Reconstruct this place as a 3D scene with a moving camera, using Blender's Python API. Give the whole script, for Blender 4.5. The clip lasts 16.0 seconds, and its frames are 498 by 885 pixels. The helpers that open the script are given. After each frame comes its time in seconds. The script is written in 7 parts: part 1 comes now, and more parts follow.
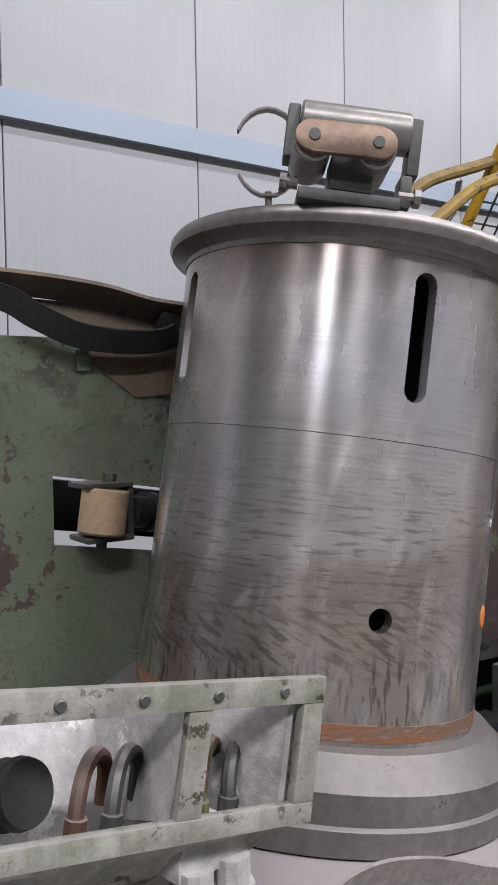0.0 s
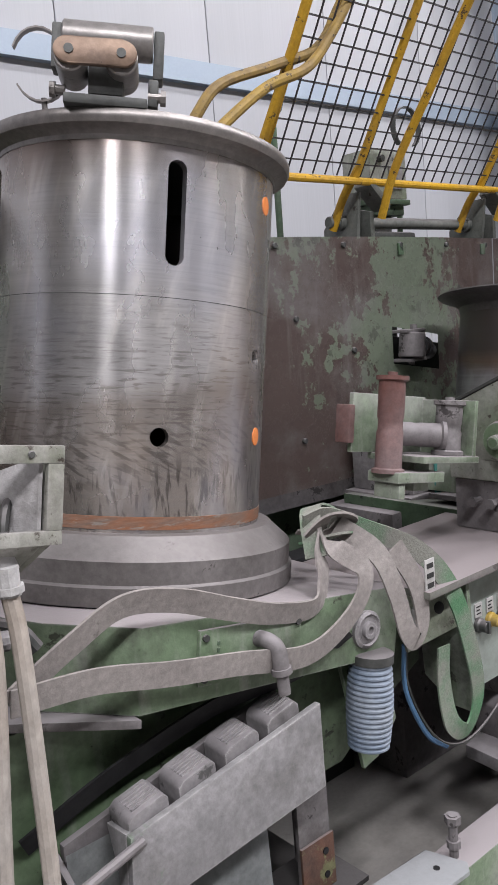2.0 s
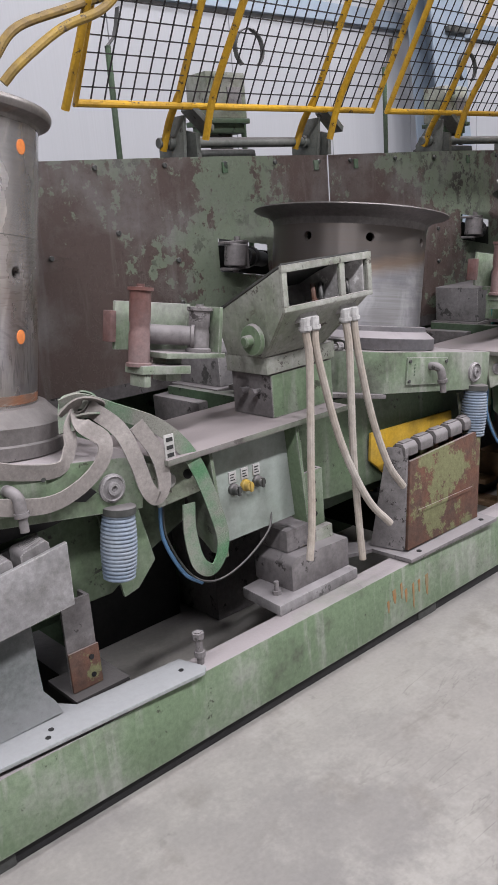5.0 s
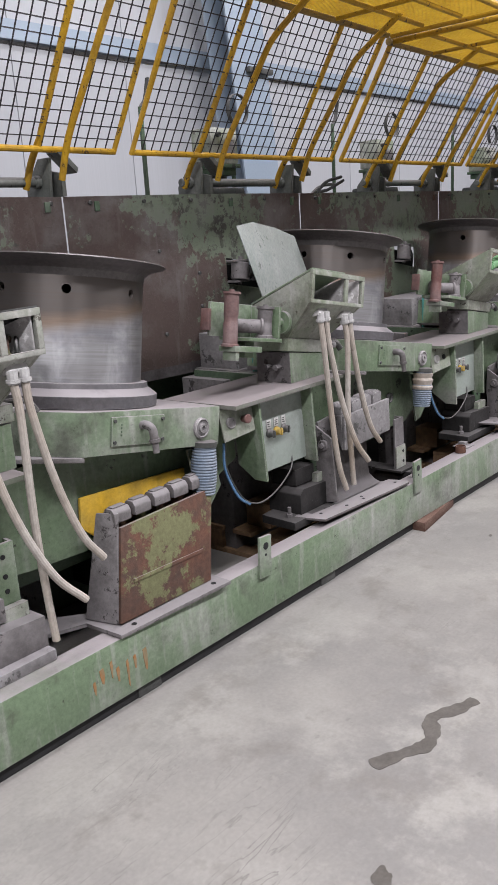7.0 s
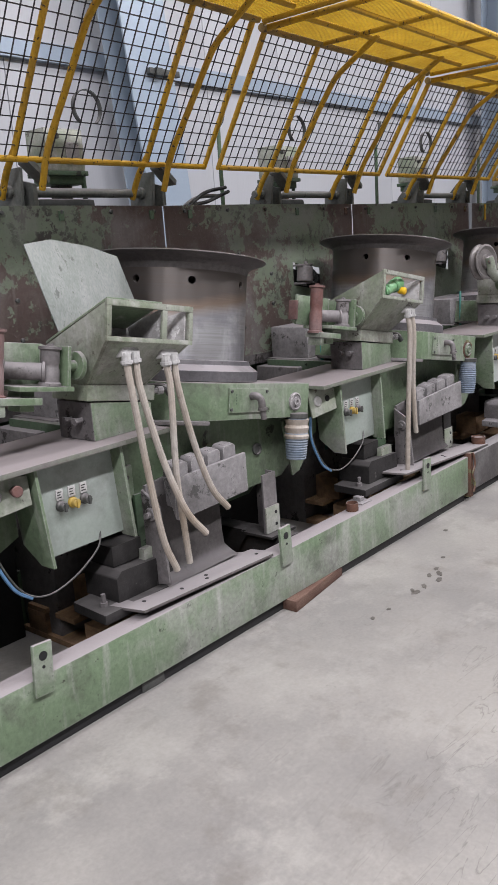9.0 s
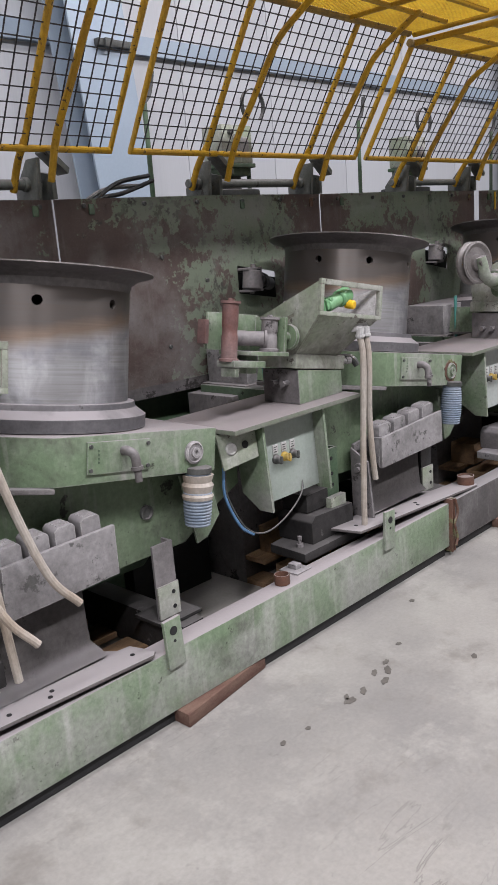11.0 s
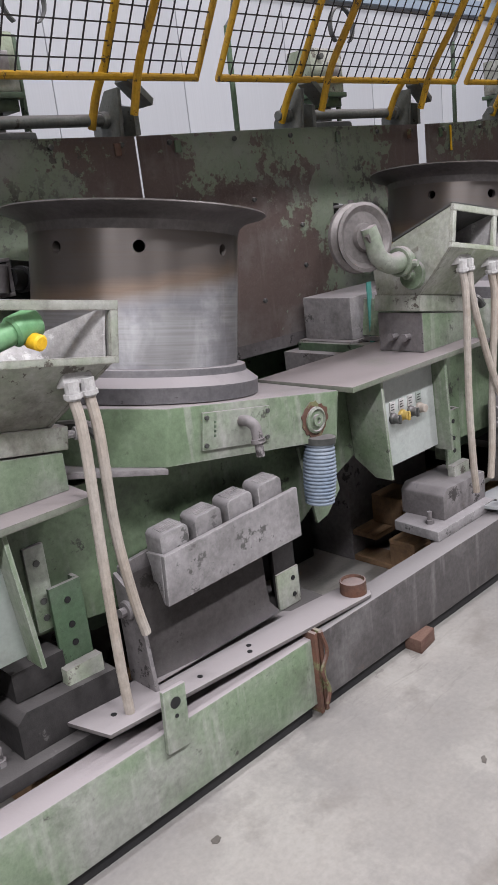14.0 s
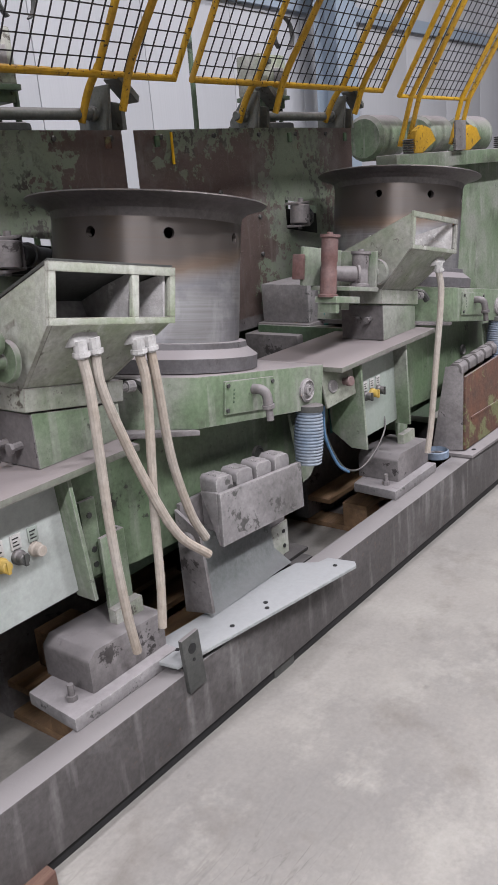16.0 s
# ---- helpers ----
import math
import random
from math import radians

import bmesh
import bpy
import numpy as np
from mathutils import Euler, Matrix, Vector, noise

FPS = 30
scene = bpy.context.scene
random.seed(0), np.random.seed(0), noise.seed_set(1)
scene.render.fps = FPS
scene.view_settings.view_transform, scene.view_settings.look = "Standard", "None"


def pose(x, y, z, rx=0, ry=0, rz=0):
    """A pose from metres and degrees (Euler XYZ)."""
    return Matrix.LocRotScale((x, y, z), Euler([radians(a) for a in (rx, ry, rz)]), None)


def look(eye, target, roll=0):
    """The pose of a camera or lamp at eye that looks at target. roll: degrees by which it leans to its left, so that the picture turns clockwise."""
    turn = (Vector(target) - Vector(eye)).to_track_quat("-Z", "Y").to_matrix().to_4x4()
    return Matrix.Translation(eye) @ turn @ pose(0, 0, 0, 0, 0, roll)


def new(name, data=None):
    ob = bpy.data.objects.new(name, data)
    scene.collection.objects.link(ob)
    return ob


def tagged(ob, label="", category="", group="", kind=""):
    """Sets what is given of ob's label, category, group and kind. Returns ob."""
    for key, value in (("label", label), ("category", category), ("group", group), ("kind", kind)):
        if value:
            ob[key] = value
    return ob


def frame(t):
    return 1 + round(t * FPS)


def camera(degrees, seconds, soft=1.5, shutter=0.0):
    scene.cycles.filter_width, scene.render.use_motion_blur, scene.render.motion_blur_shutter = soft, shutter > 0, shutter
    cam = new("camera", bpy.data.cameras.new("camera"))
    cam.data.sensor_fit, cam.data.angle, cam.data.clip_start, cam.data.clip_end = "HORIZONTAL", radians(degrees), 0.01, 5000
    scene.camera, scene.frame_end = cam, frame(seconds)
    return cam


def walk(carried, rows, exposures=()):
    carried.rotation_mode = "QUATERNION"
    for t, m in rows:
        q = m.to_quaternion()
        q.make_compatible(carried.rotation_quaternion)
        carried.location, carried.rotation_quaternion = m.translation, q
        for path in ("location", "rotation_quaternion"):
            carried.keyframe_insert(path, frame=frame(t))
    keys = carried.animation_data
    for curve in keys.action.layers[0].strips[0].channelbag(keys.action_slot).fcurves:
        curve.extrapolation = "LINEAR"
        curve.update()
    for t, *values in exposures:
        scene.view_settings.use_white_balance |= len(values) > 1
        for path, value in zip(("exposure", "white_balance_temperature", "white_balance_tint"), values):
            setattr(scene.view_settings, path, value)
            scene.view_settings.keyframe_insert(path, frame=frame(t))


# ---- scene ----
cam = camera(33.7, 16.0, soft=1.2)
PATH = [
    (0, (-0.012, -0.006, 1.469), (1.147, 1.622, 1.383), -0.9),
    (0.5, (-0.006, -0.087, 1.432), (1.133, 1.552, 1.311), -2.2),
    (1, (-0.002, -0.23, 1.417), (1.111, 1.422, 1.24), -2.5),
    (1.5, (0.003, -0.358, 1.398), (1.112, 1.293, 1.194), -3.6),
    (2, (-0.028, -0.393, 1.373), (1.24, 1.124, 1.076), -4.7),
    (2.5, (-0.034, -0.47, 1.349), (1.315, 0.976, 1.048), -5.2),
    (3, (-0.029, -0.619, 1.38), (1.316, 0.815, 1.011), -3.6),
    (5.5, (0.149, -1.14, 1.4), (1.399, 0.319, 0.845), -5.0),
    (6, (0.249, -1.237, 1.409), (1.584, 0.146, 0.855), -4.5),
    (6.5, (0.456, -1.26, 1.403), (1.868, 0.054, 0.874), -4.2),
    (7, (0.652, -1.302, 1.411), (2.111, -0.025, 0.918), -3.9),
    (7.5, (0.887, -1.362, 1.408), (2.346, -0.076, 0.942), -3.5),
    (8, (1.092, -1.373, 1.397), (2.552, -0.086, 0.938), -3.4),
    (8.5, (1.356, -1.336, 1.381), (2.822, -0.053, 0.929), -3.4),
    (9, (1.587, -1.344, 1.372), (3.058, -0.066, 0.919), -4.1),
    (9.5, (1.833, -1.38, 1.393), (3.3, -0.099, 0.94), -4.2),
    (9.7, (1.909, -1.382, 1.395), (3.376, -0.101, 0.939), -4.2),
    (11.8, (2.935, -1.05, 1.37), (4.268, 0.363, 0.895), -4.9),
    (12, (3.04, -1.007, 1.36), (4.368, 0.412, 0.884), -5.0),
    (12.5, (3.294, -0.915, 1.36), (4.622, 0.5, 0.874), -5.9),
    (13, (3.56, -0.914, 1.355), (4.863, 0.519, 0.857), -6.8),
    (13.5, (3.812, -0.9, 1.365), (5.09, 0.543, 0.832), -6.7),
    (14, (4.123, -0.832, 1.35), (5.41, 0.595, 0.795), -6.9),
    (14.5, (4.416, -0.788, 1.349), (5.718, 0.617, 0.775), -7.6),
    (15, (4.726, -0.772, 1.369), (6.032, 0.628, 0.791), -7.0),
    (15.5, (4.969, -0.762, 1.374), (6.356, 0.553, 0.786), -5.8),
    (16, (5.209, -0.748, 1.396), (6.697, 0.444, 0.791), -5.0),
]
walk(cam, [(t, look(eye, target, roll)) for t, eye, target, roll in PATH], exposures=[(0.0, -0.30), (1.0, -0.32), (2.0, -0.08), (3.0, 0.0), (6.0, -0.02), (13.0, 0.04), (15.0, 0.14), (16.0, 0.12)])

# ---- light ----
world = bpy.data.worlds.new("hall_air")
scene.world = world
world.use_nodes = True
world.node_tree.nodes["Background"].inputs[0].default_value = (0.82, 0.88, 1.0, 1)
world.node_tree.nodes["Background"].inputs[1].default_value = 0.1


def area_lamp(x, y, z, sx, sy, watts, colour=(1.0, 0.982, 1.03)):
    data = bpy.data.lights.new("hall_lamp", "AREA")
    data.shape, data.size, data.size_y, data.energy, data.color = "RECTANGLE", sx, sy, watts, colour
    ob = new("hall_lamp", data)
    ob.matrix_world = pose(x, y, z)
    return ob


for k in range(6):
    area_lamp(-5.1 + 3.4 * k, -3.7, 6.4, 1.3, 0.40, 378)
for k in range(3):
    area_lamp(-3.4 + 6.8 * k, 0.0, 6.6, 3.0, 0.4, 225)

# ---- materials ----


def mat(name, base, rough=0.6, metal=0.0, second=None, amount=0.5, scale=6.0, third=None, third_at=0.62, third_scale=14.0,
        bump=0.15, fine=60.0, dust=None, dust_amount=0.6, stretch=(1, 1, 1), rough_var=0.12, blotch=(0.35, 0.68), third_soft=0.03, scuff=None, film=None, film_amount=0.7, grain_mix=0.28, grime=None, worn=None, worn_r=0.006, specks=0.0, gloss=0.22):
    """Paint, metal or stone: base colour, blotches of a second, sharp-edged chips of a third, dust on what faces up, fine relief."""
    m = bpy.data.materials.new(name)
    m.use_nodes = True
    nt = m.node_tree
    n, l = nt.nodes, nt.links
    bs = n["Principled BSDF"]
    tc = n.new("ShaderNodeTexCoord")
    geo = n.new("ShaderNodeNewGeometry")
    mp = n.new("ShaderNodeMapping")
    mp.inputs["Scale"].default_value = stretch
    l.new(geo.outputs["Position"], mp.inputs["Vector"])

    def noise_tex(sc, detail=6, rgh=0.6):
        t = n.new("ShaderNodeTexNoise")
        t.inputs["Scale"].default_value, t.inputs["Detail"].default_value, t.inputs["Roughness"].default_value = sc, detail, rgh
        l.new(mp.outputs[0], t.inputs["Vector"])
        return t.outputs["Fac"]

    def ramp(src, a, b):
        r = n.new("ShaderNodeMapRange")
        r.inputs["From Min"].default_value, r.inputs["From Max"].default_value = a, b
        l.new(src, r.inputs["Value"])
        return r.outputs[0]

    def mix(fac, a, b, mode="MIX"):
        x = n.new("ShaderNodeMix")
        x.data_type, x.blend_type = "RGBA", mode
        for val, sock in ((fac, x.inputs[0]), (a, x.inputs[6]), (b, x.inputs[7])):
            if isinstance(val, bpy.types.NodeSocket):
                l.new(val, sock)
            elif isinstance(val, tuple):
                sock.default_value = (*val, 1)
            else:
                sock.default_value = val
        return x.outputs[2]

    def times(a, k):
        x = n.new("ShaderNodeMath")
        x.operation = "MULTIPLY"
        l.new(a, x.inputs[0])
        if isinstance(k, bpy.types.NodeSocket):
            l.new(k, x.inputs[1])
        else:
            x.inputs[1].default_value = k
        return x.outputs[0]

    col = base
    grain = noise_tex(fine, 4, 0.7)
    big = noise_tex(scale, 8, 0.62)
    if second:
        col = mix(times(ramp(big, *blotch), amount), col, second)
    if third:
        chip = noise_tex(third_scale, 10, 0.72)
        col = mix(ramp(chip, third_at, third_at + third_soft), col, third)
    if scuff:
        wv = n.new("ShaderNodeTexNoise")
        wv.inputs["Scale"].default_value, wv.inputs["Detail"].default_value, wv.inputs["Distortion"].default_value = 5.0, 9, 1.6
        sm = n.new("ShaderNodeMapping")
        sm.inputs["Scale"].default_value, sm.inputs["Rotation"].default_value = (0.35, 2.2, 1), (0, 0, 0.7)
        l.new(geo.outputs["Position"], sm.inputs["Vector"])
        l.new(sm.outputs[0], wv.inputs["Vector"])
        band = n.new("ShaderNodeMath")
        band.operation = "SUBTRACT"
        l.new(wv.outputs["Fac"], band.inputs[0])
        band.inputs[1].default_value = 0.5
        ab = n.new("ShaderNodeMath")
        ab.operation = "ABSOLUTE"
        l.new(band.outputs[0], ab.inputs[0])
        line = ramp(ab.outputs[0], 0.012, 0.0)
        col = mix(times(times(line, ramp(noise_tex(0.9, 3), 0.5, 0.66)), 0.75), col, scuff)
        spot = noise_tex(9, 6, 0.6)
        col = mix(times(ramp(spot, 0.68, 0.74), 0.6), col, scuff)
    if film:
        haze = noise_tex(2.6, 7, 0.65)
        col = mix(times(ramp(haze, 0.50, 0.66), film_amount), col, film)
        drip = n.new("ShaderNodeTexNoise")
        dm = n.new("ShaderNodeMapping")
        dm.inputs["Scale"].default_value = (1, 1, 0.12)
        l.new(geo.outputs["Position"], dm.inputs["Vector"])
        drip.inputs["Scale"].default_value, drip.inputs["Detail"].default_value = 26, 5
        l.new(dm.outputs[0], drip.inputs["Vector"])
        col = mix(times(ramp(drip.outputs["Fac"], 0.55, 0.72), 0.45), col, tuple(min(1.0, v * 1.5) for v in film))
    if grime:
        oil = noise_tex(3.9, 9, 0.68)
        col = mix(times(ramp(oil, 0.54, 0.68), 0.75), col, grime)
    if specks:
        fleck = noise_tex(58, 6, 0.75)
        zone = ramp(noise_tex(3.1, 5, 0.6), 0.42, 0.62)
        col = mix(times(times(ramp(fleck, 0.60, 0.65), zone), specks), col, third or (0.04, 0.04, 0.035))
    if worn:
        # paint rubbed off along the edges
        soft = n.new("ShaderNodeBevel")
        soft.samples = 4
        soft.inputs["Radius"].default_value = worn_r
        dot = n.new("ShaderNodeVectorMath")
        dot.operation = "DOT_PRODUCT"
        l.new(soft.outputs[0], dot.inputs[0])
        l.new(geo.outputs["Normal"], dot.inputs[1])
        rim = ramp(dot.outputs["Value"], 0.985, 0.90)
        col = mix(times(times(rim, ramp(noise_tex(17, 6, 0.65), 0.36, 0.56)), 0.8), col, worn)
    dark = ramp(grain, 0.2, 0.8)
    g = n.new("ShaderNodeMix")
    g.data_type, g.blend_type = "RGBA", "OVERLAY"
    g.inputs[0].default_value = grain_mix
    if isinstance(col, tuple):
        g.inputs[6].default_value = (*col, 1)
    else:
        l.new(col, g.inputs[6])
    l.new(dark, g.inputs[7])
    col = g.outputs[2]
    if dust:
        sep = n.new("ShaderNodeSeparateXYZ")
        l.new(geo.outputs["Normal"], sep.inputs[0])
        patch = ramp(big, 0.08, 0.42)
        up = ramp(sep.outputs["Z"], 0.25, 0.9)
        col = mix(times(times(up, patch), dust_amount), col, dust)
    l.new(col, bs.inputs["Base Color"])
    rr = n.new("ShaderNodeMapRange")
    rr.inputs["To Min"].default_value, rr.inputs["To Max"].default_value = rough - rough_var, rough + rough_var
    l.new(big, rr.inputs["Value"])
    l.new(rr.outputs[0], bs.inputs["Roughness"])
    bs.inputs["Metallic"].default_value = metal
    bs.inputs["Specular IOR Level"].default_value = gloss
    if bump:
        b = n.new("ShaderNodeBump")
        b.inputs["Strength"].default_value, b.inputs["Distance"].default_value = bump, 0.004
        l.new(grain, b.inputs["Height"])
        l.new(b.outputs[0], bs.inputs["Normal"])
    return m


def drum_mat(name, upper, middle, lower, z_mid, z_low, rough=0.42, metal=0.7, scratches=0.0):
    """Turned steel whose polish changes with the height on the drum: dull above, worn bright where the wire runs; fine rings and smears."""
    m = bpy.data.materials.new(name)
    m.use_nodes = True
    n, l = m.node_tree.nodes, m.node_tree.links
    bs = n["Principled BSDF"]
    tc = n.new("ShaderNodeTexCoord")
    sep = n.new("ShaderNodeSeparateXYZ")
    l.new(tc.outputs["Object"], sep.inputs[0])

    def tex(stretch, sc, detail=6, rgh=0.6, dist=0.0):
        mp = n.new("ShaderNodeMapping")
        upright = n.new("ShaderNodeMapping")
        upright.inputs["Rotation"].default_value = (0, radians(-TILT_DEG), 0)
        l.new(tc.outputs["Object"], upright.inputs["Vector"])
        mp.inputs["Scale"].default_value = stretch
        l.new(upright.outputs[0], mp.inputs["Vector"])
        t = n.new("ShaderNodeTexNoise")
        t.inputs["Scale"].default_value, t.inputs["Detail"].default_value, t.inputs["Roughness"].default_value = sc, detail, rgh
        t.inputs["Distortion"].default_value = dist
        l.new(mp.outputs[0], t.inputs["Vector"])
        return t.outputs["Fac"]

    def ramp(src, a, b, lo=0.0, hi=1.0):
        r = n.new("ShaderNodeMapRange")
        for key, v in (("From Min", a), ("From Max", b), ("To Min", lo), ("To Max", hi)):
            r.inputs[key].default_value = v
        l.new(src, r.inputs["Value"])
        return r.outputs[0]

    def mix(fac, a, b):
        x = n.new("ShaderNodeMix")
        x.data_type = "RGBA"
        l.new(fac, x.inputs[0])
        for val, sock in ((a, x.inputs[6]), (b, x.inputs[7])):
            if isinstance(val, tuple):
                sock.default_value = (*val, 1)
            else:
                l.new(val, sock)
        return x.outputs[2]

    def mul(a, b):
        x = n.new("ShaderNodeMath")
        x.operation = "MULTIPLY"
        l.new(a, x.inputs[0])
        if isinstance(b, float):
            x.inputs[1].default_value = b
        else:
            l.new(b, x.inputs[1])
        return x.outputs[0]

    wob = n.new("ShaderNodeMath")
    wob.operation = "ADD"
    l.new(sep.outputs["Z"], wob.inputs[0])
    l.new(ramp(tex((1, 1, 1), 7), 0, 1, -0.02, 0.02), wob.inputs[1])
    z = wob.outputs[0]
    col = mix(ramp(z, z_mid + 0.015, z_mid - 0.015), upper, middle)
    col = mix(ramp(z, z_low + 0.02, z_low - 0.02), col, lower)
    rings = tex((1, 1, 60), 3.0, 5, 0.6)
    col = mix(mul(ramp(rings, 0.35, 0.7), 0.35), col, tuple(c * 0.55 for c in middle))
    smear = tex((1, 1, 0.35), 14, 7, 0.6, 0.4)
    if scratches:
        col = mix(mul(ramp(smear, 0.52, 0.70), 0.5), col, tuple(min(1, c * 1.2) for c in middle))
    else:
        col = mix(mul(mul(ramp(smear, 0.50, 0.66), 0.6), ramp(z, z_low + 0.01, z_low - 0.02)), col, tuple(c * 1.35 for c in lower))
        blue = tex((1, 1, 1.6), 5, 6, 0.6, 0.3)
        col = mix(mul(mul(ramp(blue, 0.50, 0.62), 0.55), ramp(z, z_low + 0.01, z_low - 0.02)), col, tuple(c * k for c, k in zip(lower, (0.50, 0.50, 0.55))))
    if scratches:
        # slanting and upright rub marks, laid out round the drum
        turn = n.new("ShaderNodeMapping")
        turn.inputs["Rotation"].default_value = (0, radians(-TILT_DEG), 0)
        l.new(tc.outputs["Object"], turn.inputs["Vector"])
        axes = n.new("ShaderNodeSeparateXYZ")
        l.new(turn.outputs[0], axes.inputs[0])
        ang = n.new("ShaderNodeMath")
        ang.operation = "ARCTAN2"
        l.new(axes.outputs["Y"], ang.inputs[0])
        l.new(axes.outputs["X"], ang.inputs[1])
        flat = n.new("ShaderNodeCombineXYZ")
        l.new(mul(ang.outputs[0], 0.3), flat.inputs["X"])
        l.new(axes.outputs["Z"], flat.inputs["Y"])

        def strokes(turned, lo, hi, size=(0.010, 0.05)):
            rot = n.new("ShaderNodeMapping")
            rot.vector_type = "TEXTURE"
            rot.inputs["Rotation"].default_value = (0, 0, radians(turned))
            rot.inputs["Scale"].default_value = (*size, 1)
            l.new(flat.outputs[0], rot.inputs["Vector"])
            t = n.new("ShaderNodeTexNoise")
            t.inputs["Scale"].default_value, t.inputs["Detail"].default_value, t.inputs["Distortion"].default_value = 1.0, 5, 0.25
            l.new(rot.outputs[0], t.inputs["Vector"])
            return ramp(t.outputs["Fac"], lo, hi)

        up_row = mul(strokes(70, 0.50, 0.60), mul(ramp(z, 0.33, 0.27), ramp(z, 0.20, 0.24)))
        low_row = mul(strokes(4, 0.52, 0.60), mul(ramp(z, 0.26, 0.22), ramp(z, 0.12, 0.15)))
        col = mix(mul(up_row, 0.7), col, (0.11, 0.098, 0.09))
        col = mix(mul(low_row, 0.75), col, (0.09, 0.08, 0.072))
        col = mix(mul(strokes(90, 0.52, 0.66, (0.004, 0.14)), 0.16), col, (0.20, 0.19, 0.185))
        col = mix(mul(strokes(-14, 0.55, 0.70, (0.03, 0.14)), 0.4), col, (0.78, 0.74, 0.70))
        grey = ramp(tex((1, 1, 0.8), 3.2, 5, 0.6), 0.42, 0.66)
        col = mix(mul(grey, 0.35), col, tuple(v * 0.6 for v in middle))
        rub = mul(strokes(2, 0.53, 0.62, (0.05, 0.006)), mul(ramp(z, 0.56, 0.40), ramp(z, 0.22, 0.30)))
        col = mix(mul(rub, 0.55), col, (0.17, 0.145, 0.13))
        tint = ramp(tex((1, 1, 0.7), 4.5, 4, 0.55, 0.5), 0.50, 0.66)
        col = mix(mul(tint, 0.35), col, (0.42, 0.43, 0.52))
        haze = ramp(tex((1.3, 1.3, 0.6), 3.4, 4, 0.55, 0.4), 0.52, 0.68)
        col = mix(mul(haze, 0.35), col, (0.44, 0.34, 0.26))
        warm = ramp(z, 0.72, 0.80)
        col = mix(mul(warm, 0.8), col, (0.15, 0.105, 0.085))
    l.new(col, bs.inputs["Base Color"])
    l.new(ramp(tex((1, 1, 0.5), 6, 5), 0.25, 0.75, rough - 0.12, rough + 0.14), bs.inputs["Roughness"])
    bs.inputs["Metallic"].default_value = metal
    # turned grooves run round the drum, so the gloss spreads up and down
    tan = n.new("ShaderNodeTangent")
    tan.direction_type, tan.axis = "RADIAL", "Z"
    l.new(tan.outputs[0], bs.inputs["Tangent"])
    bs.inputs["Anisotropic"].default_value = 0.75
    bs.inputs["Anisotropic Rotation"].default_value = 0.25
    bp = n.new("ShaderNodeBump")
    bp.inputs["Strength"].default_value, bp.inputs["Distance"].default_value = 0.08, 0.002
    l.new(rings, bp.inputs["Height"])
    l.new(bp.outputs[0], bs.inputs["Normal"])
    return m


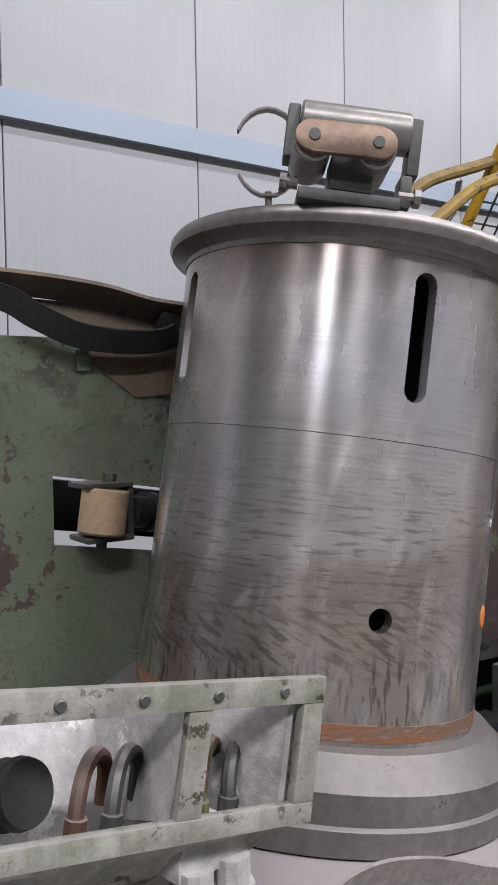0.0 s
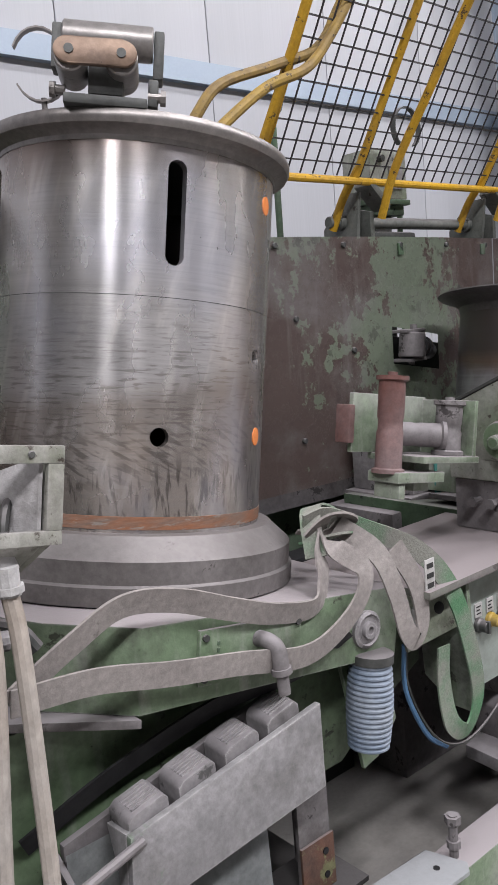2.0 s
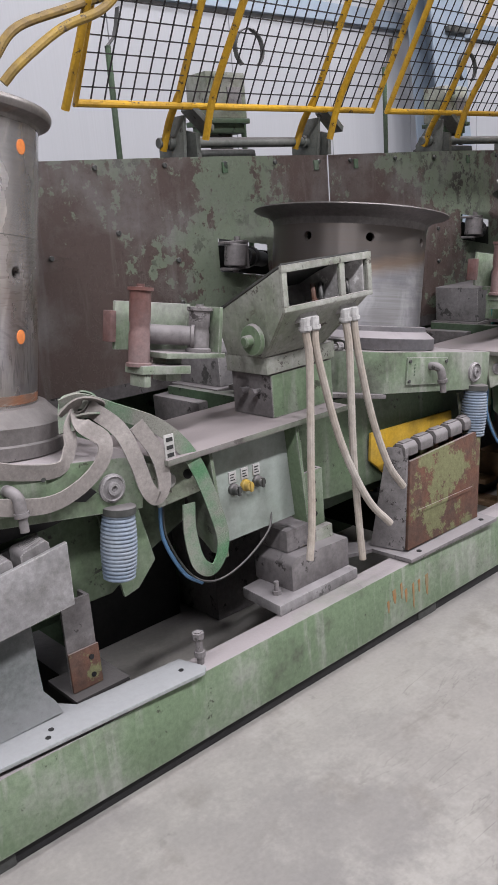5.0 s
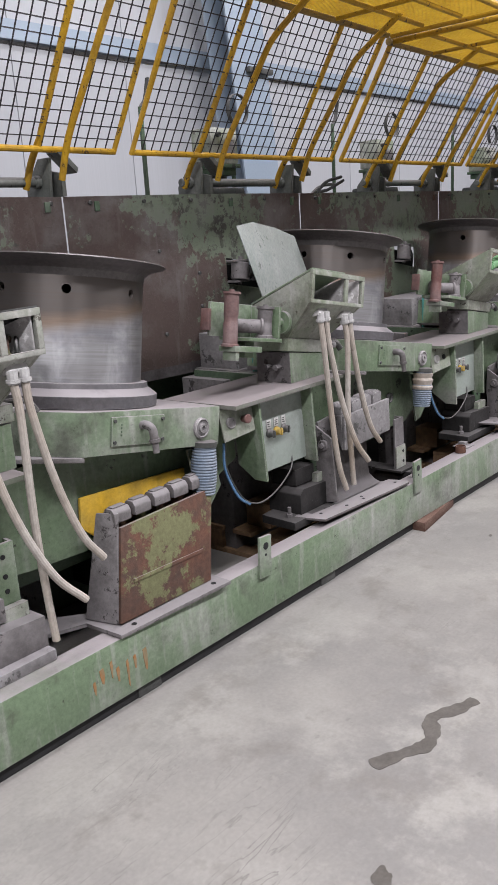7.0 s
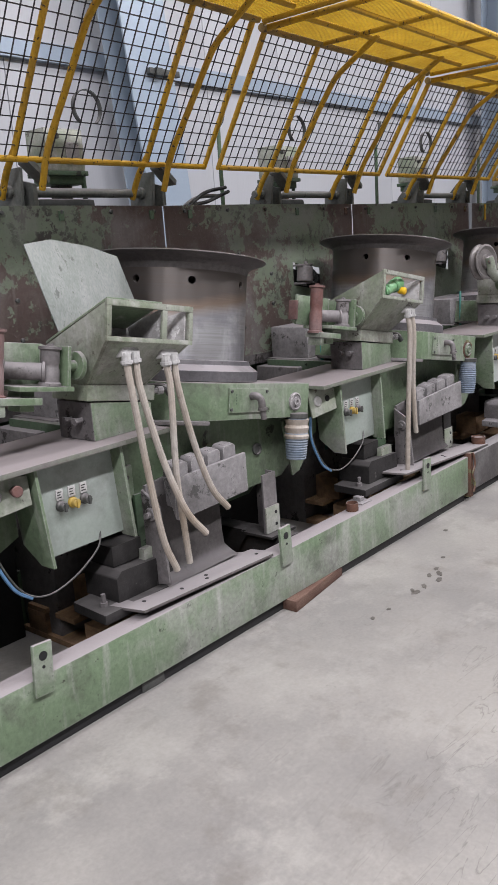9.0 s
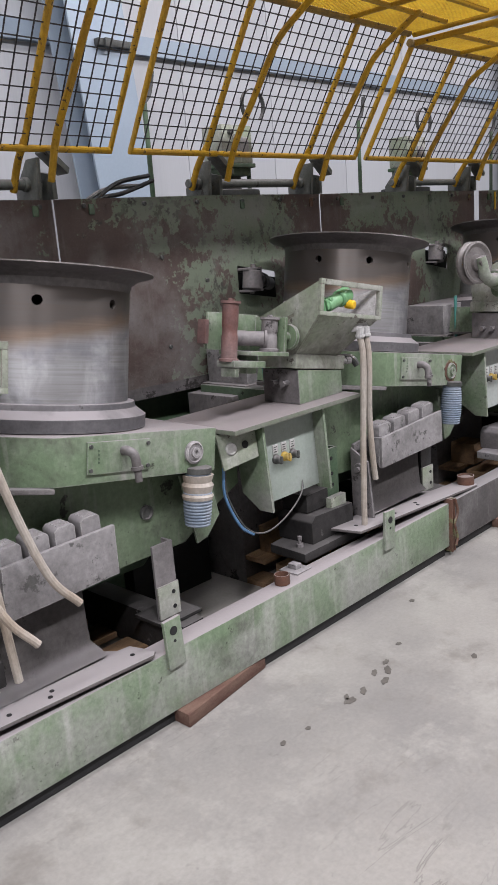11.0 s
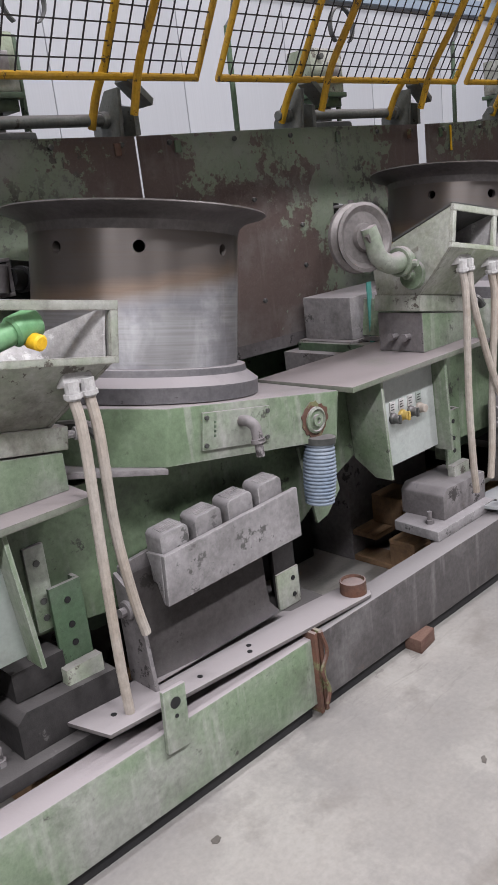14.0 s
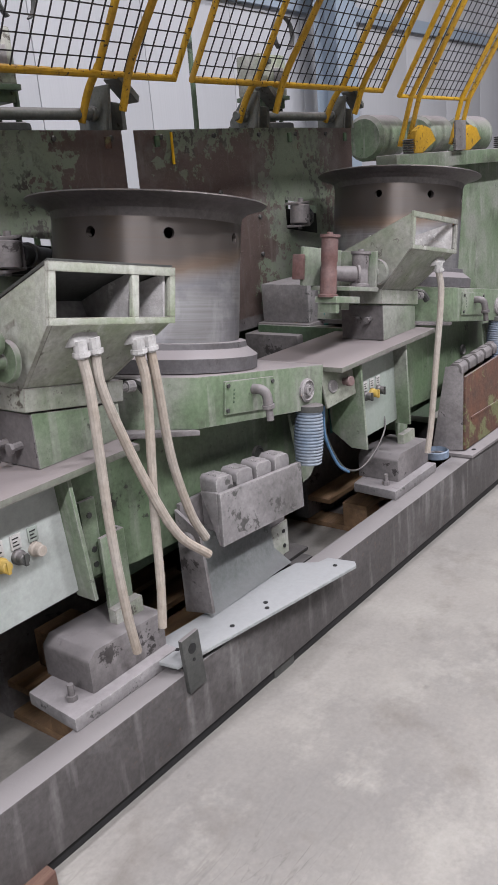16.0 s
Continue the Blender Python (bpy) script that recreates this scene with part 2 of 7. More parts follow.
def shield_mat(name, green, primer, under, haze):
    """Flaking green paint over brown primer; each sheet is rubbed bare in two bays, and flakes in between."""
    m = bpy.data.materials.new(name)
    m.use_nodes = True
    n, l = m.node_tree.nodes, m.node_tree.links
    bs = n["Principled BSDF"]
    geo = n.new("ShaderNodeNewGeometry")
    sep = n.new("ShaderNodeSeparateXYZ")
    l.new(geo.outputs["Position"], sep.inputs[0])

    def math_node(op, p, q=0.0):
        x = n.new("ShaderNodeMath")
        x.operation = op
        for v, s in ((p, x.inputs[0]), (q, x.inputs[1])):
            if isinstance(v, (int, float)):
                s.default_value = v
            else:
                l.new(v, s)
        return x.outputs[0]

    def tex(sc, detail=8, rgh=0.62, stretch=None):
        t = n.new("ShaderNodeTexNoise")
        t.inputs["Scale"].default_value, t.inputs["Detail"].default_value, t.inputs["Roughness"].default_value = sc, detail, rgh
        src = geo.outputs["Position"]
        if stretch:
            mp = n.new("ShaderNodeMapping")
            mp.inputs["Scale"].default_value = stretch
            l.new(src, mp.inputs["Vector"])
            src = mp.outputs[0]
        l.new(src, t.inputs["Vector"])
        return t.outputs["Fac"]

    def ramp(src, p, q):
        r = n.new("ShaderNodeMapRange")
        r.inputs["From Min"].default_value, r.inputs["From Max"].default_value = p, q
        l.new(src, r.inputs["Value"])
        return r.outputs[0]

    def mix(fac, p, q):
        x = n.new("ShaderNodeMix")
        x.data_type = "RGBA"
        l.new(fac, x.inputs[0])
        for val, sock in ((p, x.inputs[6]), (q, x.inputs[7])):
            if isinstance(val, tuple):
                sock.default_value = (*val, 1)
            else:
                l.new(val, sock)
        return x.outputs[2]

    along = math_node("FRACT", math_node("DIVIDE", math_node("ADD", sep.outputs["X"], 0.335 + 1.537 * 4), 1.537))
    wob = math_node("MULTIPLY", math_node("SUBTRACT", tex(2.2), 0.5), 0.9)
    rag = math_node("MULTIPLY", math_node("SUBTRACT", tex(19, 9, 0.68), 0.5), 0.75)
    wob = math_node("ADD", wob, rag)
    pos = math_node("ADD", along, wob)
    low = math_node("ADD", sep.outputs["Z"], wob)
    bay1 = math_node("MULTIPLY", ramp(pos, 0.46, 0.44), ramp(low, 1.53, 1.50))
    bay2 = math_node("MULTIPLY", ramp(pos, 0.79, 0.81), ramp(low, 1.20, 1.23))
    bare = math_node("MAXIMUM", math_node("MAXIMUM", bay1, bay2), ramp(pos, 0.17, 0.15))
    flake = ramp(tex(27, 10, 0.70), 0.515, 0.54)
    zone = ramp(tex(2.7), 0.47, 0.58)
    col = mix(math_node("MULTIPLY", flake, zone), green, under)
    col = mix(bare, col, primer)
    col = mix(math_node("MULTIPLY", ramp(tex(3.4), 0.5, 0.68), 0.6), col, haze)
    col = mix(math_node("MULTIPLY", ramp(tex(24, 5, 0.6, (1, 1, 0.1)), 0.58, 0.74), 0.35), col, haze)
    grain = tex(60, 4, 0.7)
    col = mix(math_node("MULTIPLY", ramp(grain, 0.55, 0.75), 0.35), col, tuple(v * 0.5 for v in primer))
    l.new(col, bs.inputs["Base Color"])
    r = n.new("ShaderNodeMapRange")
    r.inputs["To Min"].default_value, r.inputs["To Max"].default_value = 0.34, 0.62
    l.new(tex(6), r.inputs["Value"])
    l.new(r.outputs[0], bs.inputs["Roughness"])
    bp = n.new("ShaderNodeBump")
    bp.inputs["Strength"].default_value, bp.inputs["Distance"].default_value = 0.5, 0.003
    l.new(flake, bp.inputs["Height"])
    l.new(bp.outputs[0], bs.inputs["Normal"])
    return m


TILT_DEG = 9.5
DUST = (0.24, 0.217, 0.222)
GREEN = mat("worn_green_paint", (0.118, 0.162, 0.101), 0.45, 0, (0.20, 0.228, 0.180), 0.9, 2.6, (0.045, 0.05, 0.036), 0.64, 12, dust=DUST, dust_amount=1.0, film=(0.235, 0.228, 0.222), film_amount=0.6, grime=(0.062, 0.066, 0.052), blotch=(0.42, 0.62), bump=0.2, worn=(0.27, 0.27, 0.255), specks=0.6)
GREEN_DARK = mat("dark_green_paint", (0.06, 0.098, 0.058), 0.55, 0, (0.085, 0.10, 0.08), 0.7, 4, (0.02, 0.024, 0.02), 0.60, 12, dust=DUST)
GREEN_PALE = mat("pale_green_paint", (0.235, 0.275, 0.242), 0.42, 0, (0.31, 0.328, 0.32), 0.8, 3.2, (0.15, 0.20, 0.14), 0.64, 7, specks=0.35, grime=(0.17, 0.18, 0.165), bump=0.05, grain_mix=0.12, third_soft=0.08)
GREEN_WHITE = mat("whitened_green_paint", (0.33, 0.36, 0.345), 0.45, 0, (0.42, 0.432, 0.428), 0.8, 3.2, (0.20, 0.24, 0.19), 0.66, 7, specks=0.35, grime=(0.25, 0.26, 0.245), bump=0.05, grain_mix=0.12, third_soft=0.08)
SHIELD = shield_mat("flaking_shield_paint", (0.188, 0.222, 0.165), (0.115, 0.084, 0.075), (0.072, 0.067, 0.060), (0.25, 0.24, 0.235))
DIE_GREEN = mat("grimy_die_box_paint", (0.178, 0.205, 0.150), 0.5, 0, (0.265, 0.268, 0.242), 0.95, 5, (0.07, 0.062, 0.052), 0.60, 16, dust=DUST, film=(0.27, 0.265, 0.255), film_amount=0.75, grime=(0.085, 0.078, 0.064), blotch=(0.40, 0.60), bump=0.3, worn=(0.10, 0.085, 0.07), specks=0.7)
DIE_DUSTY = mat("dust_whitened_box_paint", (0.225, 0.262, 0.182), 0.5, 0, (0.34, 0.345, 0.315), 0.9, 5, (0.10, 0.092, 0.075), 0.63, 16, dust=DUST, film=(0.36, 0.355, 0.345), film_amount=0.7, grime=(0.13, 0.125, 0.105), blotch=(0.40, 0.60), bump=0.3, worn=(0.13, 0.115, 0.095), specks=0.6)
DIE_GRIMY = mat("grease_stained_box_paint", (0.150, 0.158, 0.122), 0.5, 0, (0.27, 0.262, 0.242), 0.9, 7, (0.055, 0.045, 0.036), 0.56, 22, dust=(0.20, 0.19, 0.18), film=(0.30, 0.295, 0.28), film_amount=0.7, grime=(0.06, 0.052, 0.042), blotch=(0.42, 0.58), bump=0.35, worn=(0.26, 0.25, 0.235), specks=0.8)
BEAM_GREY = mat("bare_scaled_steel", (0.056, 0.052, 0.052), 0.5, 0.2, (0.090, 0.083, 0.083), 0.9, 4, (0.16, 0.10, 0.07), 0.68, 9, dust=(0.20, 0.187, 0.19), dust_amount=0.95, film=(0.15, 0.143, 0.143), film_amount=0.75, worn=(0.19, 0.18, 0.18), specks=0.5)
BROWN = mat("brown_primer", (0.075, 0.052, 0.045), 0.6, 0, (0.11, 0.095, 0.085), 0.6, 3.5, (0.15, 0.15, 0.13), 0.70, 20, bump=0.2)
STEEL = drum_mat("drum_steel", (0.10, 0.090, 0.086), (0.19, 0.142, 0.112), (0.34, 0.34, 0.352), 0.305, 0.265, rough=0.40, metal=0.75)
STEEL_DARK = mat("blackened_rim_steel", (0.085, 0.078, 0.077), 0.42, 0.6, (0.15, 0.14, 0.14), 0.7, 5, bump=0.05)
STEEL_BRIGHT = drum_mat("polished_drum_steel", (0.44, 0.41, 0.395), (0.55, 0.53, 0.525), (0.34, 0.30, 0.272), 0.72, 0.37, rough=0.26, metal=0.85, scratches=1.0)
STEEL_RIM = mat("worn_rim_steel", (0.17, 0.155, 0.148), 0.38, 0.7, (0.25, 0.235, 0.225), 0.8, 5, bump=0.06)
STEEL_DUSTY = mat("dusty_steel", (0.12, 0.111, 0.112), 0.62, 0.2, (0.22, 0.205, 0.208), 0.85, 5, (0.055, 0.05, 0.05), 0.58, 10, dust=(0.205, 0.19, 0.195), dust_amount=0.85, grime=(0.06, 0.054, 0.05))
IRON = mat("dark_iron", (0.055, 0.057, 0.055), 0.5, 0.4, (0.12, 0.12, 0.115), 0.6, 8, dust=DUST, dust_amount=0.6)
CAST = mat("scraped_casting", (0.15, 0.142, 0.144), 0.6, 0.2, (0.27, 0.258, 0.263), 0.9, 6, (0.08, 0.078, 0.076), 0.58, 13, dust=(0.26, 0.24, 0.25), grime=(0.10, 0.095, 0.092), worn=(0.40, 0.385, 0.38), specks=0.6)
CAST_GREEN = mat("scraped_casting_with_green_paint", (0.20, 0.195, 0.198), 0.55, 0.2, (0.30, 0.29, 0.295), 0.9, 9, (0.17, 0.235, 0.165), 0.57, 6, third_soft=0.06, grime=(0.11, 0.105, 0.10), worn=(0.42, 0.41, 0.40), specks=0.5, bump=0.2)
PALE_PLATE = mat("pale_dusty_plate", (0.21, 0.222, 0.222), 0.5, 0, (0.28, 0.288, 0.292), 0.8, 4, (0.14, 0.15, 0.145), 0.64, 9, dust=(0.205, 0.208, 0.216), dust_amount=0.8, specks=0.3)
RUST = mat("rust", (0.105, 0.050, 0.034), 0.8, 0, (0.060, 0.042, 0.035), 0.9, 11, (0.125, 0.125, 0.065), 0.54, 4.5, bump=0.4, dust=DUST, dust_amount=0.4)
YELLOW = mat("chipped_yellow_paint", (0.47, 0.275, 0.018), 0.45, 0, (0.29, 0.170, 0.03), 0.85, 5, (0.075, 0.05, 0.028), 0.59, 34, bump=0.1)
YELLOW_DIRTY = mat("grimy_yellow_paint", (0.30, 0.20, 0.045), 0.55, 0, (0.14, 0.10, 0.06), 0.9, 7, (0.06, 0.045, 0.035), 0.58, 30, bump=0.15)
WIRE = mat("dark_wire", (0.03, 0.029, 0.031), 0.5, 0.3, (0.06, 0.052, 0.045), 0.5, 10, bump=0)
WIRE_YELLOW = mat("yellow_wire", (0.78, 0.54, 0.06), 0.5, 0, (0.45, 0.25, 0.03), 0.5, 6, bump=0)
HOSE = mat("clear_dusty_hose", (0.34, 0.315, 0.29), 0.5, 0, (0.25, 0.20, 0.155), 0.9, 4, (0.22, 0.18, 0.15), 0.66, 10, bump=0.08, stretch=(1, 1, 0.6))
HOSE_TIP = mat("white_sealant", (0.44, 0.43, 0.43), 0.7, 0, (0.27, 0.265, 0.255), 0.7, 20, bump=0.4)
DUCT = mat("blue_grey_duct", (0.125, 0.163, 0.22), 0.55, 0, (0.215, 0.235, 0.262), 0.8, 10, bump=0.05, gloss=0.5)
STRAP = mat("grey_webbing", (0.19, 0.172, 0.163), 0.85, 0, (0.26, 0.238, 0.225), 0.8, 9, (0.15, 0.135, 0.125), 0.64, 18, bump=0.3, fine=90)
STRAP_GREEN = mat("green_webbing", (0.075, 0.165, 0.088), 0.85, 0, (0.20, 0.195, 0.175), 0.95, 5, blotch=(0.36, 0.54), bump=0.5, fine=220)
BELT = mat("brown_leather", (0.13, 0.095, 0.07), 0.7, 0, (0.05, 0.046, 0.042), 0.9, 5, bump=0.3)
# grimy green, base darkened for the shade under the beds
WEB_GREEN = mat("shaded_grimy_green_paint", (0.078, 0.115, 0.066), 0.45, 0, (0.115, 0.142, 0.098), 0.8, 3, (0.03, 0.032, 0.026), 0.62, 10, dust=DUST, film=(0.13, 0.13, 0.12), film_amount=0.3, grime=(0.04, 0.045, 0.035), bump=0.15, specks=0.6)
SOOT = mat("blackened_iron", (0.022, 0.021, 0.021), 0.55, 0.2, (0.045, 0.042, 0.042), 0.8, 7, (0.09, 0.085, 0.085), 0.64, 15, dust=(0.12, 0.112, 0.112), dust_amount=0.6, bump=0.3)
APRON = mat("grey_brown_apron", (0.085, 0.077, 0.076), 0.5, 0.1, (0.125, 0.115, 0.114), 0.9, 4, (0.05, 0.045, 0.043), 0.60, 11, dust=(0.24, 0.22, 0.225), dust_amount=0.9, bump=0.1, specks=0.4)
TABLE = mat("dusty_table_paint", (0.115, 0.135, 0.098), 0.6, 0, (0.16, 0.148, 0.145), 0.9, 4, (0.06, 0.055, 0.05), 0.64, 9, dust=(0.20, 0.176, 0.178), dust_amount=1.0, bump=0.15, worn=(0.10, 0.085, 0.08), specks=0.5, grime=(0.12, 0.105, 0.105))
HINGE = mat("grey_green_hinge_steel", (0.105, 0.112, 0.102), 0.5, 0.2, (0.16, 0.162, 0.152), 0.8, 8, (0.05, 0.045, 0.04), 0.62, 14, dust=DUST, dust_amount=0.6, specks=0.5)
# rubber and other black parts, also fillers that stand for shade
BLACK = mat("black_rubber_and_shade", (0.012, 0.012, 0.013), 0.5, 0, (0.03, 0.03, 0.03), 0.5, 8)
ROLLER = mat("red_brown_roller", (0.125, 0.060, 0.052), 0.5, 0.1, (0.18, 0.14, 0.14), 0.8, 6)
FIBRE = mat("tan_fibre_roller", (0.33, 0.235, 0.15), 0.7, 0, (0.24, 0.18, 0.125), 0.8, 14)
BRONZE = mat("bronze_plate", (0.22, 0.155, 0.115), 0.48, 0.6, (0.12, 0.09, 0.075), 0.9, 14, (0.07, 0.055, 0.045), 0.64, 30)
ORANGE = mat("orange_lacquer", (0.22, 0.095, 0.05), 0.6, 0.2, (0.15, 0.115, 0.095), 0.9, 12, (0.20, 0.17, 0.15), 0.56, 18, stretch=(1, 1, 5))
ORANGE_PLUG = mat("orange_plug_paint", (0.60, 0.19, 0.05), 0.6, 0, (0.45, 0.17, 0.08), 0.6, 20)
YELLOW_CLEAN = mat("yellow_plastic", (0.60, 0.36, 0.02), 0.4, bump=0)
KNOB_YELLOW = mat("worn_yellow_plastic", (0.42, 0.28, 0.05), 0.5, 0, (0.25, 0.20, 0.10), 0.7, 30, bump=0)
YELLOW_OLD = mat("old_yellow_paint", (0.50, 0.30, 0.02), 0.5, 0, (0.28, 0.20, 0.06), 0.8, 6, (0.10, 0.07, 0.04), 0.64, 14)
WOOD = mat("rough_pallet_wood", (0.22, 0.135, 0.075), 0.8, 0, (0.12, 0.08, 0.055), 0.8, 5, bump=0.4, stretch=(1, 8, 8))
TIMBER_RED = mat("stained_timber", (0.075, 0.038, 0.03), 0.8, 0, (0.13, 0.085, 0.065), 0.8, 7, bump=0.4, stretch=(1, 6, 6))
WALL = mat("white_wall_panel", (0.41, 0.415, 0.44), 0.40, 0, (0.395, 0.40, 0.425), 0.5, 0.8, bump=0.02, fine=22, stretch=(5, 1, 0.05), grain_mix=0.05, gloss=0.5)
PLASTER = mat("grey_hall_lining", (0.29, 0.29, 0.295), 0.7, 0, (0.25, 0.25, 0.255), 0.6, 1.0, bump=0.05, fine=12)
GIRT = mat("galvanised_girt", (0.27, 0.325, 0.395), 0.38, 0.15, (0.30, 0.35, 0.415), 0.7, 2, bump=0.0, grain_mix=0.05, gloss=0.5)
LABEL_WHITE = mat("printed_label", (0.40, 0.395, 0.385), 0.6, 0, (0.28, 0.27, 0.26), 0.8, 20, bump=0)
INK = mat("ink", (0.03, 0.03, 0.03), 0.6, bump=0)
TAPE = mat("teal_strapping", (0.05, 0.16, 0.14), 0.4, bump=0.05)
BLUE = mat("blue_cable", (0.07, 0.14, 0.24), 0.5, bump=0)
FLOOR = mat("worn_concrete", (0.215, 0.203, 0.190), 0.38, 0, (0.158, 0.150, 0.144), 0.9, 1.3, (0.235, 0.224, 0.209), 0.50, 2.4, bump=0.04, fine=70, rough_var=0.18, blotch=(0.40, 0.60), third_soft=0.12, scuff=(0.105, 0.098, 0.092), grain_mix=0.14, grime=(0.132, 0.120, 0.110), gloss=0.5)
STAIN = mat("oil_stain", (0.075, 0.068, 0.062), 0.35, 0, (0.11, 0.10, 0.092), 0.7, 18, bump=0)
COLLAR = mat("dusty_collar_steel", (0.085, 0.082, 0.088), 0.5, 0.2, (0.13, 0.124, 0.13), 0.8, 6, (0.05, 0.047, 0.047), 0.62, 12, dust=(0.27, 0.248, 0.258), dust_amount=1.0, grime=(0.07, 0.064, 0.066), bump=0.1, worn=(0.22, 0.21, 0.215))
RING = mat("grimy_ring_steel", (0.125, 0.115, 0.112), 0.5, 0.4, (0.20, 0.185, 0.182), 0.8, 6, (0.06, 0.055, 0.05), 0.62, 12, dust=(0.17, 0.158, 0.156), dust_amount=0.6, grime=(0.07, 0.06, 0.055))
CRUST = mat("white_soap_crust", (0.40, 0.39, 0.39), 0.8, 0, (0.19, 0.18, 0.175), 0.8, 12, (0.50, 0.49, 0.49), 0.58, 16, bump=0.5)

# ---- mesh tools ----
EYE_M = Matrix.Identity(4)


def bm_new():
    return bmesh.new()


def box(bm, x0, x1, y0, y1, z0, z1, bevel=0.0, m=EYE_M):
    vs = [bm.verts.new(m @ Vector((x, y, z))) for x in (x0, x1) for y in (y0, y1) for z in (z0, z1)]
    quads = ((0, 1, 3, 2), (4, 6, 7, 5), (0, 4, 5, 1), (2, 3, 7, 6), (0, 2, 6, 4), (1, 5, 7, 3))
    fs = [bm.faces.new([vs[i] for i in q]) for q in quads]
    if bevel:
        es = list({e for f in fs for e in f.edges})
        bmesh.ops.bevel(bm, geom=es, offset=bevel, segments=2, affect="EDGES", profile=0.6)
    return bm


def prism(bm, pts, vec, bevel=0.0, m=EYE_M):
    """The polygon pts, swept by vec."""
    v = Vector(vec)
    a = [bm.verts.new(m @ Vector(p)) for p in pts]
    b = [bm.verts.new(m @ (Vector(p) + v)) for p in pts]
    n = len(pts)
    fs = [bm.faces.new(a[::-1]), bm.faces.new(b)]
    fs += [bm.faces.new((a[i], a[(i + 1) % n], b[(i + 1) % n], b[i])) for i in range(n)]
    if bevel:
        es = list({e for f in fs for e in f.edges})
        bmesh.ops.bevel(bm, geom=es, offset=bevel, segments=2, affect="EDGES", profile=0.6)
    return bm


def lathe(bm, profile, seg=48, m=EYE_M, closed=False):
    """Rings of (radius, height) about the z axis of m."""
    rings = []
    for r, h in profile:
        rings.append([bm.verts.new(m @ Vector((r * math.cos(2 * math.pi * i / seg), r * math.sin(2 * math.pi * i / seg), h))) for i in range(seg)])
    pairs = list(zip(rings, rings[1:])) + ([(rings[-1], rings[0])] if closed else [])
    for a, b in pairs:
        for i in range(seg):
            bm.faces.new((a[i], a[(i + 1) % seg], b[(i + 1) % seg], b[i]))
    if not closed:
        bm.faces.new(rings[0][::-1])
        bm.faces.new(rings[-1])
    return bm


def rod(bm, p0, p1, r, seg=12, r1=None, chamfer=0.0):
    p0, p1 = Vector(p0), Vector(p1)
    d = p1 - p0
    m = Matrix.Translation(p0) @ d.to_track_quat("Z", "Y").to_matrix().to_4x4()
    r1 = r if r1 is None else r1
    L = d.length
    prof = [(r, 0), (r1, L)] if not chamfer else [(r - chamfer, 0), (r, chamfer), (r1, L - chamfer), (r1 - chamfer, L)]
    return lathe(bm, prof, seg, m)


def smooth_path(pts, steps=6):
    """A Catmull-Rom line through pts."""
    P = [Vector(p) for p in pts]
    P = [2 * P[0] - P[1]] + P + [2 * P[-1] - P[-2]]
    out = []
    for i in range(1, len(P) - 2):
        for k in range(steps):
            t = k / steps
            a, b, c, d = P[i - 1], P[i], P[i + 1], P[i + 2]
            out.append(0.5 * ((2 * b) + (c - a) * t + (2 * a - 5 * b + 4 * c - d) * t * t + (3 * b - a - 3 * c + d) * t ** 3))
    out.append(P[-2])
    return out


def tube(bm, pts, r, seg=8, radius=None, flat=None, up=None):
    """A sweep along pts: round (radius r), or a band flat = (half width, half thickness)."""
    P = [Vector(p) for p in pts]
    rings, side = [], None
    for i, p in enumerate(P):
        d = (P[min(i + 1, len(P) - 1)] - P[max(i - 1, 0)]).normalized()
        if up is not None:
            side = Vector(up).cross(d)
            side = side.normalized() if side.length > 1e-4 else d.orthogonal().normalized()
        elif side is None:
            side = d.orthogonal().normalized()
        else:
            side = (side - side.dot(d) * d).normalized()
        nrm = d.cross(side)
        k = radius(i / (len(P) - 1)) if radius else 1.0
        if flat:
            prof = [(flat[0], flat[1]), (-flat[0], flat[1]), (-flat[0], -flat[1]), (flat[0], -flat[1])]
        else:
            prof = [(r * k * math.cos(2 * math.pi * j / seg), r * k * math.sin(2 * math.pi * j / seg)) for j in range(seg)]
        rings.append([bm.verts.new(p + side * a + nrm * b) for a, b in prof])
    n = len(rings[0])
    for a, b in zip(rings, rings[1:]):
        for i in range(n):
            bm.faces.new((a[i], a[(i + 1) % n], b[(i + 1) % n], b[i]))
    bm.faces.new(rings[0][::-1])
    bm.faces.new(rings[-1])
    return bm


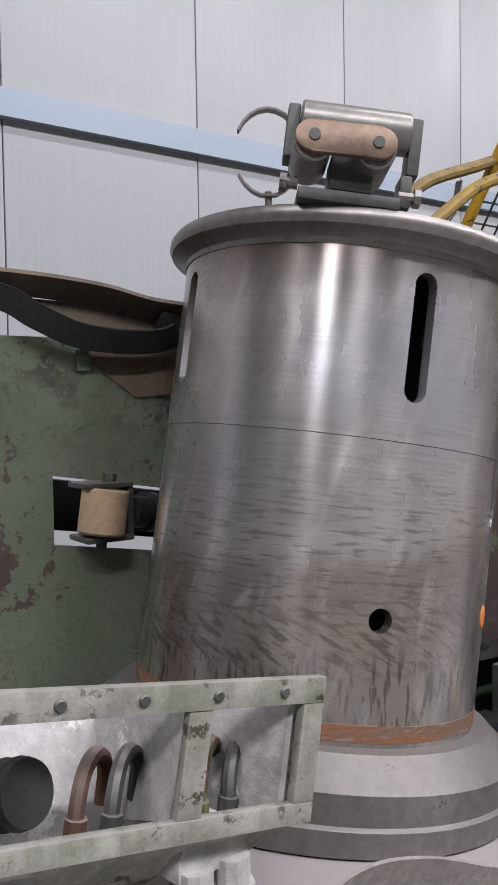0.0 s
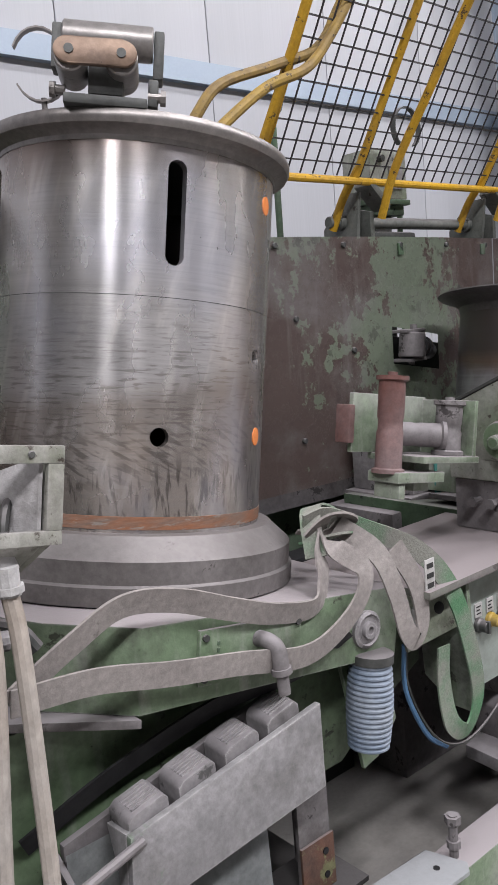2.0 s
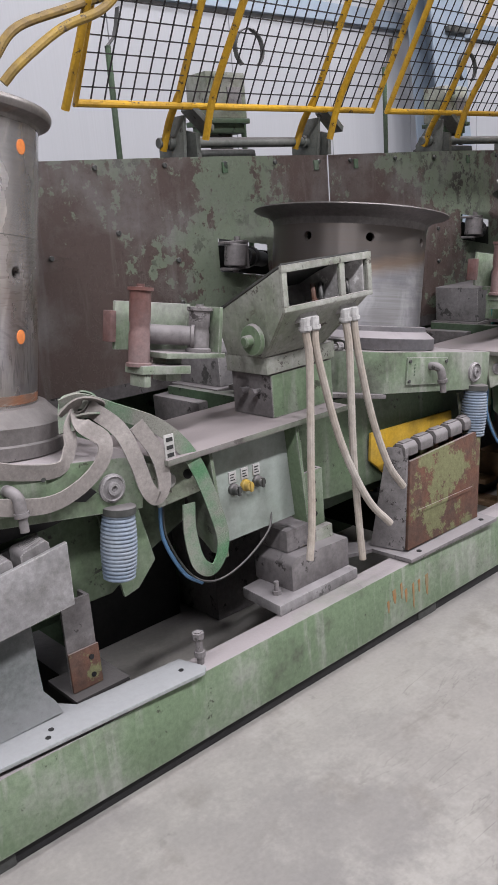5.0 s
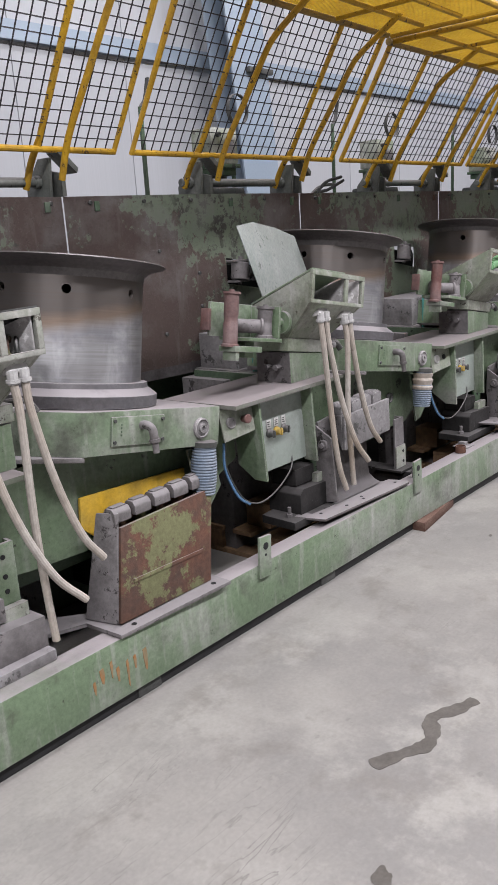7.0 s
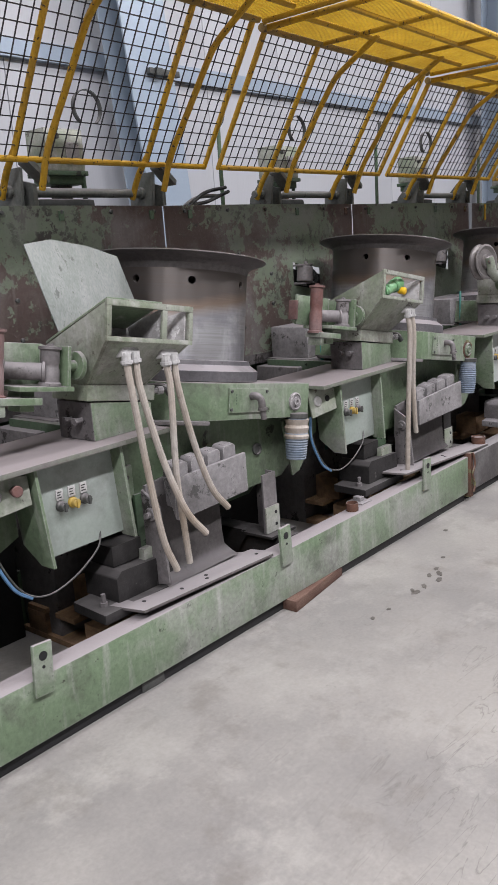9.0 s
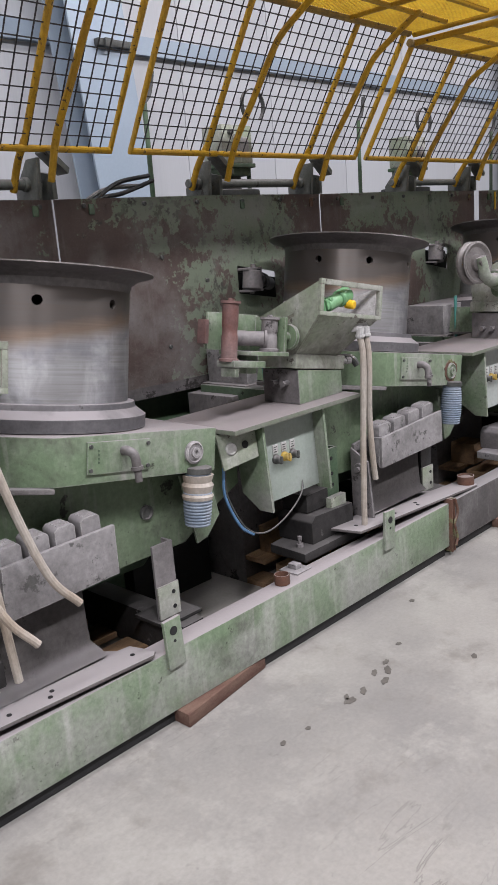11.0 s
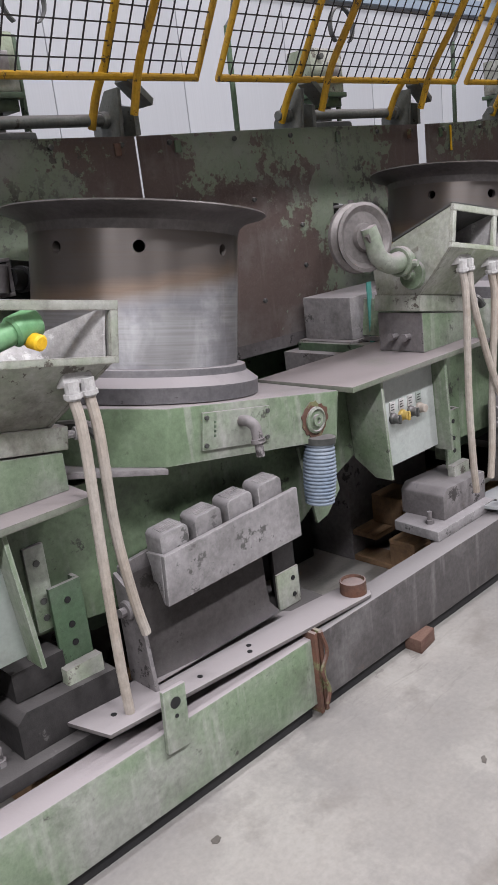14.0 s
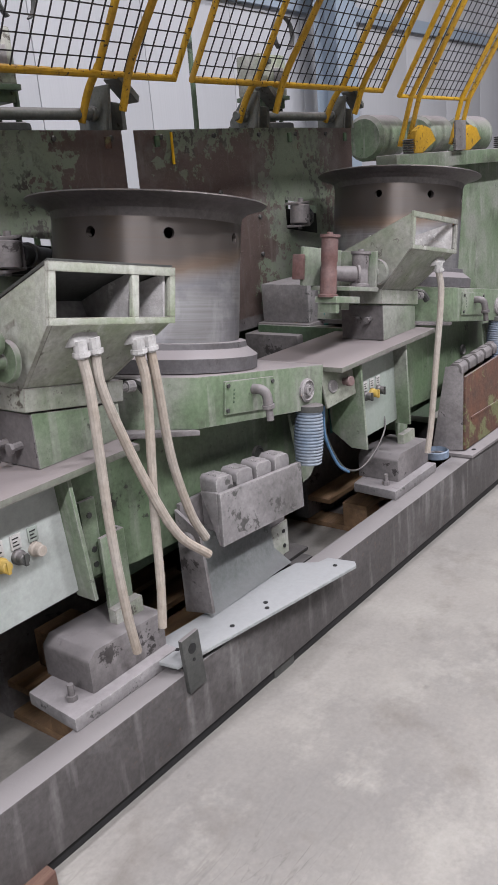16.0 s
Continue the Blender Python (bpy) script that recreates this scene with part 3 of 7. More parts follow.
def shell_with_holes(bm, r, w0, w1, holes, m, depth=0.02, seg=64):
    """A drum's wall about the z axis of m; holes: (angle in degrees, height, half width, half height), rounded at the ends, cut through."""
    step = 2 * math.pi / seg
    cells = []
    for ang, h, hw, hh in holes:
        c = round(math.radians(ang) / step)
        k = max(1, math.ceil((hw * 1.5 / r) / step))
        cells.append((c - k, c + k, h - hh - 0.012, h + hh + 0.012, c * step, h, hw, hh))
    cuts = sorted({w0, w1, *[v for c in cells for v in (c[2], c[3])]})

    def at(a, h, rr=r):
        return bm.verts.new(m @ Vector((rr * math.cos(a), rr * math.sin(a), h)))

    grid = {(i, j): at(i * step, h) for i in range(seg) for j, h in enumerate(cuts)}
    for j in range(len(cuts) - 1):
        for i in range(seg):
            mid = (cuts[j] + cuts[j + 1]) / 2
            if any((i - c[0]) % seg < (c[1] - c[0]) and c[2] < mid < c[3] for c in cells):
                continue
            bm.faces.new((grid[i, j], grid[(i + 1) % seg, j], grid[(i + 1) % seg, j + 1], grid[i, j + 1]))
    for i0, i1, lo, hi, a, h, hw, hh in cells:
        N = 24
        outer, inner, deep = [], [], []
        for k in range(N):
            q = 2 * math.pi * (k + 0.5) / N
            cx, cy = math.cos(q), math.sin(q)
            ex = hw * cx
            ey = hw * cy + math.copysign(hh - hw, cy)
            s = 1 / max(abs(cx), abs(cy))
            ox = (i1 - i0) / 2 * step * cx * s
            oy = (hi - lo) / 2 * cy * s
            outer.append(at(a + ox, h + oy))
            inner.append(at(a + ex / r, h + ey))
            deep.append(at(a + ex / r, h + ey, r - depth))
        for k in range(N):
            k2 = (k + 1) % N
            bm.faces.new((outer[k], outer[k2], inner[k2], inner[k]))
            bm.faces.new((inner[k], inner[k2], deep[k2], deep[k]))
        # corner triangles of the patch
        for k in range(N):
            k2 = (k + 1) % N
            pa, pb = outer[k].co, outer[k2].co
            qa, qb = 2 * math.pi * (k + 0.5) / N, 2 * math.pi * (k2 + 0.5) / N
            if (abs(math.cos(qa)) > abs(math.sin(qa))) != (abs(math.cos(qb)) > abs(math.sin(qb))):
                sx, sy = math.copysign(1, math.cos(qa)), math.copysign(1, math.sin(qa))
                corner = at(a + sx * (i1 - i0) / 2 * step, h + sy * (hi - lo) / 2)
                bm.faces.new((outer[k], corner, outer[k2]))
    bmesh.ops.remove_doubles(bm, verts=bm.verts, dist=2e-5)
    return bm


def thing(name, base, label, category, group="", kind=""):
    ob = new(name)
    ob.location = base
    ob.empty_display_size = 0.05
    return tagged(ob, label, category, group, kind)


def finish(name, bm, material, shift=(0, 0, 0), sharp=32, fix=True):
    if fix:
        bmesh.ops.recalc_face_normals(bm, faces=bm.faces)
    me = bpy.data.meshes.new(name)
    if any(shift):
        bmesh.ops.translate(bm, verts=bm.verts, vec=Vector(shift))
    bm.to_mesh(me)
    bm.free()
    me.materials.append(material)
    me.shade_smooth()
    me.set_sharp_from_angle(angle=radians(sharp))
    return me


def part(name, bm, material, parent, label="", sharp=32, fix=True):
    """One mesh under a thing or a part; the bmesh is given in the same coordinates as the thing's base."""
    p, off = parent, Vector((0, 0, 0))
    while p is not None:
        off += p.location
        p = p.parent
    ob = new(name, finish(name, bm, material, -off, sharp, fix))
    ob.parent = parent
    if label:
        ob["label"] = label
    return ob


def single(name, bm, material, label, category, group="", kind="", sharp=32):
    """A thing of one mesh, with its origin at the foot of its bounds."""
    lo = Vector([min(v.co[i] for v in bm.verts) for i in range(3)])
    hi = Vector([max(v.co[i] for v in bm.verts) for i in range(3)])
    base = Vector(((lo.x + hi.x) / 2, (lo.y + hi.y) / 2, lo.z))
    ob = new(name, finish(name, bm, material, -base, sharp))
    ob.location = base
    return tagged(ob, label, category, group, kind)


# ---- plan ----
PITCH = 1.537
XS = [1.065 + PITCH * i for i in range(6)]


def slant(x):
    """The frame of a unit's tilted bed: u along the machine, v away from the walkway from the bed's front, w up from its top."""
    return Matrix.Translation((x, 0.62, 0.852)) @ Euler((0, radians(TILT_DEG), 0)).to_matrix().to_4x4()

# ---- hall ----
fl = bm_new()
box(fl, -14, 24, -12, 3.5, -0.15, 0)
tagged(single("floor", fl, FLOOR, "worn pale grey concrete floor with scuffs", "floor", kind="structure"))
WALL_Y = 3.35
wn = thing("wall_north", (0, WALL_Y, 0), "white sandwich-panel hall wall with vertical joints", "wall", kind="structure")
backing = bm_new()
box(backing, -14, 24, WALL_Y + 0.03, WALL_Y + 0.15, 0, 8)
part("backing", backing, GIRT, wn)
px = 1.157 - 0.935 * 16
pan = None
while px < 24:
    if pan is None:
        b = bm_new()
        box(b, px + 0.003, px + 0.932, WALL_Y - 0.02, WALL_Y + 0.028, 0.0, 7.95, 0.004)
        pan = part("panel", b, WALL, wn)
        first_px = px
    else:
        c = new("panel", pan.data)
        c.parent = wn
        c.location = (px - first_px, 0, 0)
    px += 0.935
for nm, dims in (("wall_south", (-14, 24, -12.2, -12, 0, 8)), ("wall_east", (24, 24.2, -12, 3.5, 0, 8)), ("wall_west", (-14.2, -14, -12, 3.5, 0, 8))):
    b = bm_new()
    box(b, *dims)
    single(nm, b, PLASTER, "grey hall wall", "wall", kind="structure")
b = bm_new()
box(b, -14.2, 24.2, -12.2, 3.5, 8, 8.2)
single("ceiling", b, PLASTER, "grey hall ceiling", "ceiling", kind="structure")
# horizontal girt: a cold-rolled channel with lips
b = bm_new()
prism(b, [(-14, 3.285, 2.654), (-14, 3.292, 2.654), (-14, 3.292, 2.769), (-14, 3.285, 2.769)], (38, 0, 0))
prism(b, [(-14, 3.2925, 2.762), (-14, 3.33, 2.762), (-14, 3.33, 2.769), (-14, 3.2925, 2.769)], (38, 0, 0))
prism(b, [(-14, 3.2925, 2.654), (-14, 3.33, 2.654), (-14, 3.33, 2.661), (-14, 3.2925, 2.661)], (38, 0, 0))
single("wall_girt", b, GIRT, "blue-grey galvanised channel girt along the wall", "girt", kind="structure")


def column(x0, z0, x1, z1, w, y):
    """An I-section from (x0, z0) to (x1, z1), the flanges facing the hall."""
    b = bm_new()
    for ya, yb in ((y, y + 0.014), (y + 0.2, y + 0.214)):
        prism(b, [(x0, ya, z0), (x0 + w, ya, z0), (x1 + w, ya, z1), (x1, ya, z1)], (0, yb - ya, 0))
    mid = w / 2 - 0.006
    prism(b, [(x0 + mid, y + 0.014, z0), (x0 + mid + 0.012, y + 0.014, z0), (x1 + mid + 0.012, y + 0.014, z1), (x1 + mid, y + 0.014, z1)], (0, 0.186, 0))
    return b


single("steel_column", column(5.80, 0, 5.02, 8, 0.41, 2.9), GIRT, "leaning blue-grey steel column before the wall", "column", kind="structure")
single("steel_column", column(11.3, 0, 11.3, 8, 0.30, 2.9), GIRT, "upright blue-grey steel column before the wall", "column", kind="structure")
b = bm_new()
box(b, 5.70, 5.98, 2.86, 2.90, 2.56, 2.60, 0.006)
box(b, 5.74, 5.80, 2.84, 2.86, 2.55, 2.60, 0.004)
single("cable_clamp", b, IRON, "dark clamp on the leaning steel column", "clamp")

# ---- base beams ----


def beam(name, x0, x1, material, label):
    ob = thing(name, ((x0 + x1) / 2, 0.6, 0.045), label, "beam")
    b = bm_new()
    prism(b, [(x0, 0.53, 0.045), (x0, 0.61, 0.045), (x0, 0.61, 0.057), (x0, 0.542, 0.057), (x0, 0.542, 0.228), (x0, 0.61, 0.228), (x0, 0.61, 0.240), (x0, 0.53, 0.240)], (x1 - x0, 0, 0), 0.003)
    part("channel", b, material, ob)
    # added black backing: blocks light so the gap below stays dark
    b = bm_new()
    box(b, x0 + 0.002, x1 - 0.002, 0.590, 0.606, 0.004, 0.2265, 0.002)
    part("gap_backing", b, BLACK, ob, "black backing that keeps the gap under the beam dark")
    # black strip put in for the shade between flange and floor
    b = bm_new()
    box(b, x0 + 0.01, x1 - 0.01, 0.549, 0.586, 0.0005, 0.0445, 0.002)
    part("gap_shade_strip", b, BLACK, ob, "black strip standing for the shade under the flange")
    return ob


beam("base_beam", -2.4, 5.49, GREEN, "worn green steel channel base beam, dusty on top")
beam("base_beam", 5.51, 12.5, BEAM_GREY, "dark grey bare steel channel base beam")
for bx in (-1.2, 0.6, 2.2, 3.2, 6.9, 9.2):
    b = bm_new()
    box(b, bx - 0.05, bx + 0.05, 0.545, 0.62, 0, 0.044, 0.003)
    single("packing_block", b, IRON, "dark packing block under the base beam", "block", "packing blocks")
for bx, ln in ((4.1, 0.20), (5.95, 0.045)):
    b = bm_new()
    near = 0.483 if ln > 0.1 else 0.49
    prism(b, [(bx - ln, near, 0), (bx + ln, near + ln * 0.28, 0), (bx + ln, 0.585, 0), (bx - ln, 0.585, 0)], (0, 0, 0.0445), 0.005)
    single("timber_block", b, TIMBER_RED, "red-brown stained timber block under the base beam", "timber block")
# welded flange pair at the joint of the beams
b = bm_new()
for fx in (5.484, 5.503):
    prism(b, [(fx, 0.515, 0.02), (fx + 0.012, 0.515, 0.02), (fx + 0.012, 0.515, 0.26), (fx, 0.515, 0.26)], (0, 0.055, 0), 0.003)
tube(b, smooth_path([(5.502, 0.51, 0.262), (5.515, 0.505, 0.2), (5.49, 0.505, 0.15), (5.51, 0.505, 0.09), (5.498, 0.505, 0.05)]), 0.006, 6)
single("joint_plate", b, RUST, "rusty pair of joint plates between the beams", "joint plate")

# cross members between the beams
for i in range(6):
    for k, dx in enumerate((-0.06,)):
        cm = bm_new()
        cx = 1.065 + 1.537 * i + dx
        prism(cm, [(cx - 0.055, 0.615, 0.10), (cx + 0.035, 0.615, 0.10), (cx + 0.035, 0.615, 0.24), (cx - 0.055, 0.615, 0.24)], (0, 0.68, 0), 0.008)
        single("cross_member", cm, SOOT, "dark grimy cross member between the base beams", "beam", "cross members")

# ---- rear base: second beam and back frame, low and dark ----
beam_b = bm_new()
prism(beam_b, [(-2.4, 1.30, 0.0), (-2.4, 1.42, 0.0), (-2.4, 1.42, 0.24), (-2.4, 1.30, 0.24)], (15, 0, 0), 0.004)
single("rear_beam", beam_b, GREEN_DARK, "dark green rear base beam", "beam")


# ---- units ----
BLK0, BLK1, BLKY = -0.985, -0.735, 0.65  # the block under a die box


def bed(x, i):
    """The welded green bed that carries a capstan: a tilted plate box on a deep web."""
    m = slant(x)
    ob = thing("capstan_bed", (x, 0.9, 0.24), "green welded steel capstan bed, dusty on top", "machine bed", "capstan beds")
    b = bm_new()
    poly = [(-0.487, 0.0), (0.107, 0.0), (0.107, 0.75), (-0.72, 0.75), (-0.72, 0.30), (-0.60, 0.10)]
    prism(b, [(u, v, 0) for u, v in poly], (0, 0, -0.135), 0.004, m)
    part("bed_plate", b, GREEN, ob)
    b = bm_new()
    prism(b, [(-0.49, -0.012, -0.135), (-0.80, 0.16, -0.135), (-0.80, 0.4, -0.135), (-0.49, 0.4, -0.135)], (0, 0, -0.014), 0.002, m)
    part("lower_lip", b, STEEL_DUSTY, ob)
    # the deep web and keel under the plate; their darker greens stand for shade
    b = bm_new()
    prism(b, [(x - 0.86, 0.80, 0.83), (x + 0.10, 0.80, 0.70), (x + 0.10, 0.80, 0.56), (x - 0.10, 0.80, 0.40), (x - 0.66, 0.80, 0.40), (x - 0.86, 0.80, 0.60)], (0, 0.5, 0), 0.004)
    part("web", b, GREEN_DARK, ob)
    b = bm_new()
    right = 0.296 if i < 5 else 0.12
    prism(b, [(x - 0.93, 0.735, 0.80), (x - 0.60, 0.735, 0.79), (x + 0.09, 0.735, 0.72), (x + 0.12, 0.735, 0.802), (x + right, 0.735, 0.802), (x + right, 0.735, 0.585), (x + 0.13, 0.735, 0.515), (x + 0.03, 0.735, 0.452), (x - 0.30, 0.735, 0.455), (x - 0.66, 0.735, 0.47), (x - 0.93, 0.735, 0.50)], (0, 0.012, 0), 0.003)
    side = part("web_plate", b, WEB_GREEN, ob, "grimy green web plate, darkened for the shade under the bed")
    b = bm_new()
    prism(b, [(x - 0.02, 0.672, 0.70), (x + 0.10, 0.672, 0.69), (x + 0.135, 0.672, 0.53), (x + 0.075, 0.672, 0.47), (x + 0.03, 0.672, 0.46)], (0, 0.01, 0), 0.002)
    part("gusset", b, GREEN, ob)
    b = bm_new()
    box(b, x - 0.835, x - 0.785, 0.722, 0.7345, 0.50, 0.70, 0.003)
    strip = part("hole_strip", b, GREEN, side)
    for z in (0.53, 0.57, 0.66):
        b = bm_new()
        rod(b, (x - 0.81, 0.7225, z), (x - 0.81, 0.7195, z), 0.008, 10)
        part("bolt", b, IRON, ob)
    b = bm_new()
    lathe(b, [(0.010, 0), (0.024, 0), (0.024, 0.010), (0.019, 0.012), (0.017, 0.004), (0.008, 0.004)], 16, Matrix.Translation((x - 0.12, 0.7345, 0.60)) @ Euler((radians(90), 0, 0)).to_matrix().to_4x4())
    part("plug", b, IRON, ob)
    # cover plate with four screws and a cast elbow
    b = bm_new()
    box(b, -0.385, -0.165, -0.008, 0.0, -0.108, -0.018, 0.002, m)
    cover = part("cover_plate", b, GREEN, ob)
    for u, w in ((-0.375, -0.03), (-0.175, -0.03), (-0.375, -0.096), (-0.175, -0.096)):
        b = bm_new()
        rod(b, m @ Vector((u, -0.008, w)), m @ Vector((u, -0.013, w)), 0.006, 8)
        part("screw", b, IRON, cover)
    b = bm_new()
    for k in range(4):
        box(b, -0.35, -0.345, -0.0095, -0.008, -0.045 - k * 0.011, -0.039 - k * 0.011, 0, m)
    part("stamp", b, GREEN_DARK, cover)
    b = bm_new()
    pts = smooth_path([m @ Vector(p) for p in ((-0.262, 0.0, -0.048), (-0.262, -0.03, -0.046), (-0.252, -0.045, -0.06), (-0.245, -0.05, -0.10))], 5)
    tube(b, pts, 0.014, 12)
    rod(b, m @ Vector((-0.247, -0.049, -0.088)), m @ Vector((-0.245, -0.05, -0.098)), 0.0175, 12)
    rod(b, m @ Vector((-0.245, -0.05, -0.098)), m @ Vector((-0.240, -0.053, -0.132)), 0.0105, 12)
    part("drain_elbow", b, STEEL_DUSTY, ob, "grey cast drain elbow")
    # eye bolt
    b = bm_new()
    q = m @ Matrix.Translation((0.012, 0, -0.072)) @ Euler((radians(90), 0, 0)).to_matrix().to_4x4()
    lathe(b, [(0.036, 0), (0.036, 0.008), (0.030, 0.012), (0.028, 0.007), (0.016, 0.007), (0.016, 0.016), (0.008, 0.016), (0.008, 0.010)], 20, q)
    part("boss", b, GREEN if i == 3 else CAST, ob)
    if i == 3:
        b = bm_new()
        pts = [q @ Vector(((0.050 + 0.004 * math.sin(3 * t) + 0.003 * math.sin(11 * t + 1)) * math.cos(t), (0.049 + 0.004 * math.sin(4 * t) + 0.003 * math.sin(13 * t)) * math.sin(t), 0.0)) for t in [2 * math.pi * k / 40 for k in range(40)]]
        prism(b, pts, q.to_3x3() @ Vector((0, 0, 0.003)))
        part("rust_patch", b, RUST, ob, "rusty flaking patch round the boss")
    return ob


def duct(x, i):
    """A ribbed hose below the boss."""
    b = bm_new()
    r0 = 0.040
    prof = []
    L, n = 0.17, 17
    for k in range(n):
        h = k * L / n
        prof += [(r0 - 0.004, h), (r0, h + 0.003), (r0, h + 0.006), (r0 - 0.004, h + 0.009)]
    m = Matrix.Translation((x - 0.01, 0.62, 0.545)) @ Euler((0, radians(7), 0)).to_matrix().to_4x4()
    bulge = 0.006
    lathe(b, [(r + bulge * math.sin(math.pi * h / L), h) for r, h in prof], 24, m)
    ob = thing("ribbed_hose", (x - 0.01, 0.665, 0.545), "blue-grey ribbed hose hanging under the bed", "hose", "ribbed hoses")
    part("ribs", b, DUCT, ob)
    b = bm_new()
    lathe(b, [(0.036, 0.165), (0.044, 0.168), (0.044, 0.185), (0.036, 0.188)], 20, m)
    part("clamp", b, IRON, ob)
    if i == 2:
        b = bm_new()
        prof = [(0.047 + 0.004 * math.sin(k * 2.1), 0.085 + k * 0.011) for k in range(8)]
        lathe(b, prof, 20, m)
        part("wrapping_tape", b, HOSE, ob, "dirty wound tape")
    return ob


def capstan(x, tall=False):
    m = slant(x)
    cu, cv, r = (-0.280, 0.39, 0.266) if tall else (-0.316, 0.343, 0.268)
    m = m @ Matrix.Translation((cu, cv, 0))
    label = "tall polished steel capstan drum with a long slot" if tall else "dull dark steel capstan drum with a wide flared flange"
    ob = thing("capstan", m.translation, label, "capstan", "capstans")
    ring = bm_new()
    if tall:
        lathe(ring, [(0.30, 0.001), (0.337, 0.003), (0.337, 0.034), (0.331, 0.038), (0.331, 0.076), (0.320, 0.086), (0.296, 0.106), (0.29, 0.112), (0.266, 0.113)], 72, m)
    else:
        lathe(ring, [(0.28, 0.001), (0.323, 0.003), (0.323, 0.040), (0.316, 0.045), (0.292, 0.062), (0.288, 0.078), (0.26, 0.080)], 72, m)
    part("base_ring", ring, RING if tall else COLLAR, ob, "dusty stepped base ring")
    b = bm_new()
    a0 = -90
    if tall:
        holes = [(a0 - 22, 0.277, 0.0165, 0.0165), (a0 - 17, 0.655, 0.0165, 0.088), (a0 + 28, 0.428, 0.0155, 0.0155), (a0 - 103, 0.66, 0.016, 0.085)]
        shell_with_holes(b, r, 0.104, 0.770, holes, m, seg=120)
    else:
        holes = [(a0 + k, 0.362, 0.0145, 0.0145) for k in (-78, -33, 17, 62, 118, 180)]
        shell_with_holes(b, r, 0.080, 0.402, holes, m)
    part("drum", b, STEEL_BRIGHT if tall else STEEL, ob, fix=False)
    b = bm_new()
    if tall:
        prof = [(r + 0.0015, 0.766), (r + 0.003, 0.774), (r + 0.010, 0.780), (0.284, 0.783), (0.293, 0.786), (0.297, 0.793), (0.297, 0.802), (0.293, 0.809), (0.286, 0.811), (0.255, 0.811), (0.250, 0.80), (0.06, 0.79)]
    else:
        prof = [(r, 0.402), (r + 0.005, 0.424), (0.295, 0.441), (0.336, 0.452), (0.341, 0.456), (0.338, 0.460), (0.30, 0.461), (0.262, 0.446), (0.250, 0.44), (0.06, 0.435)]
    lathe(b, prof, 72, m)
    part("flange", b, STEEL_RIM if tall else STEEL_DARK, ob)
    if tall:
        b = bm_new()
        lathe(b, [(r - 0.001, 0.118), (r + 0.0008, 0.119), (r + 0.0008, 0.141), (r - 0.001, 0.142)], 72, m)
        part("primer_band", b, ORANGE, ob, "rusty orange band at the foot")
        b = bm_new()
        lathe(b, [(r - 0.001, 0.512), (r + 0.0006, 0.5122), (r + 0.0006, 0.5132), (r - 0.001, 0.5134)], 72, m)
        part("seam", b, IRON, ob)
        for ang, h in ((-59, 0.280), (-59, 0.712)):
            b = bm_new()
            q = m @ Euler((0, 0, radians(ang))).to_matrix().to_4x4() @ Matrix.Translation((r - 0.004, 0, h)) @ Euler((0, radians(90), 0)).to_matrix().to_4x4()
            lathe(b, [(0.017, 0), (0.017, 0.005), (0.014, 0.0055)], 18, q)
            part("plug", b, ORANGE_PLUG, ob, "orange plug in a drum hole")
    return ob


DESK_UP = (0.0, 0.0, 0.012, 0.0, 0.026, 0.0)
DESK_SHIFT = (0.0, 0.0, -0.005, 0.0, -0.028, 0.0)


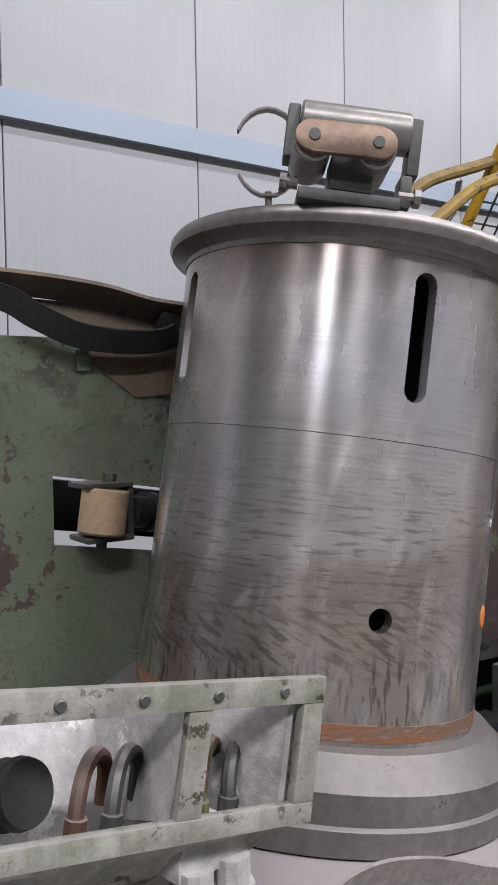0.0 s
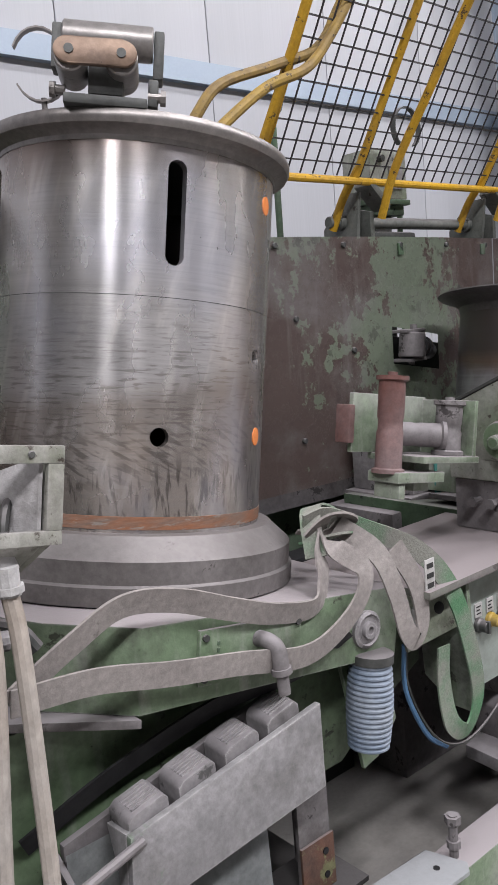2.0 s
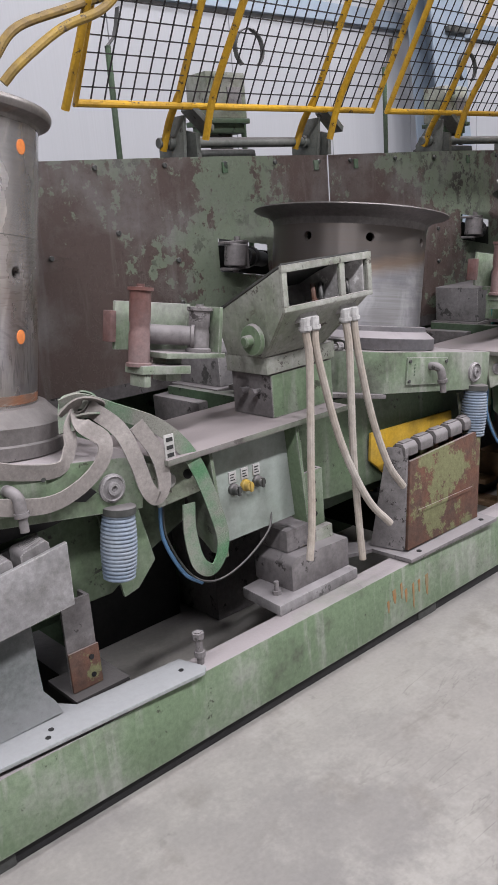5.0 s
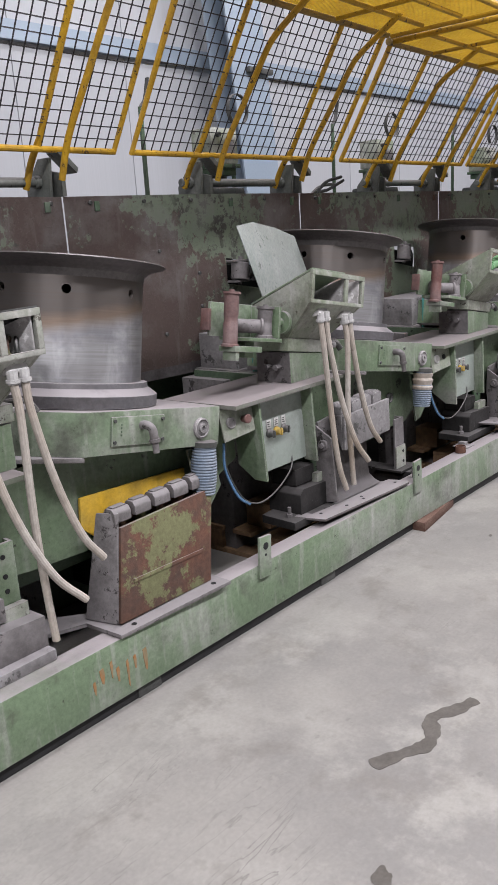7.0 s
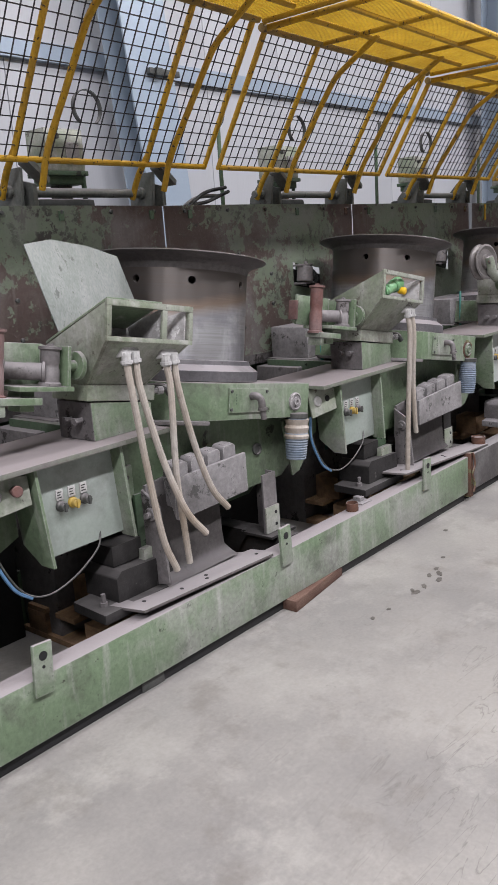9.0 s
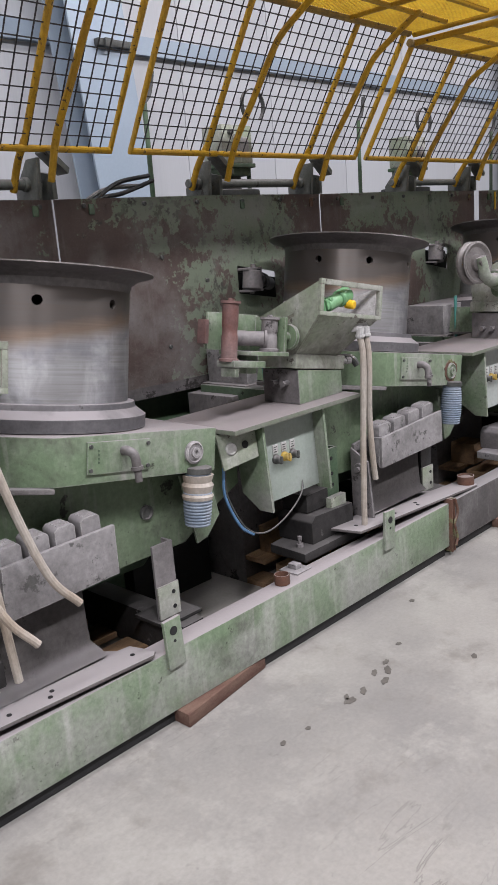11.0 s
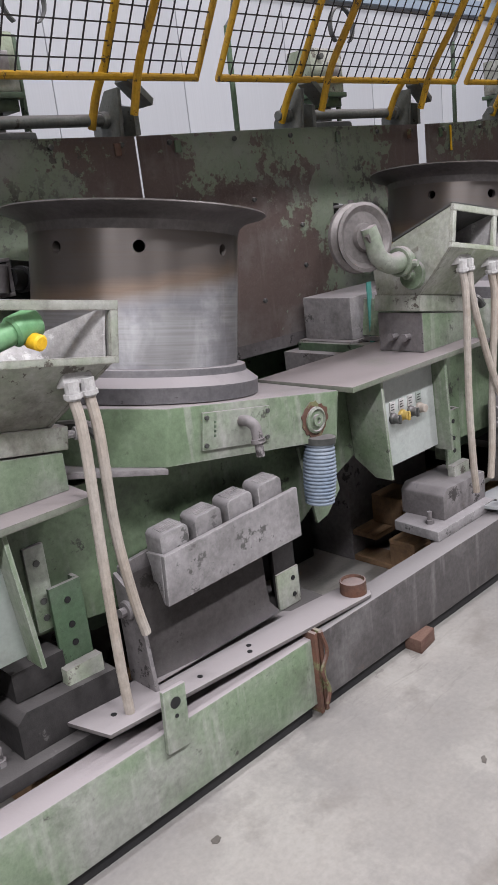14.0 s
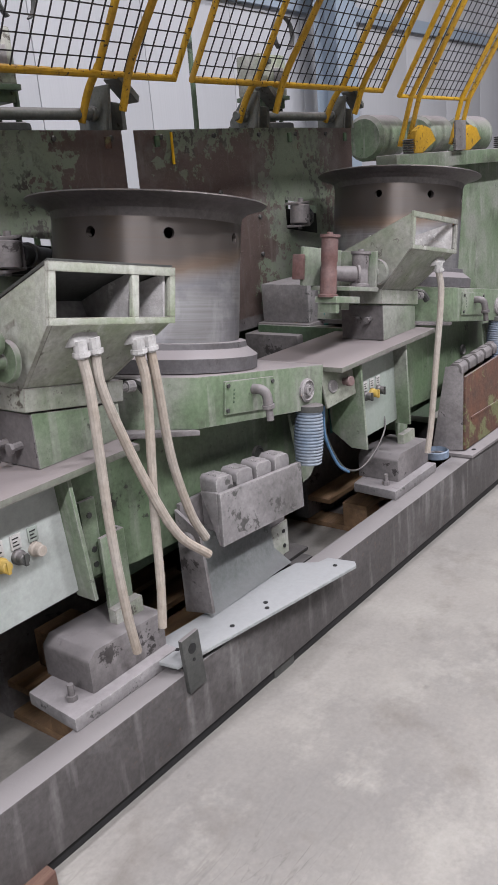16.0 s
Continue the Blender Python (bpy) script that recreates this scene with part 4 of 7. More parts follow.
def control_desk(x, i):
    x = x + DESK_SHIFT[i]
    up = DESK_UP[i]
    ob = thing("control_desk", (x - 1.04, 0.72, 0.50), "pale green control desk with a dusty top plate", "control desk", "control desks")
    b = bm_new()
    prism(b, [(x - 1.395, 0.575, 0.802 + up), (x - 0.725, 0.575, 0.802 + up), (x - 0.70, 0.93, 0.802 + up), (x - 1.41, 0.93, 0.802 + up)], (0, 0, 0.016), 0.002)
    part("tabletop", b, TABLE, ob, "green top plate brown-grey with dust")
    b = bm_new()
    prism(b, [(x - 1.238, 0.645, 0.801 + up), (x - 0.925, 0.645, 0.801 + up), (x - 0.893, 0.652, 0.505 + up), (x - 1.207, 0.652, 0.505 + up)], (0, 0.010, 0), 0.002)
    panel = part("panel", b, GREEN_PALE if i != 4 else GREEN_WHITE, ob, "pale green front panel" if i != 4 else "front panel pale with dried white film")
    for bx, deep in ((-1.250, 0.733), (-0.930, 0.70)):
        b = bm_new()
        top, low = 0.801 + up, 0.490 + up
        prism(b, [(x + bx, 0.595, top), (x + bx, deep, top), (x + bx + 0.024, deep, low + 0.055), (x + bx + 0.030, 0.66, low), (x + bx + 0.030, 0.600, low)], (0.011, 0, 0), 0.002)
        part("side_flange", b, GREEN, ob)
    b = bm_new()
    prism(b, [(x - 1.235, 0.6565, 0.800 + up), (x - 1.235, 0.73, 0.800 + up), (x - 1.235, 0.73, 0.62 + up), (x - 1.205, 0.6635, 0.52 + up)], (0.29, 0, 0), 0.003)
    part("housing", b, DIE_GREEN if i else DIE_GRIMY, ob)
    kx = [-1.137, -1.092, -1.047] + ([-1.002] if i == 4 else [])
    for k, kk in enumerate(kx):
        z = 0.655 + up
        b = bm_new()
        q = Matrix.Translation((x + kk, 0.648, z)) @ Euler((radians(90), 0, 0)).to_matrix().to_4x4()
        lathe(b, [(0.017, 0), (0.017, 0.008), (0.014, 0.012), (0.013, 0.026), (0.011, 0.028)], 16, q)
        if k != 3:
            box(b, x + kk - 0.004, x + kk + 0.004, 0.616, 0.624, z - 0.014, z + 0.014, 0.001)
        part("knob", b, KNOB_YELLOW if k == 1 else (HOSE if k == 3 else IRON), panel, "yellow selector knob" if k == 1 else ("white push button" if k == 3 else "grey selector knob"))
        b = bm_new()
        box(b, x + kk - 0.013, x + kk + 0.013, 0.644, 0.6475, z + 0.019, z + 0.052, 0.0008)
        lab = part("legend", b, LABEL_WHITE if k != 3 else GREEN_PALE, panel, "small printed legend plate")
        b = bm_new()
        for r in range(3):
            box(b, x + kk - 0.009, x + kk + 0.007 - 0.004 * (r % 2), 0.6433, 0.6439, z + 0.026 + r * 0.008, z + 0.029 + r * 0.008)
        part("print", b, INK, lab)
    if i == 4:
        return ob
    # side flap with a cap and a hole
    b = bm_new()
    q = Matrix.Translation((x - 1.405, 0.655, 0.80 + up)) @ Euler((radians(-8), radians(6), radians(-12))).to_matrix().to_4x4()
    prism(b, [(0, 0, 0), (0.155, 0, 0), (0.165, 0, -0.085), (0.025, 0, -0.12)], (0, 0.008, 0), 0.002, q)
    flap = part("flap", b, DIE_GREEN, ob, "small pale green bracket plate")
    q2 = q @ Matrix.Translation((0.055, 0, -0.05)) @ Euler((radians(90), 0, 0)).to_matrix().to_4x4()
    b = bm_new()
    lathe(b, [(0.021, 0), (0.021, 0.005), (0.018, 0.008)], 18, q2)
    part("cap", b, LABEL_WHITE if i not in (2, 5) else CAST, flap, "round plastic cap")
    q3 = q @ Matrix.Translation((0.112, 0, -0.04)) @ Euler((radians(90), 0, 0)).to_matrix().to_4x4()
    b = bm_new()
    if i in (2, 4, 5):
        lathe(b, [(0.012, 0), (0.012, 0.018), (0.017, 0.019), (0.017, 0.030), (0.014, 0.033)], 16, q3)
        part("mushroom_button", b, ROLLER, flap, "faded red mushroom button")
    else:
        lathe(b, [(0.013, 0.0), (0.013, 0.0015), (0.012, 0.002)], 16, q3)
        part("hole", b, BLACK, flap)
    # cable loop under the desk
    b = bm_new()
    pts = smooth_path([(x - 1.36, 0.67, 0.68), (x - 1.36, 0.67, 0.58), (x - 1.31, 0.65, 0.46), (x - 1.24, 0.63, 0.42), (x - 1.13, 0.63, 0.44), (x - 1.02, 0.64, 0.50), (x - 0.99, 0.66, 0.56)])
    tube(b, pts, 0.0032, 6)
    part("cable", b, IRON, ob, "thin grey cable hanging in a loop")
    b = bm_new()
    pts = smooth_path([(x - 1.37, 0.668, 0.68), (x - 1.372, 0.668, 0.58), (x - 1.33, 0.652, 0.47), (x - 1.28, 0.64, 0.425)])
    tube(b, pts, 0.0055, 6)
    part("blue_cable", b, BLUE, ob, "blue sheathed cable")
    return ob


def desk_legs(x, i):
    """The casting on the beam and the drilled angle post below the desk's far end."""
    dark = i in (2, 3)
    ob = thing("desk_pedestal", (x - 0.85, 0.70, 0.241), "%s cast pedestal bolted to the beam" % ("blackened" if dark else "grey"), "pedestal", "desk pedestals")
    y0 = 0.655 if dark else 0.625
    b = bm_new()
    prism(b, [(x - 0.955, y0, 0.275), (x - 0.70, y0, 0.275), (x - 0.70, y0, 0.372), (x - 0.93, y0, 0.382), (x - 0.955, y0, 0.36)], (0, 0.17, 0), 0.006)
    if i < 4:
        box(b, x - 0.93, x - 0.80, y0 + 0.04, y0 + 0.165, 0.383, 0.455, 0.006)
    part("casting", b, SOOT if dark else STEEL_DUSTY, ob)
    b = bm_new()
    prism(b, [(x - 1.045, y0 - 0.035, 0.2405), (x - 0.70, y0 - 0.035, 0.2405), (x - 0.70, y0 + 0.18, 0.2405), (x - 1.03, y0 + 0.15, 0.2405)], (0, 0, 0.036), 0.007)
    foot = part("foot", b, SOOT if dark else CAST, ob)
    b = bm_new()
    rod(b, (x - 0.995, y0 + 0.03, 0.276), (x - 0.995, y0 + 0.03, 0.318), 0.008, 10)
    rod(b, (x - 0.995, y0 + 0.03, 0.276), (x - 0.995, y0 + 0.03, 0.290), 0.014, 6)
    part("stud", b, STEEL_DUSTY, foot)
    b = bm_new()
    box(b, x - 0.805, x - 0.725, 0.700, 0.711, 0.40, 0.60, 0.002)
    box(b, x - 0.735, x - 0.724, 0.712, 0.80, 0.40, 0.60, 0.002)
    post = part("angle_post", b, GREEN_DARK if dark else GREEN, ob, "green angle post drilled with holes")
    b = bm_new()
    box(b, x - 0.815, x - 0.720, 0.672, 0.699, 0.30, 0.415, 0.002)
    part("post_foot", b, DIE_GREEN, ob, "green post foot with chipped paint")
    for z, yy in ((0.36, 0.672), (0.455, 0.70), (0.50, 0.70), (0.56, 0.70)):
        b = bm_new()
        rod(b, (x - 0.765, yy + 0.001, z), (x - 0.765, yy - 0.002, z), 0.008, 12)
        part("bolt_hole", b, BLACK, post)
    return ob


def back_leg(x, i):
    """The leg under the bed's far end."""
    ob = thing("bed_leg", (x - 0.10, 0.72, 0.241), "dark steel leg with a %s splice plate under the bed" % ("rusty" if i == 0 else "green"), "leg", "bed legs")
    b = bm_new()
    box(b, x - 0.145, x - 0.062, 0.69, 0.70, 0.2525, 0.50, 0.002)
    box(b, x - 0.072, x - 0.062, 0.7005, 0.79, 0.2525, 0.50, 0.002)
    part("post", b, SOOT if i == 3 else STEEL_DUSTY, ob)
    b = bm_new()
    box(b, x - 0.147, x - 0.060, 0.682, 0.689, 0.255, 0.365, 0.002)
    splice = part("splice_plate", b, RUST if i == 0 else DIE_GREEN, ob, "rusty splice plate" if i == 0 else "green splice plate")
    for z in (0.285, 0.335):
        b = bm_new()
        rod(b, (x - 0.085, 0.6825, z), (x - 0.085, 0.6795, z), 0.007, 10)
        part("bolt_hole", b, BLACK, splice)
    b = bm_new()
    box(b, x - 0.16, x + 0.0, 0.65, 0.80, 0.2405, 0.2525, 0.003)
    part("foot_plate", b, SOOT, ob)
    return ob


def hose_pair(parent, m, u, ends, seed):
    """A white-sealed outlet and two hoses that hang from it."""
    rnd = random.Random(seed)
    b = bm_new()
    c = m @ Vector((u, -0.072, 0.085))
    prism(b, [(c.x - 0.037, c.y - 0.004, c.z - 0.008), (c.x - 0.034, c.y - 0.002, c.z + 0.012), (c.x - 0.020, c.y + 0.004, c.z + 0.034), (c.x + 0.012, c.y + 0.004, c.z + 0.038), (c.x + 0.030, c.y, c.z + 0.018), (c.x + 0.038, c.y - 0.004, c.z - 0.006)], (0, 0.05, -0.008), 0.008)
    fit = part("outlet", b, HOSE_TIP, parent, "outlet caked in white deposit")
    for k, end in enumerate(ends):
        sx = c.x - 0.018 + 0.036 * k
        b = bm_new()
        rod(b, (sx, c.y, c.z + 0.002), (sx, c.y, c.z - 0.035), 0.015, 10)
        rod(b, (sx, c.y, c.z - 0.022), (sx, c.y, c.z - 0.031), 0.019, 10)
        part("clamp", b, HOSE_TIP, fit)
        b = bm_new()
        ex, ey, ez = end
        p = [(sx, c.y, c.z - 0.03), (sx + 0.004, c.y - 0.006, c.z - 0.12), (sx + (ex - sx) * 0.28 + rnd.uniform(-0.01, 0.01), c.y + (ey - c.y) * 0.35, c.z + (ez - c.z) * 0.55), (sx + (ex - sx) * 0.62, c.y + (ey - c.y) * 0.75, c.z + (ez - c.z) * 0.84), (ex, ey, ez)]
        tube(b, smooth_path(p, 7), 0.0115, 10)
        part("hose", b, HOSE, parent, "yellowed clear hose hanging down")


def die_box(x, i, doubles=True, hoses=()):
    """The wedge-shaped soap box before the capstan, open to the walkway."""
    m = slant(x) @ Matrix.Translation((0, 0, (0.038, 0.025, 0.010, 0.0, 0.026, 0.0)[i]))
    if i == 1:
        # this box is set nearly level
        m = m @ Matrix.Translation((-0.86, 0, 0.05)) @ Euler((0, radians(-10.5), 0)).to_matrix().to_4x4() @ Matrix.Translation((0.86, 0, -0.05))
    ob = thing("die_box", (x - 0.92, 0.68, 0.8205), "green wedge-shaped die box on a steel block", "die box", "die boxes")
    b = bm_new()
    # the block stands on the level table and is cut to the slope
    foot_z = 0.8185 + DESK_UP[i]
    h = [m @ Vector((u, 0, -0.072)) for u in (BLK0, BLK1)]
    prism(b, [(h[0].x, BLKY, foot_z), (h[1].x, BLKY, foot_z), (h[1].x, BLKY, h[1].z), (h[0].x, BLKY, h[0].z)], (0, 0.17, 0), 0.003)
    block = part("block", b, GREEN, ob, "green painted block")
    b = bm_new()
    prism(b, [(h[0].x - 0.0025, BLKY + 0.001, foot_z + 0.002), (h[0].x - 0.0025, BLKY + 0.168, foot_z + 0.002), (h[0].x - 0.0025, BLKY + 0.168, h[0].z - 0.002), (h[0].x - 0.0025, BLKY + 0.001, h[0].z - 0.002)], (0.0024, 0, 0))
    part("end_face", b, STEEL_DUSTY, block, "bare grey end face")
    for v in (0.05, 0.10):
        b = bm_new()
        q = Vector((h[0].x, BLKY + v, 0.895))
        rod(b, q, q - Vector((0.028, 0, 0)), 0.009, 8)
        rod(b, q - Vector((0.028, 0, 0)), q - Vector((0.036, 0, 0)), 0.013, 6)
        part("bolt", b, STEEL_DUSTY, block)
    b = bm_new()
    box(b, BLK0 - 0.02, BLK1 + 0.012, BLKY - 0.625, 0.20, -0.068, -0.018, 0.003, m)
    part("base", b, DIE_GREEN if i else DIE_GRIMY, ob)
    b = bm_new()
    q = m @ Vector((BLK1 + 0.012, 0.04, -0.04))
    rod(b, q, q + Vector((0.02, -0.004, 0.0)), 0.009, 8)
    rod(b, q + Vector((0.02, -0.004, 0)), q + Vector((0.04, -0.008, -0.002)), 0.014, 10)
    part("clamp_screw", b, CAST, ob)
    b = bm_new()
    q = m @ Vector((-0.70, 0.10, -0.03))
    tube(b, smooth_path([q, q + Vector((0.03, -0.06, 0)), q + Vector((0.05, -0.075, -0.03))], 5), 0.013, 10)
    part("nozzle", b, IRON, ob, "dark angled nozzle")
    # housing of plates: two sides, back, slanting floor, rim
    F, Bk = -0.09, 0.20
    tl, tr, bl, br = -1.03, -0.68, -1.03, -0.682
    b = bm_new()
    tk = 0.011
    for ua, ub, s in ((tl, -1.005, 1), (tr, -0.76, -1)):
        pts = [(ua, F, 0.235), (ua, F, 0.122), (ub, 0.03, -0.018), (ub, 0.19, -0.018), (ua, Bk, 0.10)]
        prism(b, pts, (tk * s, 0, 0), 0.0015, m)
    # slanting front floor
    prism(b, [(tl + tk, F, 0.122), (tr - tk, F, 0.122), (-0.76 - tk, 0.03, -0.018), (-1.005 + tk, 0.03, -0.018)], (0, 0.011, 0.004), 0.0015, m)
    # back and top slope
    prism(b, [(tl + tk, Bk, 0.10), (tr - tk, Bk, 0.10), (-0.76 - tk, 0.19, -0.018), (-1.005 + tk, 0.19, -0.018)], (0, -0.011, 0.002), 0.0015, m)
    part("housing", b, DIE_DUSTY if i == 4 else DIE_GREEN if i else DIE_GRIMY, ob)
    if i in (1, 2, 4):
        b = bm_new()
        cut = tr if i != 2 else -0.81
        prism(b, [(tl, F + 0.0, 0.2365), (cut, F + 0.0, 0.2365), (cut, Bk, 0.103), (tl, Bk, 0.103)], (0, 0, 0.008), 0.0015, m)
        part("lid", b, IRON if i != 2 else GREEN, ob, "lid with a black rubber edge" if i != 2 else "")
    if i in (0, 1):
        for k, uu in enumerate((-0.985, -0.875, -0.845, -0.765, -0.735)):
            b = bm_new()
            tube(b, smooth_path([m @ Vector(p) for p in ((uu, -0.055, 0.118), (uu + 0.002, -0.05, 0.140), (uu + 0.010, -0.040, 0.160), (uu + 0.026, -0.025, 0.166), (uu + 0.040, -0.015, 0.152), (uu + 0.044, -0.010, 0.12))], 5), 0.0068, 8)
            rod(b, m @ Vector((uu, -0.055, 0.112)), m @ Vector((uu, -0.055, 0.130)), 0.009, 8)
            part("coolant_pipe", b, RUST if k % 2 else IRON, ob, "bent coolant pipe")
    if i == 0:
        b = bm_new()
        q = m @ Matrix.Translation((-0.925, -0.05, 0.152)) @ Euler((radians(70), 0, radians(20))).to_matrix().to_4x4()
        lathe(b, [(0.010, -0.014), (0.024, -0.016), (0.026, -0.008), (0.018, 0.0), (0.026, 0.008), (0.024, 0.016), (0.010, 0.014)], 22, q)
        part("pulley", b, BLACK, ob, "small black pulley")
    # rim round the opening
    b = bm_new()
    rw = 0.018 if i == 0 else 0.015
    for ua, ub, wa, wb in ((tl - 0.004, tr + 0.004, 0.235 - rw, 0.239), (tl - 0.004, tr + 0.004, 0.116, 0.116 + rw), (tl - 0.004, tl + rw, 0.116 + rw, 0.235 - rw), (tr - rw, tr + 0.004, 0.116 + rw, 0.235 - rw)):
        box(b, ua, ub, F - 0.006, F + 0.004, wa, wb, 0.0015, m)
    if doubles:
        mid = -0.80
        box(b, mid - 0.011, mid + 0.011, F - 0.005, F + 0.004, 0.116 + rw, 0.235 - rw, 0.0015, m)
    rim = part("rim", b, DIE_DUSTY if i == 4 else DIE_GREEN if i else DIE_GRIMY, ob)
    for k in range(5 if i == 0 else 0):
        b = bm_new()
        rod(b, m @ Vector((tl + 0.045 + 0.066 * k, F - 0.004, 0.228)), m @ Vector((tl + 0.045 + 0.066 * k, F - 0.0085, 0.228)), 0.0048, 10, chamfer=0.001)
        part("screw", b, IRON, rim)
    if doubles:
        b = bm_new()
        prism(b, [(-0.805, F + 0.006, 0.225), (-0.795, F + 0.006, 0.225), (-0.795, 0.10, 0.16), (-0.805, 0.10, 0.16)], (0, 0.01, -0.10), 0.0, m)
        part("divider", b, CRUST, ob)
    for s0, s1, d in ((tl + 0.02, tl + 0.10, 0.004), (tr - 0.02, tr - 0.08, -0.004)):
        b = bm_new()
        prism(b, [(s0, F + 0.005, 0.225), (s1, 0.06, 0.17), (s1, 0.06, 0.07), (s0, F + 0.005, 0.13)], (d, 0.002, 0), 0, m)
        part("funnel", b, CRUST, ob, "white-crusted inner funnel plate")
    b = bm_new()
    prism(b, [(tl + 0.013, 0.075, 0.165), (tr - 0.013, 0.075, 0.165), (tr - 0.03, 0.02, 0.07), (tl + 0.013, 0.02, 0.07)], (0, 0.006, 0), 0, m)
    part("liner", b, CRUST, ob, "soap-crusted back plate")
    # boss at the side
    b = bm_new()
    q = m @ Matrix.Translation((-1.038, 0.03, 0.04)) @ Euler((0, radians(-90), 0)).to_matrix().to_4x4()
    lathe(b, [(0.045, 0), (0.042, 0.012), (0.016, 0.014), (0.016, 0.035), (0.012, 0.038)], 20, q)
    part("side_boss", b, GREEN, ob)
    for k, (u, ends) in enumerate(hoses):
        hose_pair(ob, m, u, [(x + ex, ey, ez) for ex, ey, ez in ends], 10 * i + k)
    return ob


def roller_guide(x, i):
    m = slant(x) @ Matrix.Translation((-0.022 - (0.088 if i == 1 else 0), 0.035, -0.038 + (0.010 if i == 1 else 0)))
    ob = thing("roller_guide", m @ Vector((-1.2, 0.06, 0.0)), "green bracket with brown and grey guide rollers", "roller guide", "roller guides")
    b = bm_new()
    box(b, -1.235, -1.045, -0.03, 0.12, 0.012, 0.026, 0.002, m)
    box(b, -1.300, -1.06, 0.108, 0.12, 0.026, 0.15, 0.002, m)
    box(b, -1.07, -1.058, -0.03, 0.12, 0.026, 0.145, 0.002, m)
    box(b, -1.30, -1.15, -0.02, 0.06, -0.028, -0.006, 0.003, m)
    box(b, -1.29, -1.27, -0.015, 0.05, -0.06, -0.02, 0.003, m)
    box(b, -1.20, -1.15, 0.02, 0.08, -0.05, 0.012, 0.003, m)
    part("bracket", b, GREEN, ob)
    b = bm_new()
    box(b, -1.318, -1.301, 0.10, 0.14, 0.045, 0.125, 0.004, m)
    part("end_stop", b, ROLLER, ob)

    def wheel(c, d, r, L, material, label, waist):
        bb = bm_new()
        q = m @ Matrix.Translation(c) @ Vector(d).to_track_quat("Z", "Y").to_matrix().to_4x4()
        lathe(bb, [(r + 0.006, 0), (r + 0.006, 0.008), (r, 0.011), (r, L * 0.42), (r - waist, L * 0.45), (r - waist, L * 0.55), (r, L * 0.58), (r, L - 0.011), (r + 0.006, L - 0.008), (r + 0.006, L), (0.01, L + 0.001), (0.01, L + 0.008)], 22, q)
        part("roller", bb, material, ob, label)

    wheel((-1.285, 0.02, -0.010), (0, 0, 1), 0.027, 0.195, ROLLER, "tall red-brown roller", 0.002)
    wheel((-1.105, 0.01, 0.027), (0, 0, 1), 0.028, 0.115, STEEL_DUSTY, "short grey steel roller", 0.002)
    wheel((-1.215, 0.09, 0.068), (0.75, -0.66, 0), 0.026, 0.125, STEEL_DUSTY, "lying grey steel roller", 0.001)
    return ob


PADS = {0: (-0.56, -0.15, 0.50, 0.63, 0.535, 0.69), 2: (-0.705, -0.34, 0.497, 0.642, 0.506, 0.650), 3: (-0.570, -0.115, 0.484, 0.604, 0.493, 0.626), 4: (-0.470, -0.08, 0.459, 0.607, 0.433, 0.574)}
BASES = {0: (-0.74, 0.16, 0.262, -2.0, 1.0), 2: (-0.98, -0.29, 0.268, -1.5, 1.5), 3: (-0.84, 0.10, 0.298, 0.0, 3.5), 4: (-0.79, -0.03, 0.262, -8.0, 1.0)}


